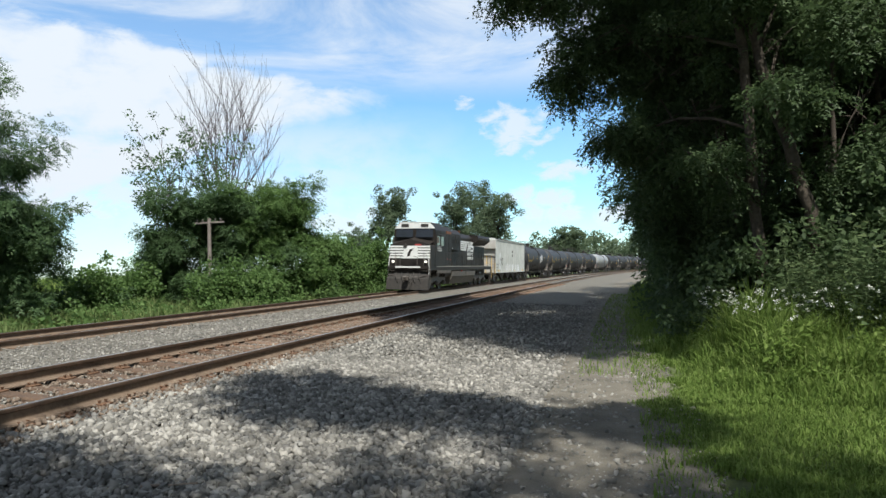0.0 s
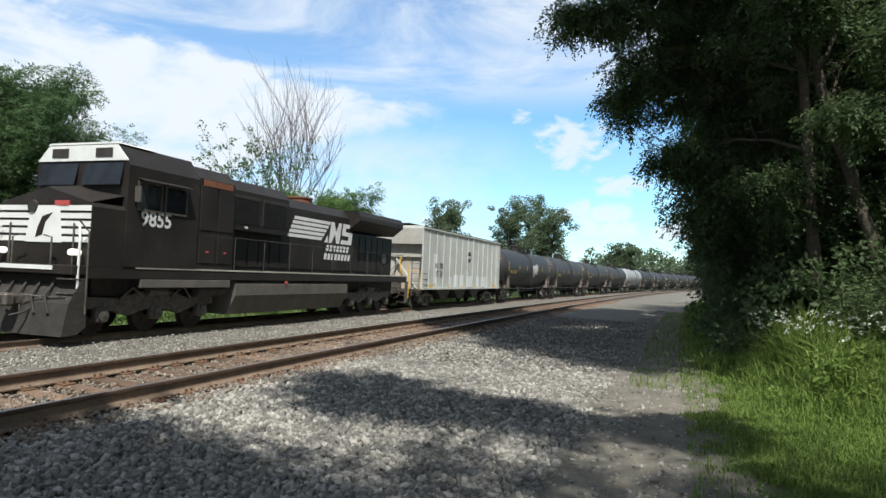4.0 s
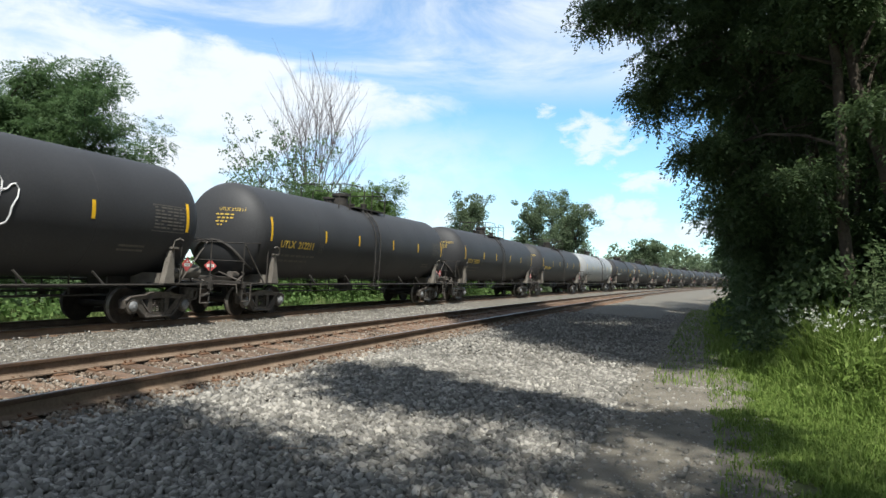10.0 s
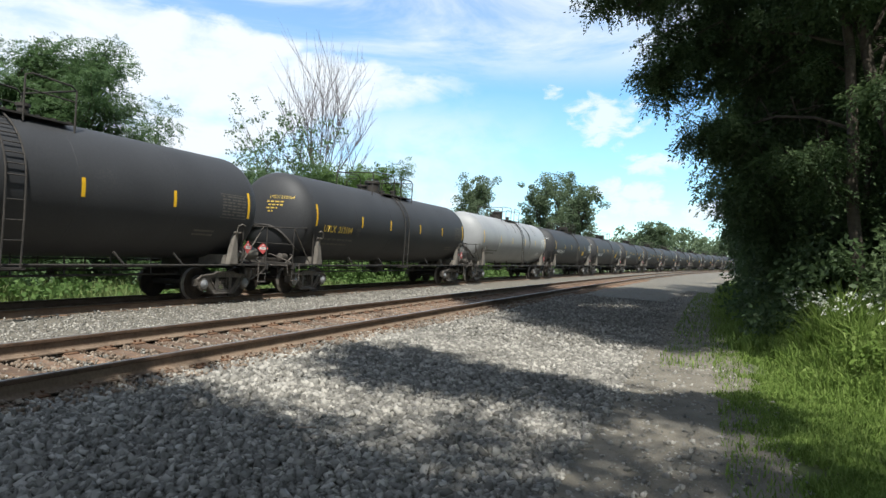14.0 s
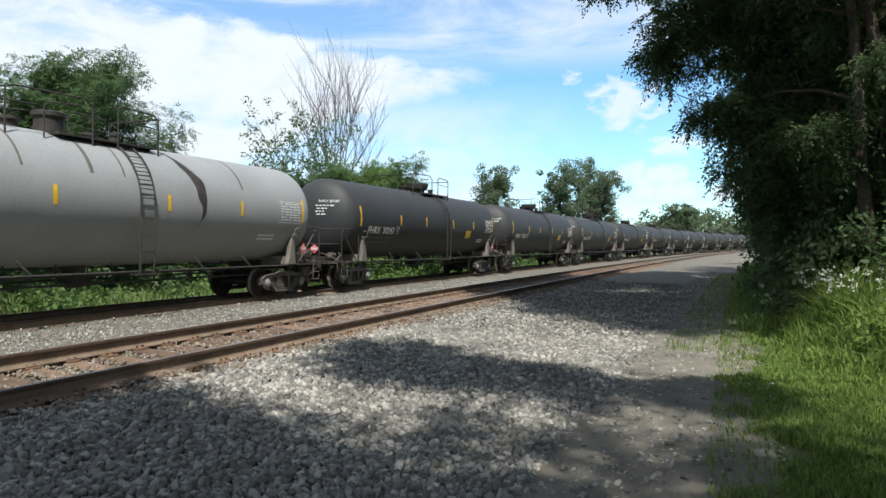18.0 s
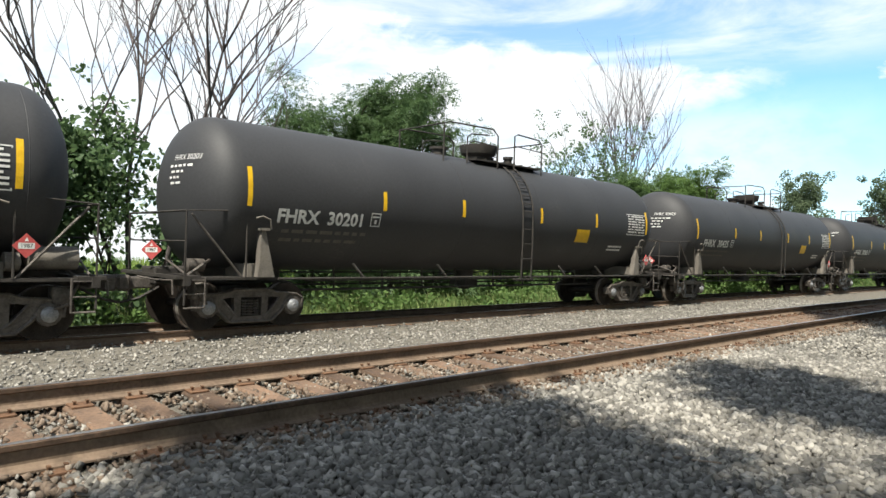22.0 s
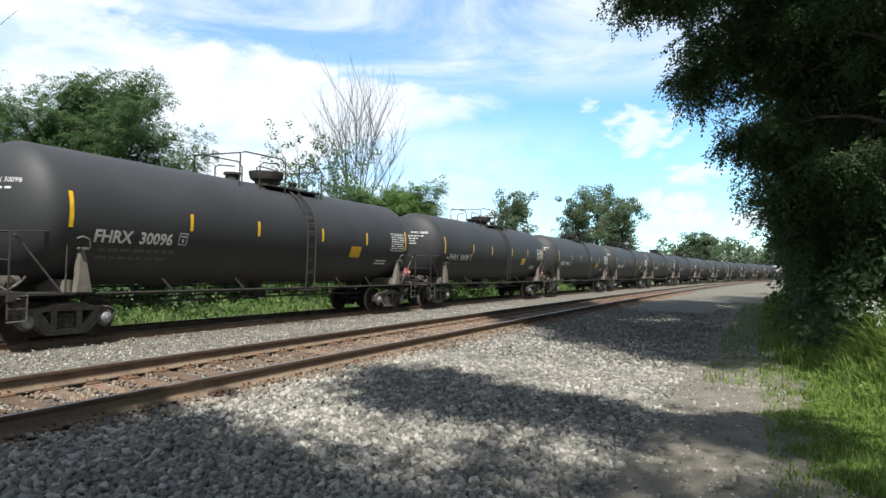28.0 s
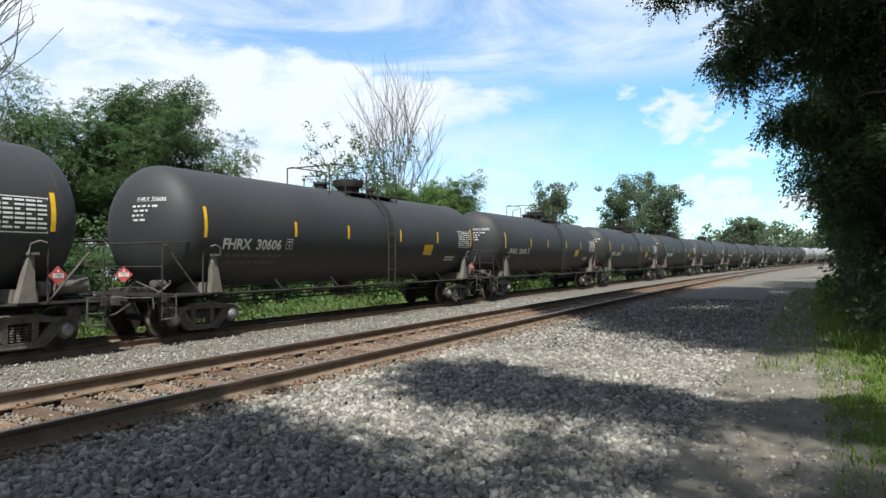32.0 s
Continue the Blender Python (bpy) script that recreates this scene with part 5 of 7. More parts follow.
    for x in (1, -1):
        g = Geo()
        for k in range(10):
            y = yc1 + 1.8 + 1.55 * k
            if y < H - 0.4:
                g.tube([(x * 1.46, y, 1.72), (x * 1.46, y, 2.72)], 0.018)
        g.tube([(x * 1.46, yc1 + 1.8, 2.72), (x * 1.46, H - 0.5, 2.72)], 0.016)
        part("handrail", g, "iron", car)
        for s, ye in ((1, H - 0.1), (-1, -N + 0.8)):
            g = Geo()
            for k in range(4):
                g.box(min(x * 1.0, x * 1.5), ye - 0.22, 0.4 + 0.33 * k, max(x * 1.0, x * 1.5), ye + 0.1, 0.43 + 0.33 * k)
            g.box(min(x * 1.46, x * 1.5), ye - 0.25, 0.4, max(x * 1.46, x * 1.5), ye + 0.12, 1.45) if s > 0 else None
            tagged(part("step_well", g, "cast", car), "", "", "", "stuff")
            g = Geo().tube([(x * 1.5, ye + 0.15, 0.6), (x * 1.5, ye + 0.15, 2.5), (x * 1.46, ye - 0.1, 2.75)], 0.022).tube([(x * 1.02, ye + 0.15, 1.4), (x * 1.02, ye + 0.15, 2.7)], 0.022)
            part("grab_rail", g, "yellow" if s > 0 else "cast", car)
    part("exhaust_pipe", Geo().lathe([(4.35, 0.5), (4.62, 0.5), (4.64, 0.54), (4.7, 0.54), (4.7, 0.44), (4.45, 0.42)], 20, "Z", pose(0, yc1 + 7.7, 0)), "copper", car, "rusty round exhaust stack", 40)
    g = Geo()
    for k in range(3):
        g.lathe([(0, 0.09), (0.35, 0.06), (0.5, 0.13)], 8, "Y", pose(-0.2 + 0.2 * k, yc1 + 5.2, 4.56))
    g.box(-0.3, yc1 + 5.1, 4.4, 0.3, yc1 + 5.5, 4.5)
    part("air_horn", g, "iron", car)
    g = Geo().lathe([(0, 0.24), (0.05, 0.24), (0.06, 0.18), (0.06, 0)], 16, "X", pose(1.03, H - 2.1, 2.5))
    part("hand_brake_wheel", g, "cast", car, "", 30)
    return car


# ---- who rides where: distance of each middle along the line at the start ----
SPEED = 8.6
SPECIAL = ["UTLX 212157", "UTLX 212211", "UTLX 212070", "UTLX 212104", "", "FHRX 30243", "FHRX 30201", "FHRX 30425", "FHRX 30065", "FHRX 30096", "FHRX 30698", "FHRX 30606"]
FIRST = 83.70 + CAR / 2
TRAIN = []


def build_train():
    TRAIN.append((locomotive(), 55.5))
    TRAIN.append((hopper_car(), 75.325))
    base = {}
    for i in range(34):
        n = i if i < 12 else 11
        if i < 12:
            w = SPECIAL[i]
            if i == 4:
                car = tank_car("", "grey", "wlet", False, False, "light grey tank car with dark top stains and a side ladder")
            elif i < 4:
                car = tank_car(w, "black", "ylet", False, i == 0, "black tank car with yellow stencils" + (" and spray painted tags" if i == 0 else " and yellow strips"))
            else:
                car = tank_car(w, "black", "wlet", True, False, "black tank car with white letters and yellow strips")
            base[i] = car
        else:
            car = copy_thing(base[5 + i % 7] if i not in (21, 22, 23, 24, 25, 26) else base[4], Matrix.Identity(4))
        TRAIN.append((car, FIRST + CAR * i))


build_train()


def ride(y):
    x = FAR_X + bend(y)
    return pose(x, y, RAIL_Z, 0, math.degrees(math.atan2(CANT, 1.505)), -math.degrees(math.atan(bend_slope(y))))


def gone(t):
    """Metres that the train has rolled by t; a little slower at the start."""
    return SPEED * t + 1.9 * max(0.0, 1 - t / 5.0) ** 1.5


def turn_wheels(ax, radius):
    """Keys an axle so that its wheels roll; it never turns a right angle from row to row."""
    at = ax.matrix_basis.translation.copy()
    step = 0.0667
    n = int(32 / step)
    walk(ax, [(min(32.0, k * step), pose(*at) @ Matrix.Rotation(gone(k * step) / radius, 4, "X")) for k in range(n)] + [(32.0, pose(*at) @ Matrix.Rotation(gone(32.0) / radius, 4, "X"))])


def motions():
    for car, y0 in TRAIN:
        walk(car, [(t, ride(y0 - gone(t))) for t in (0, 1, 2, 3, 4, 4.5, 5, 6, 8, 10, 12, 14, 16, 18, 20, 22, 24, 26, 28, 30, 32)])
    for car, y0 in TRAIN[:WHEELS_TURN]:
        for ax in car.children:
            if ax.name.startswith("axle"):
                turn_wheels(ax, 0.457 if car.name.startswith("tank") or car.name.startswith("hopper") else 0.512)


WHEELS_TURN = 36


# ---- plants ----
def leaf_cloud(rng, centres, radii, per, size, droop=0.35, slim=0.42):
    """Leaves as folded diamonds scattered round many clump centres: arrays for quick_mesh."""
    c = np.repeat(np.asarray(centres, float), per, 0)
    r = np.repeat(np.asarray(radii, float).reshape(-1, 1), per, 0)
    n = len(c)
    d = rng.normal(size=(n, 3))
    d /= np.linalg.norm(d, axis=1, keepdims=True)
    p = c + d * r * (rng.random((n, 1)) ** 0.5) * np.array([1, 1, 0.72])
    ax = rng.normal(size=(n, 3)) + d * 0.7
    ax[:, 2] -= droop * 1.6
    ax /= np.linalg.norm(ax, axis=1, keepdims=True)
    sd = np.cross(ax, rng.normal(size=(n, 3)) + np.array([0, 0, 1.2]))
    sd /= np.linalg.norm(sd, axis=1, keepdims=True) + 1e-9
    s = size * rng.uniform(0.6, 1.35, (n, 1))
    fold = np.cross(ax, sd) * s * 0.10
    v = np.stack([p, p + ax * s * 0.5 + sd * s * slim + fold, p + ax * s, p + ax * s * 0.5 - sd * s * slim + fold], 1).reshape(-1, 3)
    return v, np.arange(4 * n).reshape(n, 4)


def frond_cloud(rng, centres, radii, per, size, droop=0.8, pairs=7):
    """Feathered leaves in tufts: each an arching stalk with pairs of oval leaflets."""
    per = int(per * 1.45)
    c = np.repeat(np.asarray(centres, float), per, 0)
    r = np.repeat(np.asarray(radii, float).reshape(-1, 1), per, 0)
    n = len(c)
    d = rng.normal(size=(n, 3))
    d /= np.linalg.norm(d, axis=1, keepdims=True)
    p = c + d * r * (rng.random((n, 1)) ** 0.6) * np.array([1, 1, 0.55])
    ax = d * np.array([1, 1, 0.5]) + rng.normal(size=(n, 3)) * 0.35
    ax[:, 2] = ax[:, 2] * 0.8 - droop * 0.4
    ax /= np.linalg.norm(ax, axis=1, keepdims=True)
    sd = np.cross(ax, rng.normal(size=(n, 3)) * 0.3 + np.array([0, 0, 1.0]))
    sd /= np.linalg.norm(sd, axis=1, keepdims=True) + 1e-9
    s = size * rng.uniform(0.65, 1.3, (n, 1))
    out = []
    down = np.array([0, 0, -1.0])
    for k in range(2 * pairs + 1):
        w = 0 if k == 2 * pairs else 1 if k % 2 else -1
        f = 0.14 + 0.8 * (k // 2) / pairs
        b = p + ax * s * f + down * s * droop * 0.55 * f * f + rng.normal(size=(n, 3)) * s * 0.06
        dr = sd * w * 0.85 + ax * (0.45 if w else 1.0) + down * (0.15 + droop * 0.45 * f) + rng.normal(size=(n, 3)) * 0.32
        dr /= np.linalg.norm(dr, axis=1, keepdims=True)
        wd = np.cross(dr, np.cross(sd, ax) + 0.25 * sd) * s * 0.08
        ln = s * (0.33 - 0.1 * abs(f - 0.4))
        out.append(np.stack([b - wd * 0.8 + dr * ln * 0.3, b + wd + dr * ln * 0.22, b + dr * ln], 1))
    v = np.concatenate(out, 1).reshape(-1, 3)
    return v, np.arange(len(v)).reshape(-1, 3)


def limbs(rng, base, height, spread, r0, levels, lean=(0, 0), count=5, start=0.3, twist=0.35):
    """A trunk that forks: a Geo of tapered bars, and the tips of the twigs."""
    g, tips = Geo(), []

    def grow(p, d, length, r, level):
        pts, q, dd = [p], Vector(p), Vector(d)
        steps = 5 if level else 7
        for k in range(steps):
            dd = (dd + Vector(rng.normal(size=3)) * twist * 0.25 + Vector((0, 0, 0.05))).normalized()
            q = q + dd * length / steps
            pts.append(q.copy())
        g.tube(pts, r, 7 if level == 0 else 5 if level == 1 else 4, r * (0.35 if level else 0.3), False)
        if level >= levels:
            tips.append(q)
            tips.append(pts[len(pts) // 2 + 1])
            return
        kids = count if level == 0 else 4
        for k in range(kids):
            f = start + (0.98 - start) * (k + 0.6) / kids if level == 0 else 0.35 + 0.62 * (k + 0.5) / kids
            at = pts[min(len(pts) - 1, int(f * steps) + 1)]
            a = rng.uniform(0, 6.283) if level else 2.4 * k + rng.uniform(-0.4, 0.4)
            out = Vector((math.cos(a), math.sin(a), 0))
            nd = (dd * rng.uniform(0.35, 0.75) + out * spread * rng.uniform(0.6, 1.1) + Vector((0, 0, 0.3))).normalized()
            grow(at, nd, length * rng.uniform(0.42, 0.62), r * 0.45, level + 1)
        tips.append(q)

    grow(Vector(base), Vector((lean[0], lean[1], 1)).normalized(), height, r0, 0)
    return g, tips


def leafy_tree(name, x, y, height, spread, r0, leaf, seed, label, per=60, clump=0.8, size=0.2, levels=2, lean=(0, 0), count=6, start=0.3, droop=0.35, bark="bark", low=None, slim=0.42, extra=(), frond=False):
    rng = np.random.default_rng(seed)
    z = ground_z(x, y) - 0.1
    t = thing(name, label, "tree" if height > 3 else "bush", at=pose(x, y, z))
    g, tips = limbs(rng, (0, 0, 0), height * 0.72, spread, r0, levels, lean, count, start)
    part("trunk", g, bark, t, "", 60)
    tips = np.array([tuple(p) for p in tips])
    ex = tips + rng.normal(size=tips.shape) * clump * (0.8 if frond else 0.9)
    cen = np.concatenate([tips, ex])
    if low is not None:
        k = max(6, len(cen) // 4)
        lowc = np.stack([rng.normal(0, low, k), rng.normal(0, low, k), rng.uniform(0.3, height * 0.35, k)], 1)
        cen = np.concatenate([cen, lowc])
    for ex0, ey0, ez0, rx, ry, rz, k in extra:
        d = rng.normal(size=(k, 3))
        d = d / np.linalg.norm(d, axis=1, keepdims=True) * rng.random((k, 1)) ** 0.4
        cen = np.concatenate([cen, d * (rx, ry, rz) + (ex0 - x, ey0 - y, ez0 - z)])
    cen[:, 2] = np.maximum(cen[:, 2], 0.25)
    rad = rng.uniform(0.55, 1.25, len(cen)) * clump
    v, q = frond_cloud(rng, cen, rad, per, size, droop) if frond else leaf_cloud(rng, cen, rad, per, size, droop, slim)
    part("crown", quick_mesh("crown", v, q, leaf), None, t)
    return t


def polar(az, dist):
    """A place at so many degrees to the left of the line, from the camera's stand."""
    return -math.sin(radians(az)) * dist, math.cos(radians(az)) * dist


# beyond the tracks, from near to far
def far_side_trees():
    x, y = polar(51.5, 31)
    leafy_tree("locust_tree", x, y, 9.3, 0.95, 0.22, "leaf_mid", 11, "broad green locust tree with feathery leaves beyond the tracks", 32, 0.8, 0.40, 2, (0.05, 0), 10, 0.16, 0.45, low=1.8, extra=[(x + 1.2, y + 0.8, 3.4, 3.2, 2.6, 2.2, 46), (x - 0.6, y - 0.5, 6.2, 3.4, 3.0, 1.4, 44)], frond=True)
    x, y = polar(56.5, 33)
    leafy_tree("locust_tree", x, y, 8.9, 0.9, 0.2, "leaf_mid", 12, "broad green locust tree with feathery leaves beyond the tracks", 32, 0.8, 0.40, 2, (-0.05, 0), 9, 0.18, 0.45, low=1.6, extra=[(x, y, 5.6, 3.4, 3.2, 1.8, 50)], frond=True)
    x, y = polar(46.5, 33)
    leafy_tree("locust_tree", x, y, 4.2, 0.6, 0.1, "leaf_mid", 13, "smaller green locust tree with drooping feathery leaves", 32, 0.65, 0.40, 2, (0.08, 0), 8, 0.2, 0.45, low=1.6, frond=True)
    # dead trees
    x, y = polar(31.3, 46)
    t = thing("dead_tree", "bare bleached dead tree with a fan of thin upright branches", "tree", at=pose(x, y, ground_z(x, y)))
    part("trunk", Geo().tube([(0, 0, 0), (0.05, 0, 2.5), (-0.05, 0, 5.0), (0, 0, 6.2)], 0.17, 8, 0.11), "dead", t, "", 60)
    for k, (ax, ay, ln) in enumerate(((-0.12, 0.05, 6.0), (0.06, -0.05, 6.6), (0.28, 0.0, 5.6), (-0.34, 0.1, 5.4), (0.52, 0.2, 4.4), (-0.6, -0.1, 4.6), (0.0, 0.3, 5.6), (-0.9, 0.1, 3.4), (0.85, 0.0, 3.2))):
        g, tips = limbs(np.random.default_rng(400 + k), (0, 0, 4.6 + 0.22 * k if k < 7 else 4.4), ln * 1.13, 0.45, 0.055, 2, (ax * 1.15, ay), 13, 0.2, 0.2)
        part("branch", g, "dead", t, "", 60)
    x, y = polar(34.6, 45)
    t = thing("dying_tree", "half dead tree with sparse yellowing leaves", "tree", at=pose(x, y, ground_z(x, y)))
    cen = []
    for k, (ax, ay, ln) in enumerate(((-0.1, 0.0, 6.6), (0.25, 0.1, 6.0), (-0.45, 0.0, 5.6), (0.5, 0.0, 4.4), (-0.75, 0.1, 4.4))):
        g, tips = limbs(np.random.default_rng(420 + k), (0, 0, 1.0), ln, 0.5, 0.06, 2, (ax, ay), 10, 0.25, 0.3)
        part("branch", g, "dead", t, "", 60)
        cen += [tuple(p) for p in tips][::2]
    rng = np.random.default_rng(3)
    v, q = leaf_cloud(rng, cen, np.full(len(cen), 0.42), 20, 0.17)
    part("remaining_leaves", quick_mesh("remaining_leaves", v, q, "leaf_mid"), None, t, "sparse yellowing leaves")
    x, y = polar(71.0, 22.5)
    t = thing("dead_tree", "large bare dead tree with spreading grey branches", "tree", at=pose(x, y, -0.1))
    for k, (dx, dy, s, ax, ay, h) in enumerate(((0, 0, 31, 0.0, -0.12, 9.5), (0.5, 0.4, 32, 0.05, 0.08, 9.5), (-0.6, 0.2, 33, 0.02, -0.3, 9.0), (0.3, 0.7, 34, 0.06, 0.55, 7.4), (0.1, 0.4, 35, 0.0, 0.27, 8.6), (0.0, 0.3, 36, 0.1, 0.85, 5.6))):
        g, tips = limbs(np.random.default_rng(s), (dx, dy, 0), h, 0.55, 0.085, 2 if k > 2 else 3, (ax, ay), 10, 0.3, 0.35)
        part("trunk", g, "dead", t, "", 60)
    x, y = polar(72.5, 22.0)
    leafy_tree("thicket", x, y, 5.0, 0.42, 0.06, "leaf_mid", 41, "green thicket of vines round dead stems", 20, 0.6, 0.17, 2, (0, 0), 7, 0.1, 0.3, low=1.2)
    x, y = polar(66.5, 23.5)
    leafy_tree("thicket", x, y, 3.0, 0.5, 0.05, "leaf_mid", 42, "green thicket beside the track", 32, 0.6, 0.17, 2, (0, 0), 7, 0.1, 0.3, low=1.0)
    for k, (az, dist, h) in enumerate(((76.5, 22, 4.6), (80.5, 21, 4.2), (85.0, 21, 4.0), (90.0, 21, 4.5), (62.5, 25, 2.6), (58.0, 27, 2.4))):
        x, y = polar(az, dist)
        leafy_tree("thicket", x, y, h, 0.6, 0.06, "leaf_mid", 43 + k, "dense green thicket beside the far track", 60, 0.6, 0.17, 2, (0, 0), 7, 0.1, 0.3, low=1.2)
    # trees round the dead tree
    for az, dist, h, seed, mm, sz in ((28.0, 42, 6.2, 51, "leaf_bright", 0.3), (26.2, 43, 6.4, 52, "leaf_bright", 0.3), (30.2, 43, 6.2, 53, "leaf_mid", 0.26), (33.5, 42, 5.8, 54, "leaf_mid", 0.26), (36.0, 43, 3.9, 55, "leaf_mid", 0.26)):
        x, y = polar(az, dist)
        leafy_tree("sumac_tree", x, y, h, 0.75, 0.12, mm, seed, "bushy bright green tree with large drooping leaves", 20, 0.62, 0.5, 2, (0, 0), 8, 0.12, 0.55, low=1.2, frond=True)
    for az, dist, h, seed in ((23.0, 46, 3.6, 61), (21.6, 48, 3.4, 62), (20.2, 50, 3.6, 63), (18.8, 54, 3.2, 64), (17.2, 58, 3.0, 65), (15.8, 63, 3.0, 66), (38.5, 40, 1.7, 67), (29.0, 38, 1.7, 68), (32.0, 37, 1.6, 69), (41.0, 34, 1.5, 70), (24.5, 41, 2.6, 71)):
        x, y = polar(az, dist)
        leafy_tree("shrub", x, y, h, 0.8, 0.05, "leaf_bright", seed, "dense rounded green shrub along the far track", 60, 0.6, 0.15, 2, (0, 0), 7, 0.08, 0.3, low=1.0)
    for az, dist, h, sp, seed in ((19.2, 78, 9.2, 0.45, 81), (20.6, 88, 5.5, 0.45, 84), (12.6, 86, 10.0, 0.5, 82), (8.9, 90, 9.6, 0.55, 83), (10.8, 94, 11.2, 0.6, 86)):
        x, y = polar(az, dist)
        leafy_tree("field_tree", x, y, h, sp, 0.2, "leaf_far", seed, "upright green tree behind the line", 80, 0.75, 0.2, 2, (0, 0), 9, 0.1, 0.3, low=1.1)
    x, y = polar(3.3, 260)
    leafy_tree("far_tree", x, y, 13, 0.8, 0.3, "leaf_far", 91, "rounded green tree far across the fields", 70, 1.8, 0.7, 2, (0, 0), 9, 0.1, 0.2, low=3)
    # the far wood is one uncountable mass
    rng = np.random.default_rng(7)
    cen = []
    for k in range(520):
        az, dist = (rng.uniform(-9, 6.5) if k % 3 else rng.uniform(6.5, 24)), rng.uniform(300, 420)
        x, y = polar(az, dist)
        cen.append((x, y, rng.uniform(1.0, (15.5 if az < 6.5 else 9.0) + 2.0 * math.sin(az * 1.3))))
    v, q = leaf_cloud(rng, cen, rng.uniform(2.5, 5.0, len(cen)), 60, 1.3)
    tagged(new("far_woods", quick_mesh("far_woods", v, q, "leaf_far")), "low line of far green woods", "woods", "", "stuff")


far_side_trees()


def utility_pole():
    x, y = polar(32.7, 40)
    t = thing("utility_pole", "short weathered wooden pole with a cross arm", "pole", at=pose(x, y, ground_z(x, y) - 0.1))
    part("shaft", Geo().tube([(0, 0, 0), (0, 0, 2.5), (0.02, 0, 5.1)], 0.13, 10, 0.1), "pole", t, "", 50)
    g = Geo().box(-0.95, -0.05, 4.8, 0.95, 0.05, 4.9, 0.01)
    part("cross_arm", g, "pole", t)
    for k in (-0.75, -0.4, 0.4, 0.75):
        part("insulator", Geo().lathe([(4.9, 0.03), (4.96, 0.05), (5.03, 0.05), (5.07, 0.02)], 8, "Z", pose(k, 0, 0)), "cast", t)


utility_pole()


def leaf_lobes(rng, lobes, per, size, droop=0.9, tuft=0.5, pairs=7):
    """Tufts of feathered leaves on the outside of rounded boughs (x, y, z, rx, ry, rz, tufts)."""
    cen = []
    for x, y, z, rx, ry, rz, k in lobes:
        d = rng.normal(size=(k, 3))
        d = d / np.linalg.norm(d, axis=1, keepdims=True) * rng.uniform(0.15, 1.0, (k, 1)) ** 0.4
        cen.append(d * (rx, ry, rz) + (x, y, z))
    cen = np.concatenate(cen)
    return frond_cloud(rng, cen, rng.uniform(0.6, 1.25, len(cen)) * tuft, per, size, droop, pairs)


def bare_trunk_tree(name, label, pts, r0, r1, boughs, lobes, seed, per=22, size=0.42, tuft=0.5):
    """A trunk through given places with boughs that reach for its leaf masses."""
    rng = np.random.default_rng(seed)
    x, y = pts[0][0], pts[0][1]
    z = ground_z(x, y) - 0.1
    t = thing(name, label, "tree", at=pose(x, y, z))
    o = Vector((x, y, z))
    fine = []
    for a, b in zip(pts, pts[1:]):
        for k in range(4):
            q = Vector(a).lerp(Vector(b), k / 4) - o
            fine.append(q + Vector((rng.normal(0, 0.025), rng.normal(0, 0.025), 0)))
    fine.append(Vector(pts[-1]) - o)
    part("trunk", Geo().tube(fine, r0, 9, r1), "bark", t, "ridged grey brown trunk, bare below", 60)
    for k, (f, ex, ey, ez) in enumerate(boughs):
        a, e = fine[int(f * (len(fine) - 1))], Vector((ex, ey, ez)) - o
        mid = a.lerp(e, 0.5) + Vector((0, 0, 0.12 * (e - a).length))
        g = Geo().tube([a, a.lerp(mid, 0.5) + Vector((0, 0, 0.1)), mid, mid.lerp(e, 0.55), e], r1 * 0.6, 6, 0.012)
        for q in range(7):
            b = mid.lerp(e, rng.uniform(-0.3, 1.0))
            g.tube([b, b + Vector(rng.normal(size=3)) * 0.4, b + Vector(rng.normal(size=3)) * 0.5 + Vector((0, 0, -0.15))], 0.018, 4, 0.006)
        part("bough", g, "bark", t)
    v, q = leaf_lobes(rng, lobes, per, size, tuft=tuft)
    part("crown", quick_mesh("crown", v - np.array(o), q, "leaf_dark"), None, t)
    return t


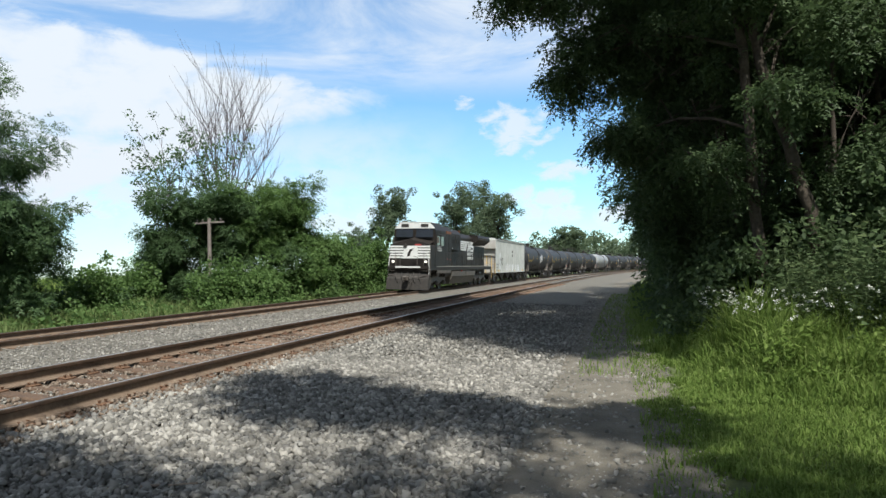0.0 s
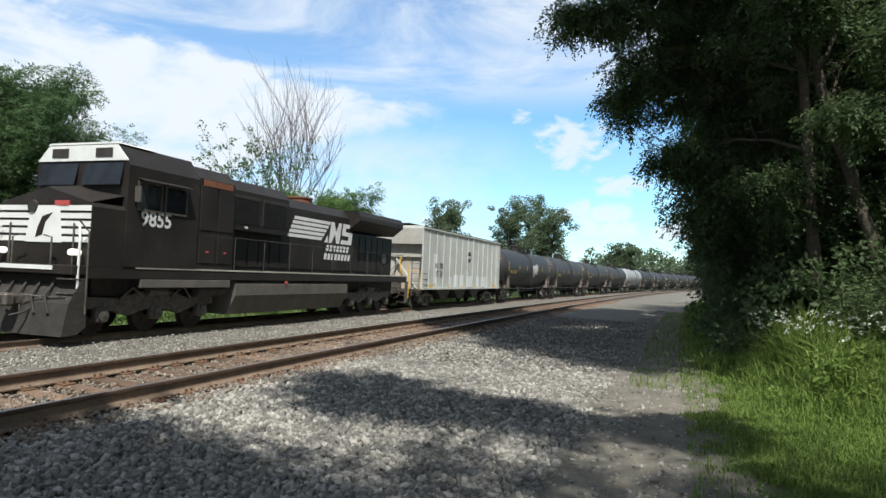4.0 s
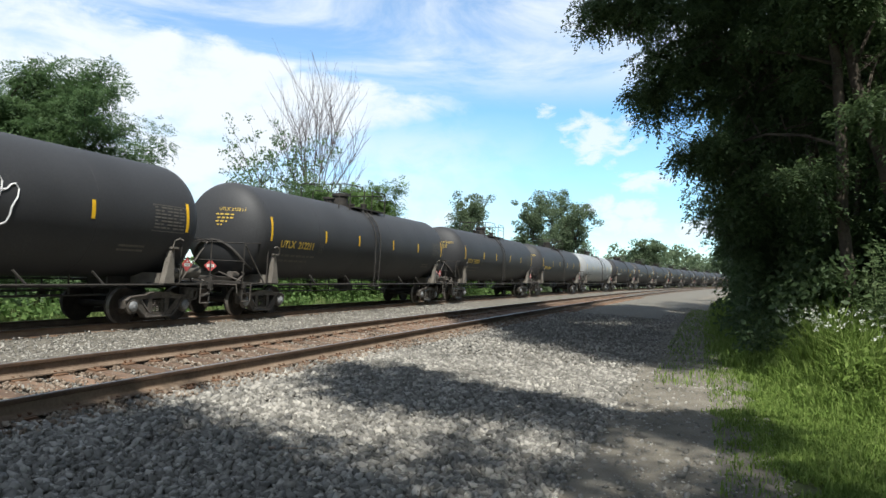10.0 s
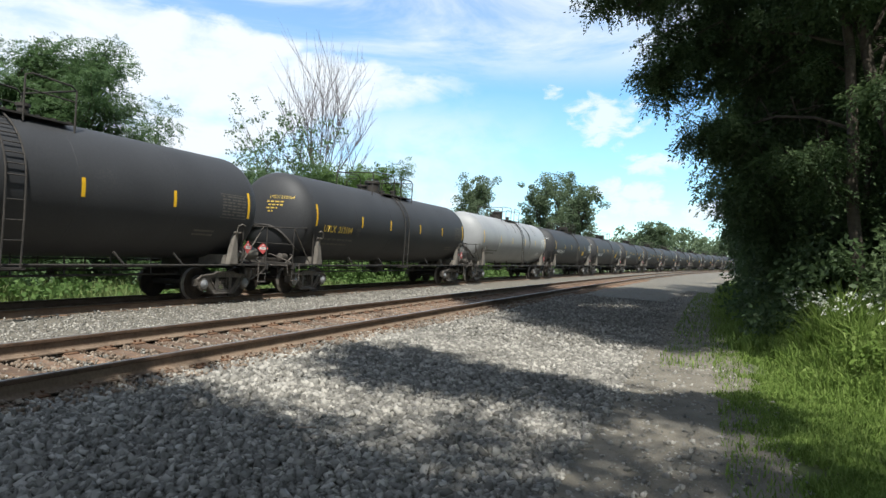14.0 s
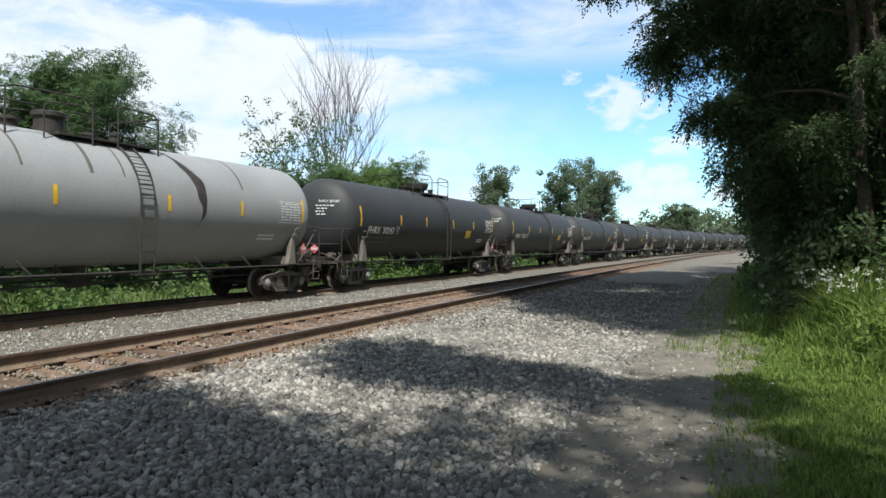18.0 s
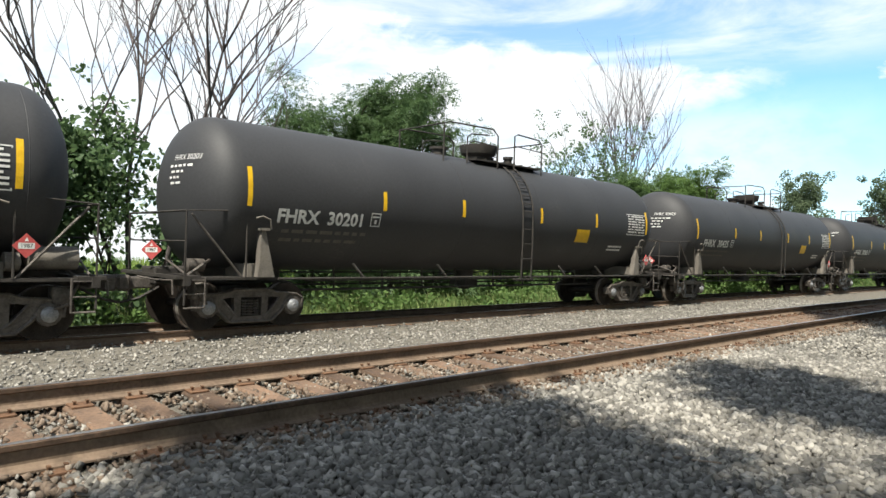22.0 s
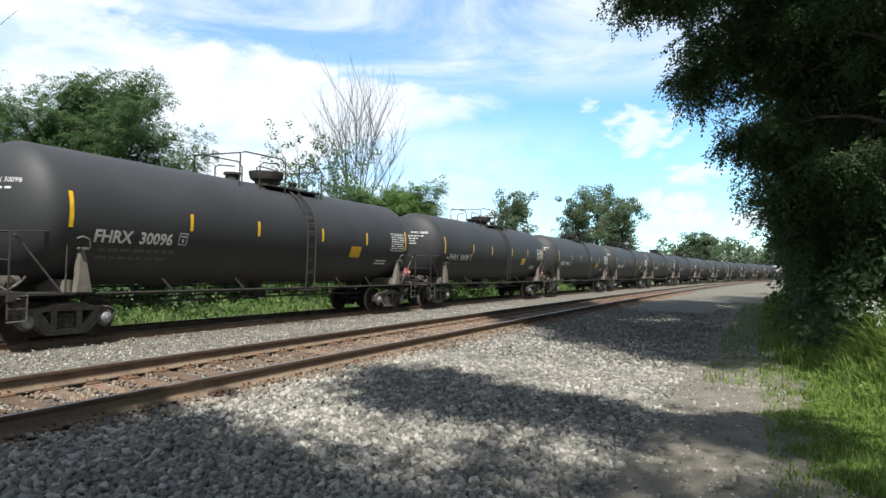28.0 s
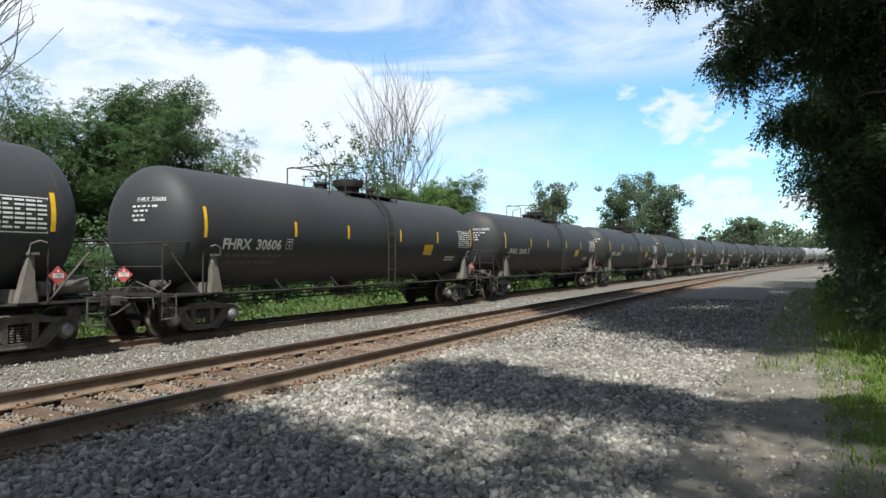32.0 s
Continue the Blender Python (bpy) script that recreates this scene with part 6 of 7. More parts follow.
def right_woods():
    edge = "tall dark locust tree with drooping boughs at the wood's edge"
    # the two bare trunks that stand at the wood's corner, and the boughs that hang over the path
    bare_trunk_tree("woodland_tree", edge, [(2.98, 15, -0.1), (2.94, 15, 2.2), (2.89, 15, 4.4), (2.78, 15, 6.6), (2.5, 15.1, 10.0), (2.2, 15.2, 13.5)], 0.13, 0.07,
                    [(0.42, 0.3, 16.2, 4.6), (0.55, -0.6, 16.4, 6.5), (0.66, -1.7, 16.2, 8.3), (0.5, 1.2, 16.5, 6.4), (0.7, 1.5, 14.0, 10.5), (0.3, 1.2, 16.6, 3.3)],
                    [(-1.55, 16.2, 8.15, 1.15, 0.9, 0.42, 20), (-0.45, 16.4, 6.25, 0.85, 1.1, 0.75, 24), (0.5, 16.4, 4.75, 0.75, 1.1, 0.65, 20), (1.1, 16.8, 3.35, 0.6, 1.2, 0.6, 15), (1.7, 17.6, 2.3, 0.75, 1.4, 0.75, 16),
                     (1.35, 16.9, 7.3, 1.35, 1.7, 1.7, 60), (1.65, 17.4, 4.9, 0.95, 1.5, 1.4, 34), (0.6, 16.6, 9.4, 1.9, 1.9, 1.1, 55), (0.2, 16.5, 7.6, 0.9, 1.2, 0.8, 18), (2.2, 14.8, 3.6, 0.7, 0.5, 0.8, 8), (2.2, 15.6, 6.0, 0.8, 0.6, 1.2, 14)], 101, 30, 0.34, 0.44)
    bare_trunk_tree("woodland_tree", "tall leaning tree with a pale sunlit trunk in the wood", [(4.45, 15, -0.1), (3.97, 15, 2.25), (3.59, 15, 4.03), (3.23, 15, 5.1), (3.03, 15, 6.2), (2.51, 15, 8.1), (1.9, 14.6, 11.0), (1.4, 14.2, 14.0)], 0.14, 0.07,
                    [(0.55, 4.4, 15.6, 8.2), (0.7, 1.0, 14.0, 12.0), (0.45, 3.9, 16.4, 6.6)],
                    [(3.2, 16.6, 9.0, 1.9, 1.4, 1.3, 46), (4.6, 16.3, 7.6, 1.3, 1.1, 0.9, 18), (5.2, 15.4, 4.1, 0.8, 0.9, 0.8, 8), (3.5, 14.2, 4.9, 0.7, 0.4, 0.35, 5), (2.7, 14.2, 7.6, 0.9, 0.4, 0.8, 14), (5.0, 14.4, 6.4, 1.0, 0.5, 0.9, 10), (3.9, 15.6, 3.2, 0.8, 0.4, 0.9, 10), (3.6, 15.7, 5.6, 0.9, 0.4, 1.0, 12)], 102, 22, 0.42, 0.5)
    # slim stems farther in
    for k, (x, y, lx, r) in enumerate(((5.0, 17.5, 0.15, 0.07), (5.5, 19.0, -0.3, 0.08), (6.4, 17.0, 0.35, 0.09), (7.0, 19.5, -0.5, 0.08), (7.9, 16.6, 0.1, 0.12), (8.6, 20.0, 0.3, 0.1), (4.3, 20.5, -0.2, 0.09), (6.0, 22.5, 0.2, 0.12), (9.4, 18.0, -0.2, 0.11), (7.6, 23.5, 0.1, 0.12), (10.6, 20.0, 0.3, 0.12))):
        rng = np.random.default_rng(500 + k)
        zs = 3.0 + rng.uniform(0, 4)
        bare_trunk_tree("woodland_tree", "slim dark tree deep in the wood", [(x, y, -0.1), (x + lx * 0.3, y, 3.0), (x + lx * 0.55 + 0.1, y, 6.0), (x + lx, y, 9.5), (x + lx * 1.3, y, 13.0)], r, r * 0.5,
                        [(0.35, x + 1.0, y + 0.3, 5.6), (0.55, x - 0.9, y + 0.5, 7.8), (0.7, x + 0.8, y - 0.3, 9.6)],
                        [(x + rng.uniform(-1, 1), y + 0.6, 9.6, 1.7, 1.2, 1.3, 17), (x + rng.uniform(-1, 1), y + 0.9, 6.8, 1.2, 0.9, 0.8, 9), (x + rng.uniform(-1.2, 1.2), y + 0.9, zs, 0.9, 0.8, 0.7, 6)], 510 + k, 16, 0.46, 0.55)
    # the wood runs on beside the line
    spots = [(4.2, 25.0, 14.0, 0.85, 0.18, (-0.06, 0), 103), (8.2, 27.0, 14.0, 0.75, 0.22, (0, 0), 105), (5.6, 30.0, 13.0, 0.8, 0.2, (-0.06, 0), 106), (5.4, 38.0, 12.0, 0.8, 0.2, (-0.06, 0), 107),
             (13.0, 13.5, 13.0, 0.6, 0.2, (0.1, 0), 108), (12.5, 22.0, 14.0, 0.8, 0.22, (0, 0), 109), (6.4, 48.0, 11.0, 0.8, 0.2, (-0.1, 0), 110), (8.6, 41.0, 13.0, 0.8, 0.2, (0, 0), 111), (8.2, 62.0, 10.0, 0.8, 0.2, (-0.1, 0), 112)]
    fill = {103: [(2.1, 23.5, 7.4, 1.7, 3.0, 2.8, 46), (2.8, 24.0, 4.2, 1.4, 3.6, 2.2, 36)], 106: [(2.6, 31.0, 7.5, 2.2, 4.0, 3.4, 60), (3.2, 31.0, 3.4, 1.6, 4.0, 2.0, 26)],
            107: [(3.2, 40.0, 6.6, 2.2, 5.0, 3.6, 56), (3.8, 41.0, 3.0, 1.6, 5.0, 2.0, 22)], 110: [(4.8, 53.0, 5.6, 2.4, 6.0, 3.6, 46)], 105: [(9.5, 27.5, 6.0, 3.6, 2.0, 4.5, 60)], 109: [(12, 24, 6, 4, 3, 5, 50)], 108: [(12.6, 14.0, 5.5, 2.0, 1.5, 3.0, 34)]}
    for x, y, h, sp, r, lean, seed in spots:
        leafy_tree("woodland_tree", x, y, h, sp, r, "leaf_dark", seed, "tall dark leafy tree at the edge of the wood", 8 if seed < 107 or seed == 108 else 6, 0.9, 0.62 if seed < 107 or seed == 108 else 0.85, 2, lean, 11, 0.16, 1.0, extra=fill.get(seed, ()), frond=True)
    for k, (x, y) in enumerate(((5.0, 24.0), (7.5, 22.5), (10.0, 21.5), (12.5, 20.0), (14.5, 17.5), (16.0, 14.0), (17.0, 10.0))):
        leafy_tree("woodland_tree", x, y, 14.0, 0.7, 0.2, "leaf_dark", 160 + k, "dark leafy tree deep in the wood", 5, 1.2, 1.1, 2, (0, 0), 9, 0.2, 0.9, extra=[(x, y, 4.5, 2.2, 1.4, 4.0, 46), (x, y, 10.0, 2.6, 1.6, 3.2, 40)], frond=True)
    # high crowns over the path, unseen well above the eye, added to cast shade on bank and path
    for x, y, h, lean, seed, lobes in ((7.4, 8.6, 15.5, (-0.33, 0.12), 121, [(-0.6, 18.2, 15.2, 2.6, 2.0, 0.6, 70), (3.6, 14.5, 14.8, 1.8, 3.4, 0.7, 60), (1.7, 11.5, 14.4, 2.0, 3.0, 0.8, 75), (-0.9, 14.6, 14.8, 2.2, 3.8, 0.8, 105), (3.3, 8.4, 14.2, 1.2, 1.8, 0.7, 26)]),
                                       (4.4, 21.0, 16.5, (-0.15, 0), 122, [(4.4, 23.0, 15.6, 2.0, 4.6, 0.7, 60), (2.4, 33.0, 15.5, 1.8, 3.0, 0.8, 40), (0.4, 21.5, 15.6, 2.6, 4.4, 0.8, 115), (-2.1, 20.5, 15.8, 1.4, 4.6, 0.6, 70), (1.4, 28.0, 16.4, 2.3, 4.0, 0.8, 75)])):
        leafy_tree("woodland_tree", x, y, h, 0.35, 0.22, "leaf_dark", seed, "tall dark tree, its high unseen crown added to shade the path", 11, 0.7, 0.75, 1, lean, 5, 0.8, 0.9, extra=lobes, frond=True)
    # unseen trees added beside and behind the stand; they overhang the path to shade stones, path and grass
    # leaf masses set up-sun of the ground patches they are to shade
    over = {123: [(-1.3, -1.5, 8.9, 2.2, 2.0, 0.8, 95), (-2.5, -0.6, 9.2, 0.8, 1.8, 0.6, 30), (-0.3, 3.4, 9.0, 1.7, 0.7, 0.5, 40), (-1.5, 4.3, 9.2, 0.6, 0.5, 0.4, 9), (2.6, 3.1, 9.2, 1.1, 0.7, 0.5, 17), (2.1, -1.0, 8.8, 1.6, 1.0, 0.6, 28)],
            124: [(5.9, 0.6, 9.0, 1.9, 1.5, 1.2, 40), (7.9, 3.0, 9.2, 1.8, 1.5, 0.8, 46), (9.6, 5.6, 9.4, 1.6, 1.4, 0.8, 30)]}
    for x, y, h, seed in ((4.4, -3.4, 11.0, 123), (8.5, -4.5, 12.5, 124), (15.5, 2.0, 12.0, 125)):
        leafy_tree("woodland_tree", x, y, h, 0.7, 0.18, "leaf_dark", seed, "unseen dark leafy tree added to shade the path and grass", 11, 0.6, 0.62, 2, (-0.08, 0), 7, 0.6, 0.9, extra=over.get(seed, ()), frond=True)
    # undergrowth along the wood's foot
    for k, (x, y, h) in enumerate(((2.5, 18.5, 2.2), (2.6, 22.0, 2.6), (2.9, 26.5, 3.0), (3.4, 32.0, 3.2), (3.9, 39.0, 3.4), (4.6, 47.0, 3.6), (3.2, 16.6, 2.2), (4.2, 16.4, 2.2), (2.7, 15.6, 1.7), (4.0, 15.2, 1.9), (5.2, 14.8, 2.0), (6.6, 14.2, 2.2), (5.3, 16.6, 2.6), (6.6, 16.0, 2.4), (8.0, 15.4, 2.6), (9.6, 15.5, 3.4),
                                   (11.5, 14.0, 3.6), (13.0, 19.0, 6.0), (7.5, 25.0, 5.0), (6.0, 34.0, 5.0), (10.0, 24.0, 5.0))):
        leafy_tree("undergrowth", x, y, h, 0.75, 0.04, "leaf_dark", 140 + k, "dense shaded undergrowth at the foot of the wood", 70 if y < 24 else 40, 0.5, 0.14 if y < 24 else 0.26, 2, (0, 0), 7, 0.06, 0.2, low=0.8, slim=0.28)


right_woods()


def tall_stalks(name, label, n, where, height, seed, material="weed"):
    """Leafy stalks that nod at the top: a thin stem and a spiral of narrow drooping leaves each."""
    rng = np.random.default_rng(seed)
    xy = where(rng, n)
    n = len(xy)
    base = np.stack([xy[:, 0], xy[:, 1], np.array([ground_z(a, b) for a, b in xy]) - 0.03], 1)
    h = height(rng, xy)[:, None]
    a = rng.uniform(0, 6.283, n)
    lean = np.stack([np.cos(a), np.sin(a), np.zeros(n)], 1) * rng.uniform(0.05, 0.4, (n, 1))
    up = np.array([0, 0, 1.0])

    def along(f):
        return base + h * (up * f + lean * f * f - up * 0.10 * f ** 4)
    tris = []
    side = np.stack([-np.sin(a), np.cos(a), np.zeros(n)], 1) * 0.006
    for f0, f1 in ((0, 0.5), (0.5, 1.0)):
        tris += [np.stack([along(f0) - side, along(f0) + side, along(f1)], 1)]
    leaves = 26
    for k in range(leaves):
        f = 0.22 + 0.78 * (k + 0.5) / leaves
        b = a + 2.4 * k + rng.normal(0, 0.3, n)
        d = np.stack([np.cos(b), np.sin(b), np.full(n, 0.55 - 0.75 * (1 - f))], 1)
        ln = h * 0.085 * (1.35 - 0.75 * f) * rng.uniform(0.7, 1.3, (n, 1))
        w = (np.stack([-np.sin(b), np.cos(b), np.zeros(n)], 1) * 0.5 + rng.normal(size=(n, 3)) * 0.6) * ln * 0.17
        p = along(f)
        tris.append(np.stack([p + d * ln * 0.3 - w, p + d * ln * 0.3 + w, p + d * ln - up * ln * 0.25], 1))
    v = np.concatenate(tris, 1).reshape(-1, 3)
    return tagged(new(name, quick_mesh(name, v, np.arange(len(v)).reshape(-1, 3), material)), label, "weeds", "", "stuff")


def weed_patch(spots):
    """Scatter round several middles (x, y, radius along x, radius along y)."""
    def where(rng, n):
        k = rng.integers(0, len(spots), n)
        c = np.array(spots)[k]
        d = rng.normal(size=(n, 2)) * 0.5
        return c[:, :2] + d * c[:, 2:]
    return where


tall_stalks("tall_weeds", "tall pale green feathery weeds leaning over the grass", 5200, weed_patch([(3.9, 13.6, 0.7, 0.6), (4.5, 13.0, 0.8, 0.7), (5.2, 12.3, 0.9, 0.8), (6.6, 11.9, 1.0, 0.8), (7.8, 11.2, 1.1, 0.8), (9.2, 10.6, 1.2, 0.9), (5.0, 12.0, 0.5, 0.5)]),
            lambda rng, xy: (1.0 + 0.75 * (0.5 + 0.5 * np.sin(xy[:, 0] * 2.6 + 2.0 * np.sin(xy[:, 1] * 2.1))) + 0.9 * rng.random(len(xy)) ** 5) * rng.uniform(0.6, 1.15, len(xy)), 221, "stalk")
tall_stalks("tall_weeds", "tall green weeds at the wood's foot", 1500, weed_patch([(3.9, 14.4, 1.0, 0.6), (2.6, 15.6, 0.7, 0.8), (2.2, 18.0, 0.5, 1.6), (2.4, 22.0, 0.5, 2.0)]),
            lambda rng, xy: rng.uniform(0.5, 1.5, len(xy)), 222, "stalk")


def blades(name, label, category, n, where, height, width, material, seed, lean=0.35, kind="stuff"):
    """Grass: each blade a bent, tapering strip of two quads."""
    rng = np.random.default_rng(seed)
    xy = where(rng, n)
    n = len(xy)
    z = np.array([ground_z(x, y) for x, y in xy]) - 0.02
    h = height(rng, xy)[:, None]
    a = rng.uniform(0, 6.283, n)
    d = np.stack([np.cos(a), np.sin(a), np.zeros(n)], 1)
    s = np.stack([-np.sin(a), np.cos(a), np.zeros(n)], 1) * width * rng.uniform(0.6, 1.3, (n, 1))
    p = np.stack([xy[:, 0], xy[:, 1], z], 1)
    up = np.array([0, 0, 1.0])
    b = rng.uniform(0.1, 1.0, (n, 1)) * lean
    m = p + up * h * 0.62 + d * h * b * 0.30
    e = p + up * h * (1 - 0.3 * b) + d * h * b
    v = np.stack([p - s, p + s, m + s * 0.8, m - s * 0.8, e + s * 0.12, e - s * 0.12], 1).reshape(-1, 3)
    k = np.arange(n)[:, None] * 6
    q = np.concatenate([k + np.array([[0, 1, 2, 3]]), k + np.array([[3, 2, 4, 5]])])
    return tagged(new(name, quick_mesh(name, v, q, material)), label, category, "", kind)


def strip(x0, x1, y0, y1, power=1.0):
    def where(rng, n):
        y = y0 + (y1 - y0) * rng.random(n) ** power
        x = rng.uniform(x0, x1, n) + np.where(y > 0, KURVE * y * y / 2, 0)
        return np.stack([x, y], 1)
    return where


def ragged(x0, x1, y0, y1, power=1.0):
    """Like strip, with an edge that wanders in tufts."""
    def where(rng, n):
        y = y0 + (y1 - y0) * rng.random(n) ** power
        e = x0 + 0.22 * np.sin(y * 1.3) + 0.16 * np.sin(y * 3.1 + 2) + 0.12 * np.sin(y * 7.3 + 1) + rng.exponential(0.10, n)
        x = e + (x1 - e) * rng.random(n) ** 1.25
        return np.stack([x + np.where(y > 0, KURVE * y * y / 2, 0), y], 1)
    return where


def tufted(x0, x1, y0, y1, count):
    """Scatter in small round tufts."""
    def where(rng, n):
        c = np.stack([rng.uniform(x0, x1, count), rng.uniform(y0, y1, count)], 1)[rng.integers(0, count, n)]
        return c + rng.normal(size=(n, 2)) * 0.12
    return where


def edge_height(base, extra):
    def h(rng, xy):
        u = xy[:, 0] - KURVE * xy[:, 1] ** 2 / 2
        lift = np.clip((u - 1.1) / 1.3, 0, 1) * np.clip((xy[:, 1] - 8.8) / 4, 0, 1)
        wave = 0.8 + 0.35 * np.sin(xy[:, 0] * 2.9 + 1.7 * np.sin(xy[:, 1] * 1.3)) * np.sin(xy[:, 1] * 2.3)
        return (base + extra * lift * wave) * rng.uniform(0.4, 1.35, len(xy))
    return h


blades("short_grass", "mown bright green grass beside the path", "grass", 38000, ragged(0.7, 9.0, 2.0, 16.0), edge_height(0.09, 0.1), 0.006, "grass", 201, 0.9)
blades("short_grass", "trodden green grass along the path", "grass", 62000, ragged(0.55, 4.8, 3.0, 11.0), edge_height(0.075, 0.08), 0.007, "grass", 211, 1.0)
blades("short_grass", "mown green grass under the trees", "grass", 12000, strip(0.55, 8.0, -10.0, 3.2), edge_height(0.08, 0.0), 0.008, "grass", 212, 0.9)
blades("tall_grass", "tall bright green grass with arching blades", "grass", 26000, ragged(0.95, 4.6, 9.0, 26.0, 1.5), edge_height(0.10, 0.95), 0.011, "grass", 202, 1.0)
blades("tall_grass", "clumps of tall bright grass", "grass", 9000, tufted(1.3, 4.4, 9.8, 17.0, 130), edge_height(0.16, 1.05), 0.014, "grass", 213, 1.1)
blades("verge_grass", "long grass along the edge of the path", "grass", 14000, ragged(0.6, 2.6, 14.0, 60.0, 1.3), edge_height(0.25, 0.3), 0.016, "grass", 203, 0.7)
blades("path_weeds", "sparse grass tufts along the path", "grass", 3800, strip(-0.6, 0.75, 11.0, 42.0), edge_height(0.12, 0.0), 0.01, "grass", 204, 0.8)
blades("weed_bank", "unmown bank of weeds and grass beside the far track", "weeds", 50000, strip(-24.0, -16.7, -20.0, 75.0), lambda rng, xy: rng.uniform(0.2, 0.9, len(xy)) * (0.75 + 0.35 * np.sin(xy[:, 1] * 0.9 + 1.5 * np.sin(xy[:, 0] * 1.1))), 0.015, "weed", 205, 0.6)
blades("field_crop", "pale green field of tall crop", "crop", 34000, strip(-70.0, -25.0, -50.0, 120.0), lambda rng, xy: rng.uniform(1.2, 1.9, len(xy)), 0.05, "corn", 206, 0.5)


def weed_clumps():
    rng = np.random.default_rng(9)
    cen = np.stack([rng.uniform(-22.5, -17.6, 300), rng.uniform(-18, 70, 300), np.zeros(300)], 1)
    cen[:, 0] += np.where(cen[:, 1] > 0, KURVE * cen[:, 1] ** 2 / 2, 0)
    for k in range(len(cen)):
        cen[k, 2] = ground_z(cen[k, 0], cen[k, 1]) + rng.uniform(0.15, 0.7)
    v, q = leaf_cloud(rng, cen, rng.uniform(0.3, 0.7, len(cen)), 42, 0.17)
    tagged(new("weed_clumps", quick_mesh("weed_clumps", v, q, "leaf_bright")), "broad-leaved weeds along the far track", "weeds", "", "stuff")
    # broad weeds among the tall grass at the wood's foot
    m = 170
    y = rng.uniform(10.0, 19.0, m)
    x = 1.5 + (y - 10) * 0.02 + rng.random(m) * 3.4 * np.clip((20 - y) / 9, 0.4, 1)
    cen = np.stack([x, y, np.array([ground_z(a, b) for a, b in zip(x, y)]) + rng.uniform(0.1, 0.7, m) * np.clip((x - 1.1) / 1.2, 0.2, 1)], 1)
    v, q = leaf_cloud(rng, cen, rng.uniform(0.18, 0.35, m), 46, 0.10, 0.1, 0.2)
    tagged(new("weed_clumps", quick_mesh("weed_clumps", v, q, "grass")), "leafy weeds among the tall grass", "weeds", "", "stuff")
    # white flower heads over the tall grass
    n = 150
    y = rng.uniform(10.5, 15.5, n)
    x = rng.uniform(1.7, 4.2, n)
    p = np.stack([x, y, np.array([ground_z(a, b) for a, b in zip(x, y)]) + rng.uniform(0.85, 1.25, n)], 1)
    v, q = leaf_cloud(rng, p, np.full(n, 0.035), 10, 0.026, -0.4)
    tagged(new("wildflowers", quick_mesh("wildflowers", v, q, "flower")), "small white wildflower heads above the grass", "flowers", "", "stuff")


weed_clumps()
blades("path_edge_grass", "ragged grass creeping over the path edge", "grass", 5000, strip(0.25, 0.8, 3.0, 30.0), edge_height(0.1, 0.0), 0.007, "grass", 207, 0.9)


# ---- ties, plates and spikes ----
def ties():
    tie = Geo().box(-1.3, -0.115, -0.16, 1.3, 0.115, 0.0, 0.02).mesh("tie", "tie")
    plate = Geo().box(-0.17, -0.09, 0.0, 0.17, 0.09, 0.018, 0.004).mesh("tie_plate", "plate")
    sp = Geo()
    for a, b in ((0.095, 0.05), (-0.095, -0.05), (0.095, -0.05)):
        sp.box(a - 0.011, b - 0.009, 0.0, a + 0.011, b + 0.009, 0.026).box(a - 0.017, b - 0.012, 0.024, a + 0.017, b + 0.012, 0.034)
    spike = sp.mesh("spikes", "plate")
    rng = random.Random(4)
    for track, x0, rz, cant, ya, yb in ((near_track, NEAR_X, NEAR_Z, NEAR_CANT, -8.0, 62.0), (far_track, FAR_X, RAIL_Z, CANT, -14.0, 50.0)):
        tilt = math.degrees(math.atan2(cant, 1.505))
        n = int((yb - ya) / 0.52)
        for k in range(n):
            y = ya + 0.52 * k + rng.uniform(-0.03, 0.03)
            m = pose(x0 + bend(y) + rng.uniform(-0.06, 0.06), y, rz - 0.19 + cant / 2 + rng.uniform(-0.012, 0.004), 0, tilt, rng.uniform(-1.2, 1.2) - math.degrees(bend_slope(y)))
            t = part("tie", tie, None, track, at=m)
            if y < 34:
                for s in (0.7525, -0.7525):
                    p = part("tie_plate", plate, None, t, at=pose(s, 0, 0.001))
                    if track is near_track and y < 22:
                        p2 = part("spikes", spike, None, t, at=pose(s, 0, 0.018))


ties()


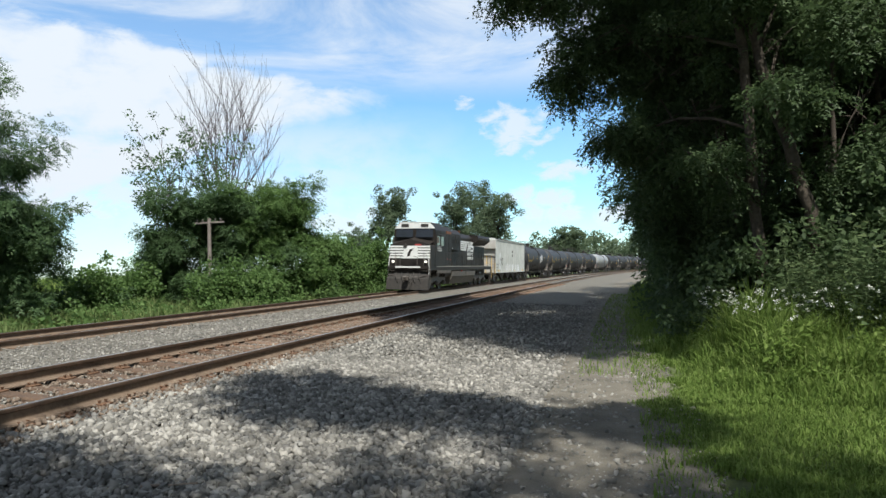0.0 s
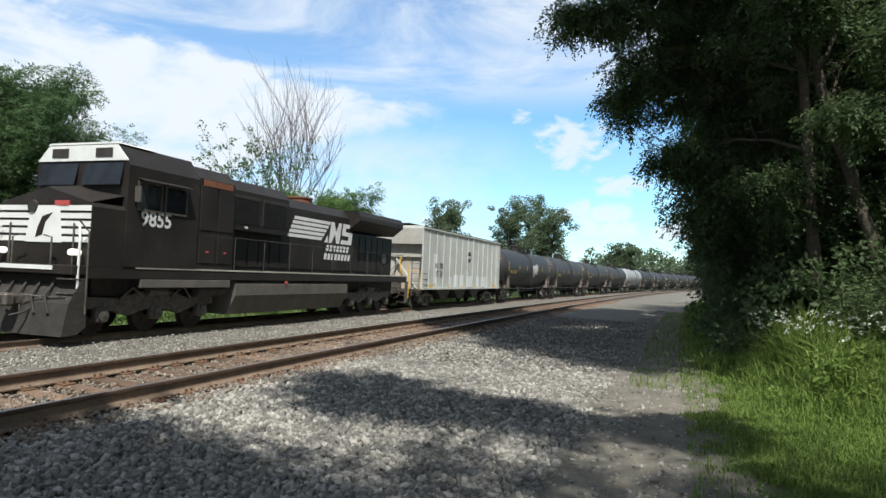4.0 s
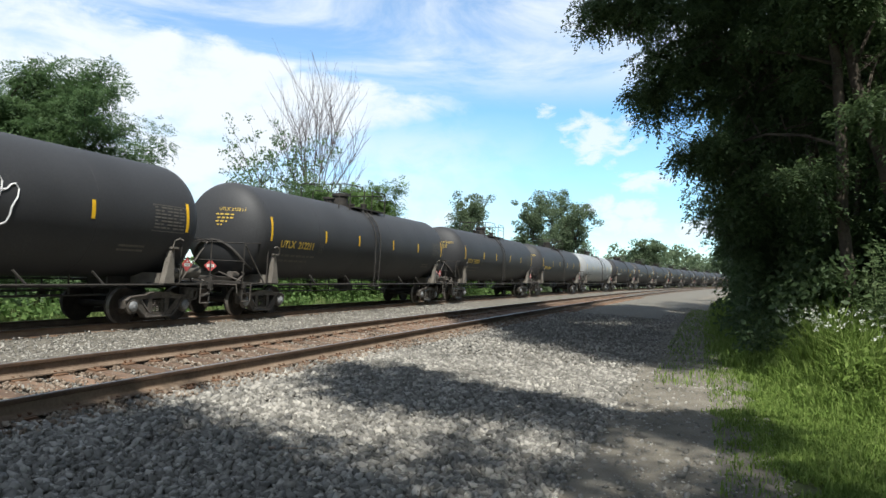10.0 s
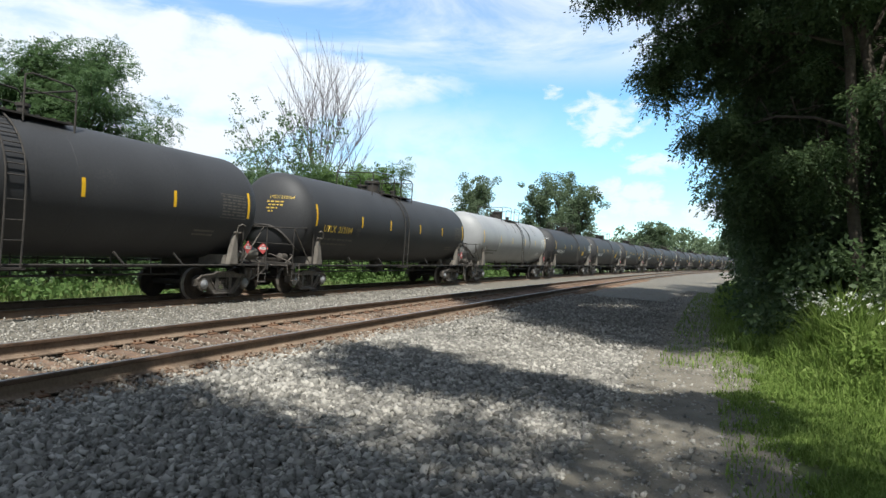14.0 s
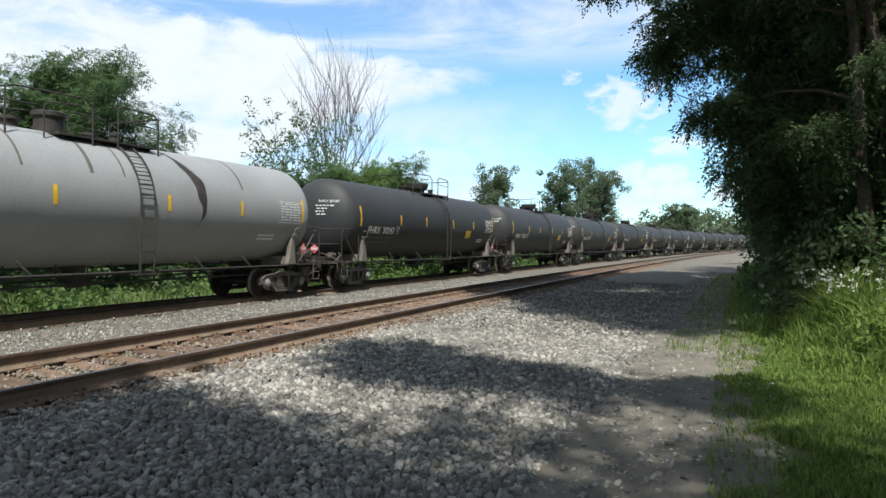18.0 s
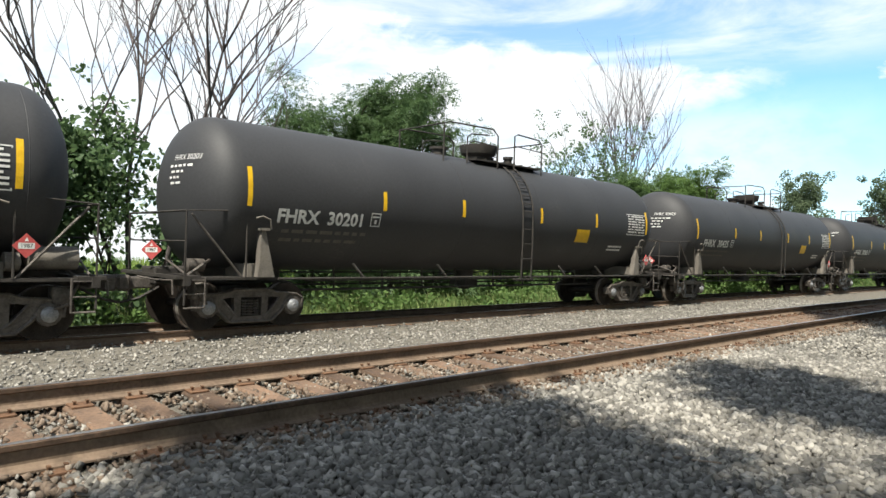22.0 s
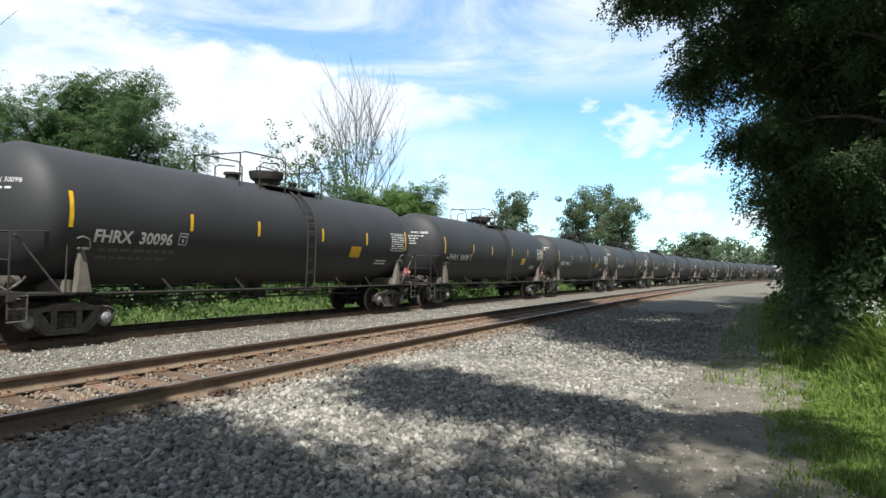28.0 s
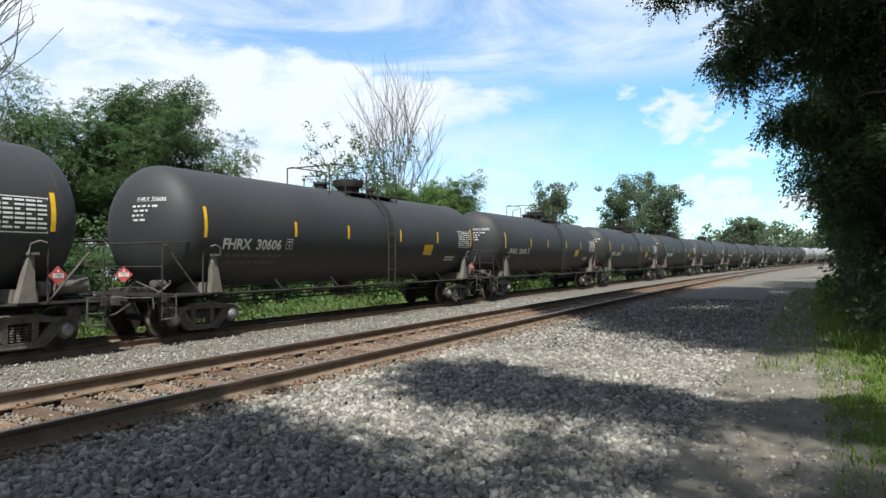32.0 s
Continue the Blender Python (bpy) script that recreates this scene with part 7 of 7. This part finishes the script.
# ---- loose stones ----
def stones(name, label, n, where, size, seed, sink=0.35, material="stones", lift=0.0):
    """Crushed stone: faceted lumps of 8 corners, half sunk in the bed."""
    rng = np.random.default_rng(seed)
    xy = where(rng, n)
    n = len(xy)
    base = np.array([(-1, -1, -1), (1, -1, -1), (1, 1, -1), (-1, 1, -1), (-0.7, -0.7, 1), (0.7, -0.7, 1), (0.7, 0.7, 1), (-0.7, 0.7, 1)], float)
    v = base[None] * rng.uniform(0.45, 1.1, (n, 8, 3))
    v *= (size * rng.uniform(0.5, 1.35, (n, 1)) * rng.uniform(0.75, 1.2, (n, 3)) * np.array([[1.15, 0.8, 0.6]]))[:, None, :] * 0.5
    u = rng.normal(size=(n, 4)) * np.array([1.0, 0.55, 0.55, 1.0])
    w, x1, y1, z1 = (u / np.linalg.norm(u, axis=1, keepdims=True)).T
    turn = np.stack([np.stack([1 - 2 * (y1 * y1 + z1 * z1), 2 * (x1 * y1 - z1 * w), 2 * (x1 * z1 + y1 * w)], -1),
                     np.stack([2 * (x1 * y1 + z1 * w), 1 - 2 * (x1 * x1 + z1 * z1), 2 * (y1 * z1 - x1 * w)], -1),
                     np.stack([2 * (x1 * z1 - y1 * w), 2 * (y1 * z1 + x1 * w), 1 - 2 * (x1 * x1 + y1 * y1)], -1)], 1)
    v = np.einsum("nij,nkj->nki", turn, v)
    z = np.array([ground_z(x, y) for x, y in xy]) + lift + size * (0.55 - sink) * rng.uniform(-0.8, 1.8, n)
    v += np.stack([xy[:, 0], xy[:, 1], z], 1)[:, None, :]
    f = np.array([(4, 5, 6, 7), (3, 2, 1, 0), (0, 1, 5, 4), (1, 2, 6, 5), (2, 3, 7, 6), (3, 0, 4, 7)])
    q = (np.arange(n)[:, None, None] * 8 + f[None]).reshape(-1, 4)
    return tagged(new(name, quick_mesh(name, v.reshape(-1, 3), q, material)), label, "ballast", "", "stuff")


stones("ballast_stones", "grey crushed stones sloping down from the track", 42000, strip(-5.6, -0.9, 1.4, 12.0, 1.25), 0.078, 301)
stones("ballast_stones", "grey crushed stones beside the track", 15000, strip(-5.6, -0.9, 11.0, 30.0, 1.3), 0.075, 302)
stones("ballast_stones", "rust stained stones between the ties", 19000, strip(-7.9, -5.3, -4.0, 24.0), 0.055, 303, 0.3, "rust_stones", 0.028)
stones("ballast_stones", "grey stones fallen between the ties", 5000, strip(-7.4, -5.4, -4.0, 20.0), 0.05, 312, 0.3, "stones", 0.022)
stones("ballast_stones", "pale crushed stones between the two tracks", 21000, strip(-12.7, -7.9, -6.0, 34.0), 0.055, 304)
stones("ballast_stones", "crushed stones under the far track", 8000, strip(-16.6, -12.6, -8.0, 40.0), 0.06, 305, 0.2)
stones("ballast_stones", "grey crushed stones where the bank runs on", 10000, strip(-5.6, -0.9, -12.0, 2.2), 0.085, 311)
stones("path_stones", "small loose stones on the path", 13000, strip(-1.1, 0.85, 2.0, 18.0, 1.2), 0.024, 306)


def fading(x0, x1, y0, y1):
    """More at x0, fewer towards x1, with a wandering edge."""
    def where(rng, n):
        y = y0 + (y1 - y0) * rng.random(n) ** 1.4
        x = x0 + (x1 - x0) * rng.random(n) ** 2.2 + 0.25 * np.sin(y * 0.9) + 0.15 * np.sin(y * 2.3 + 1)
        return np.stack([x + np.where(y > 0, KURVE * y * y / 2, 0), y], 1)
    return where


stones("scattered_stones", "crushed stones spilled over the path edge", 7500, fading(-1.35, 0.55, 2.0, 45.0), 0.055, 307)


def dry_stick():
    t = Geo().tube([(-3.42, 4.78, 0.17), (-3.3, 4.86, 0.16), (-3.2, 4.84, 0.17), (-3.05, 4.95, 0.16)], 0.012, 6, 0.006)
    tagged(new("stick", t.mesh("stick", "stick", 60)), "thin dry stick lying on the stones", "stick")


dry_stick()

motions()
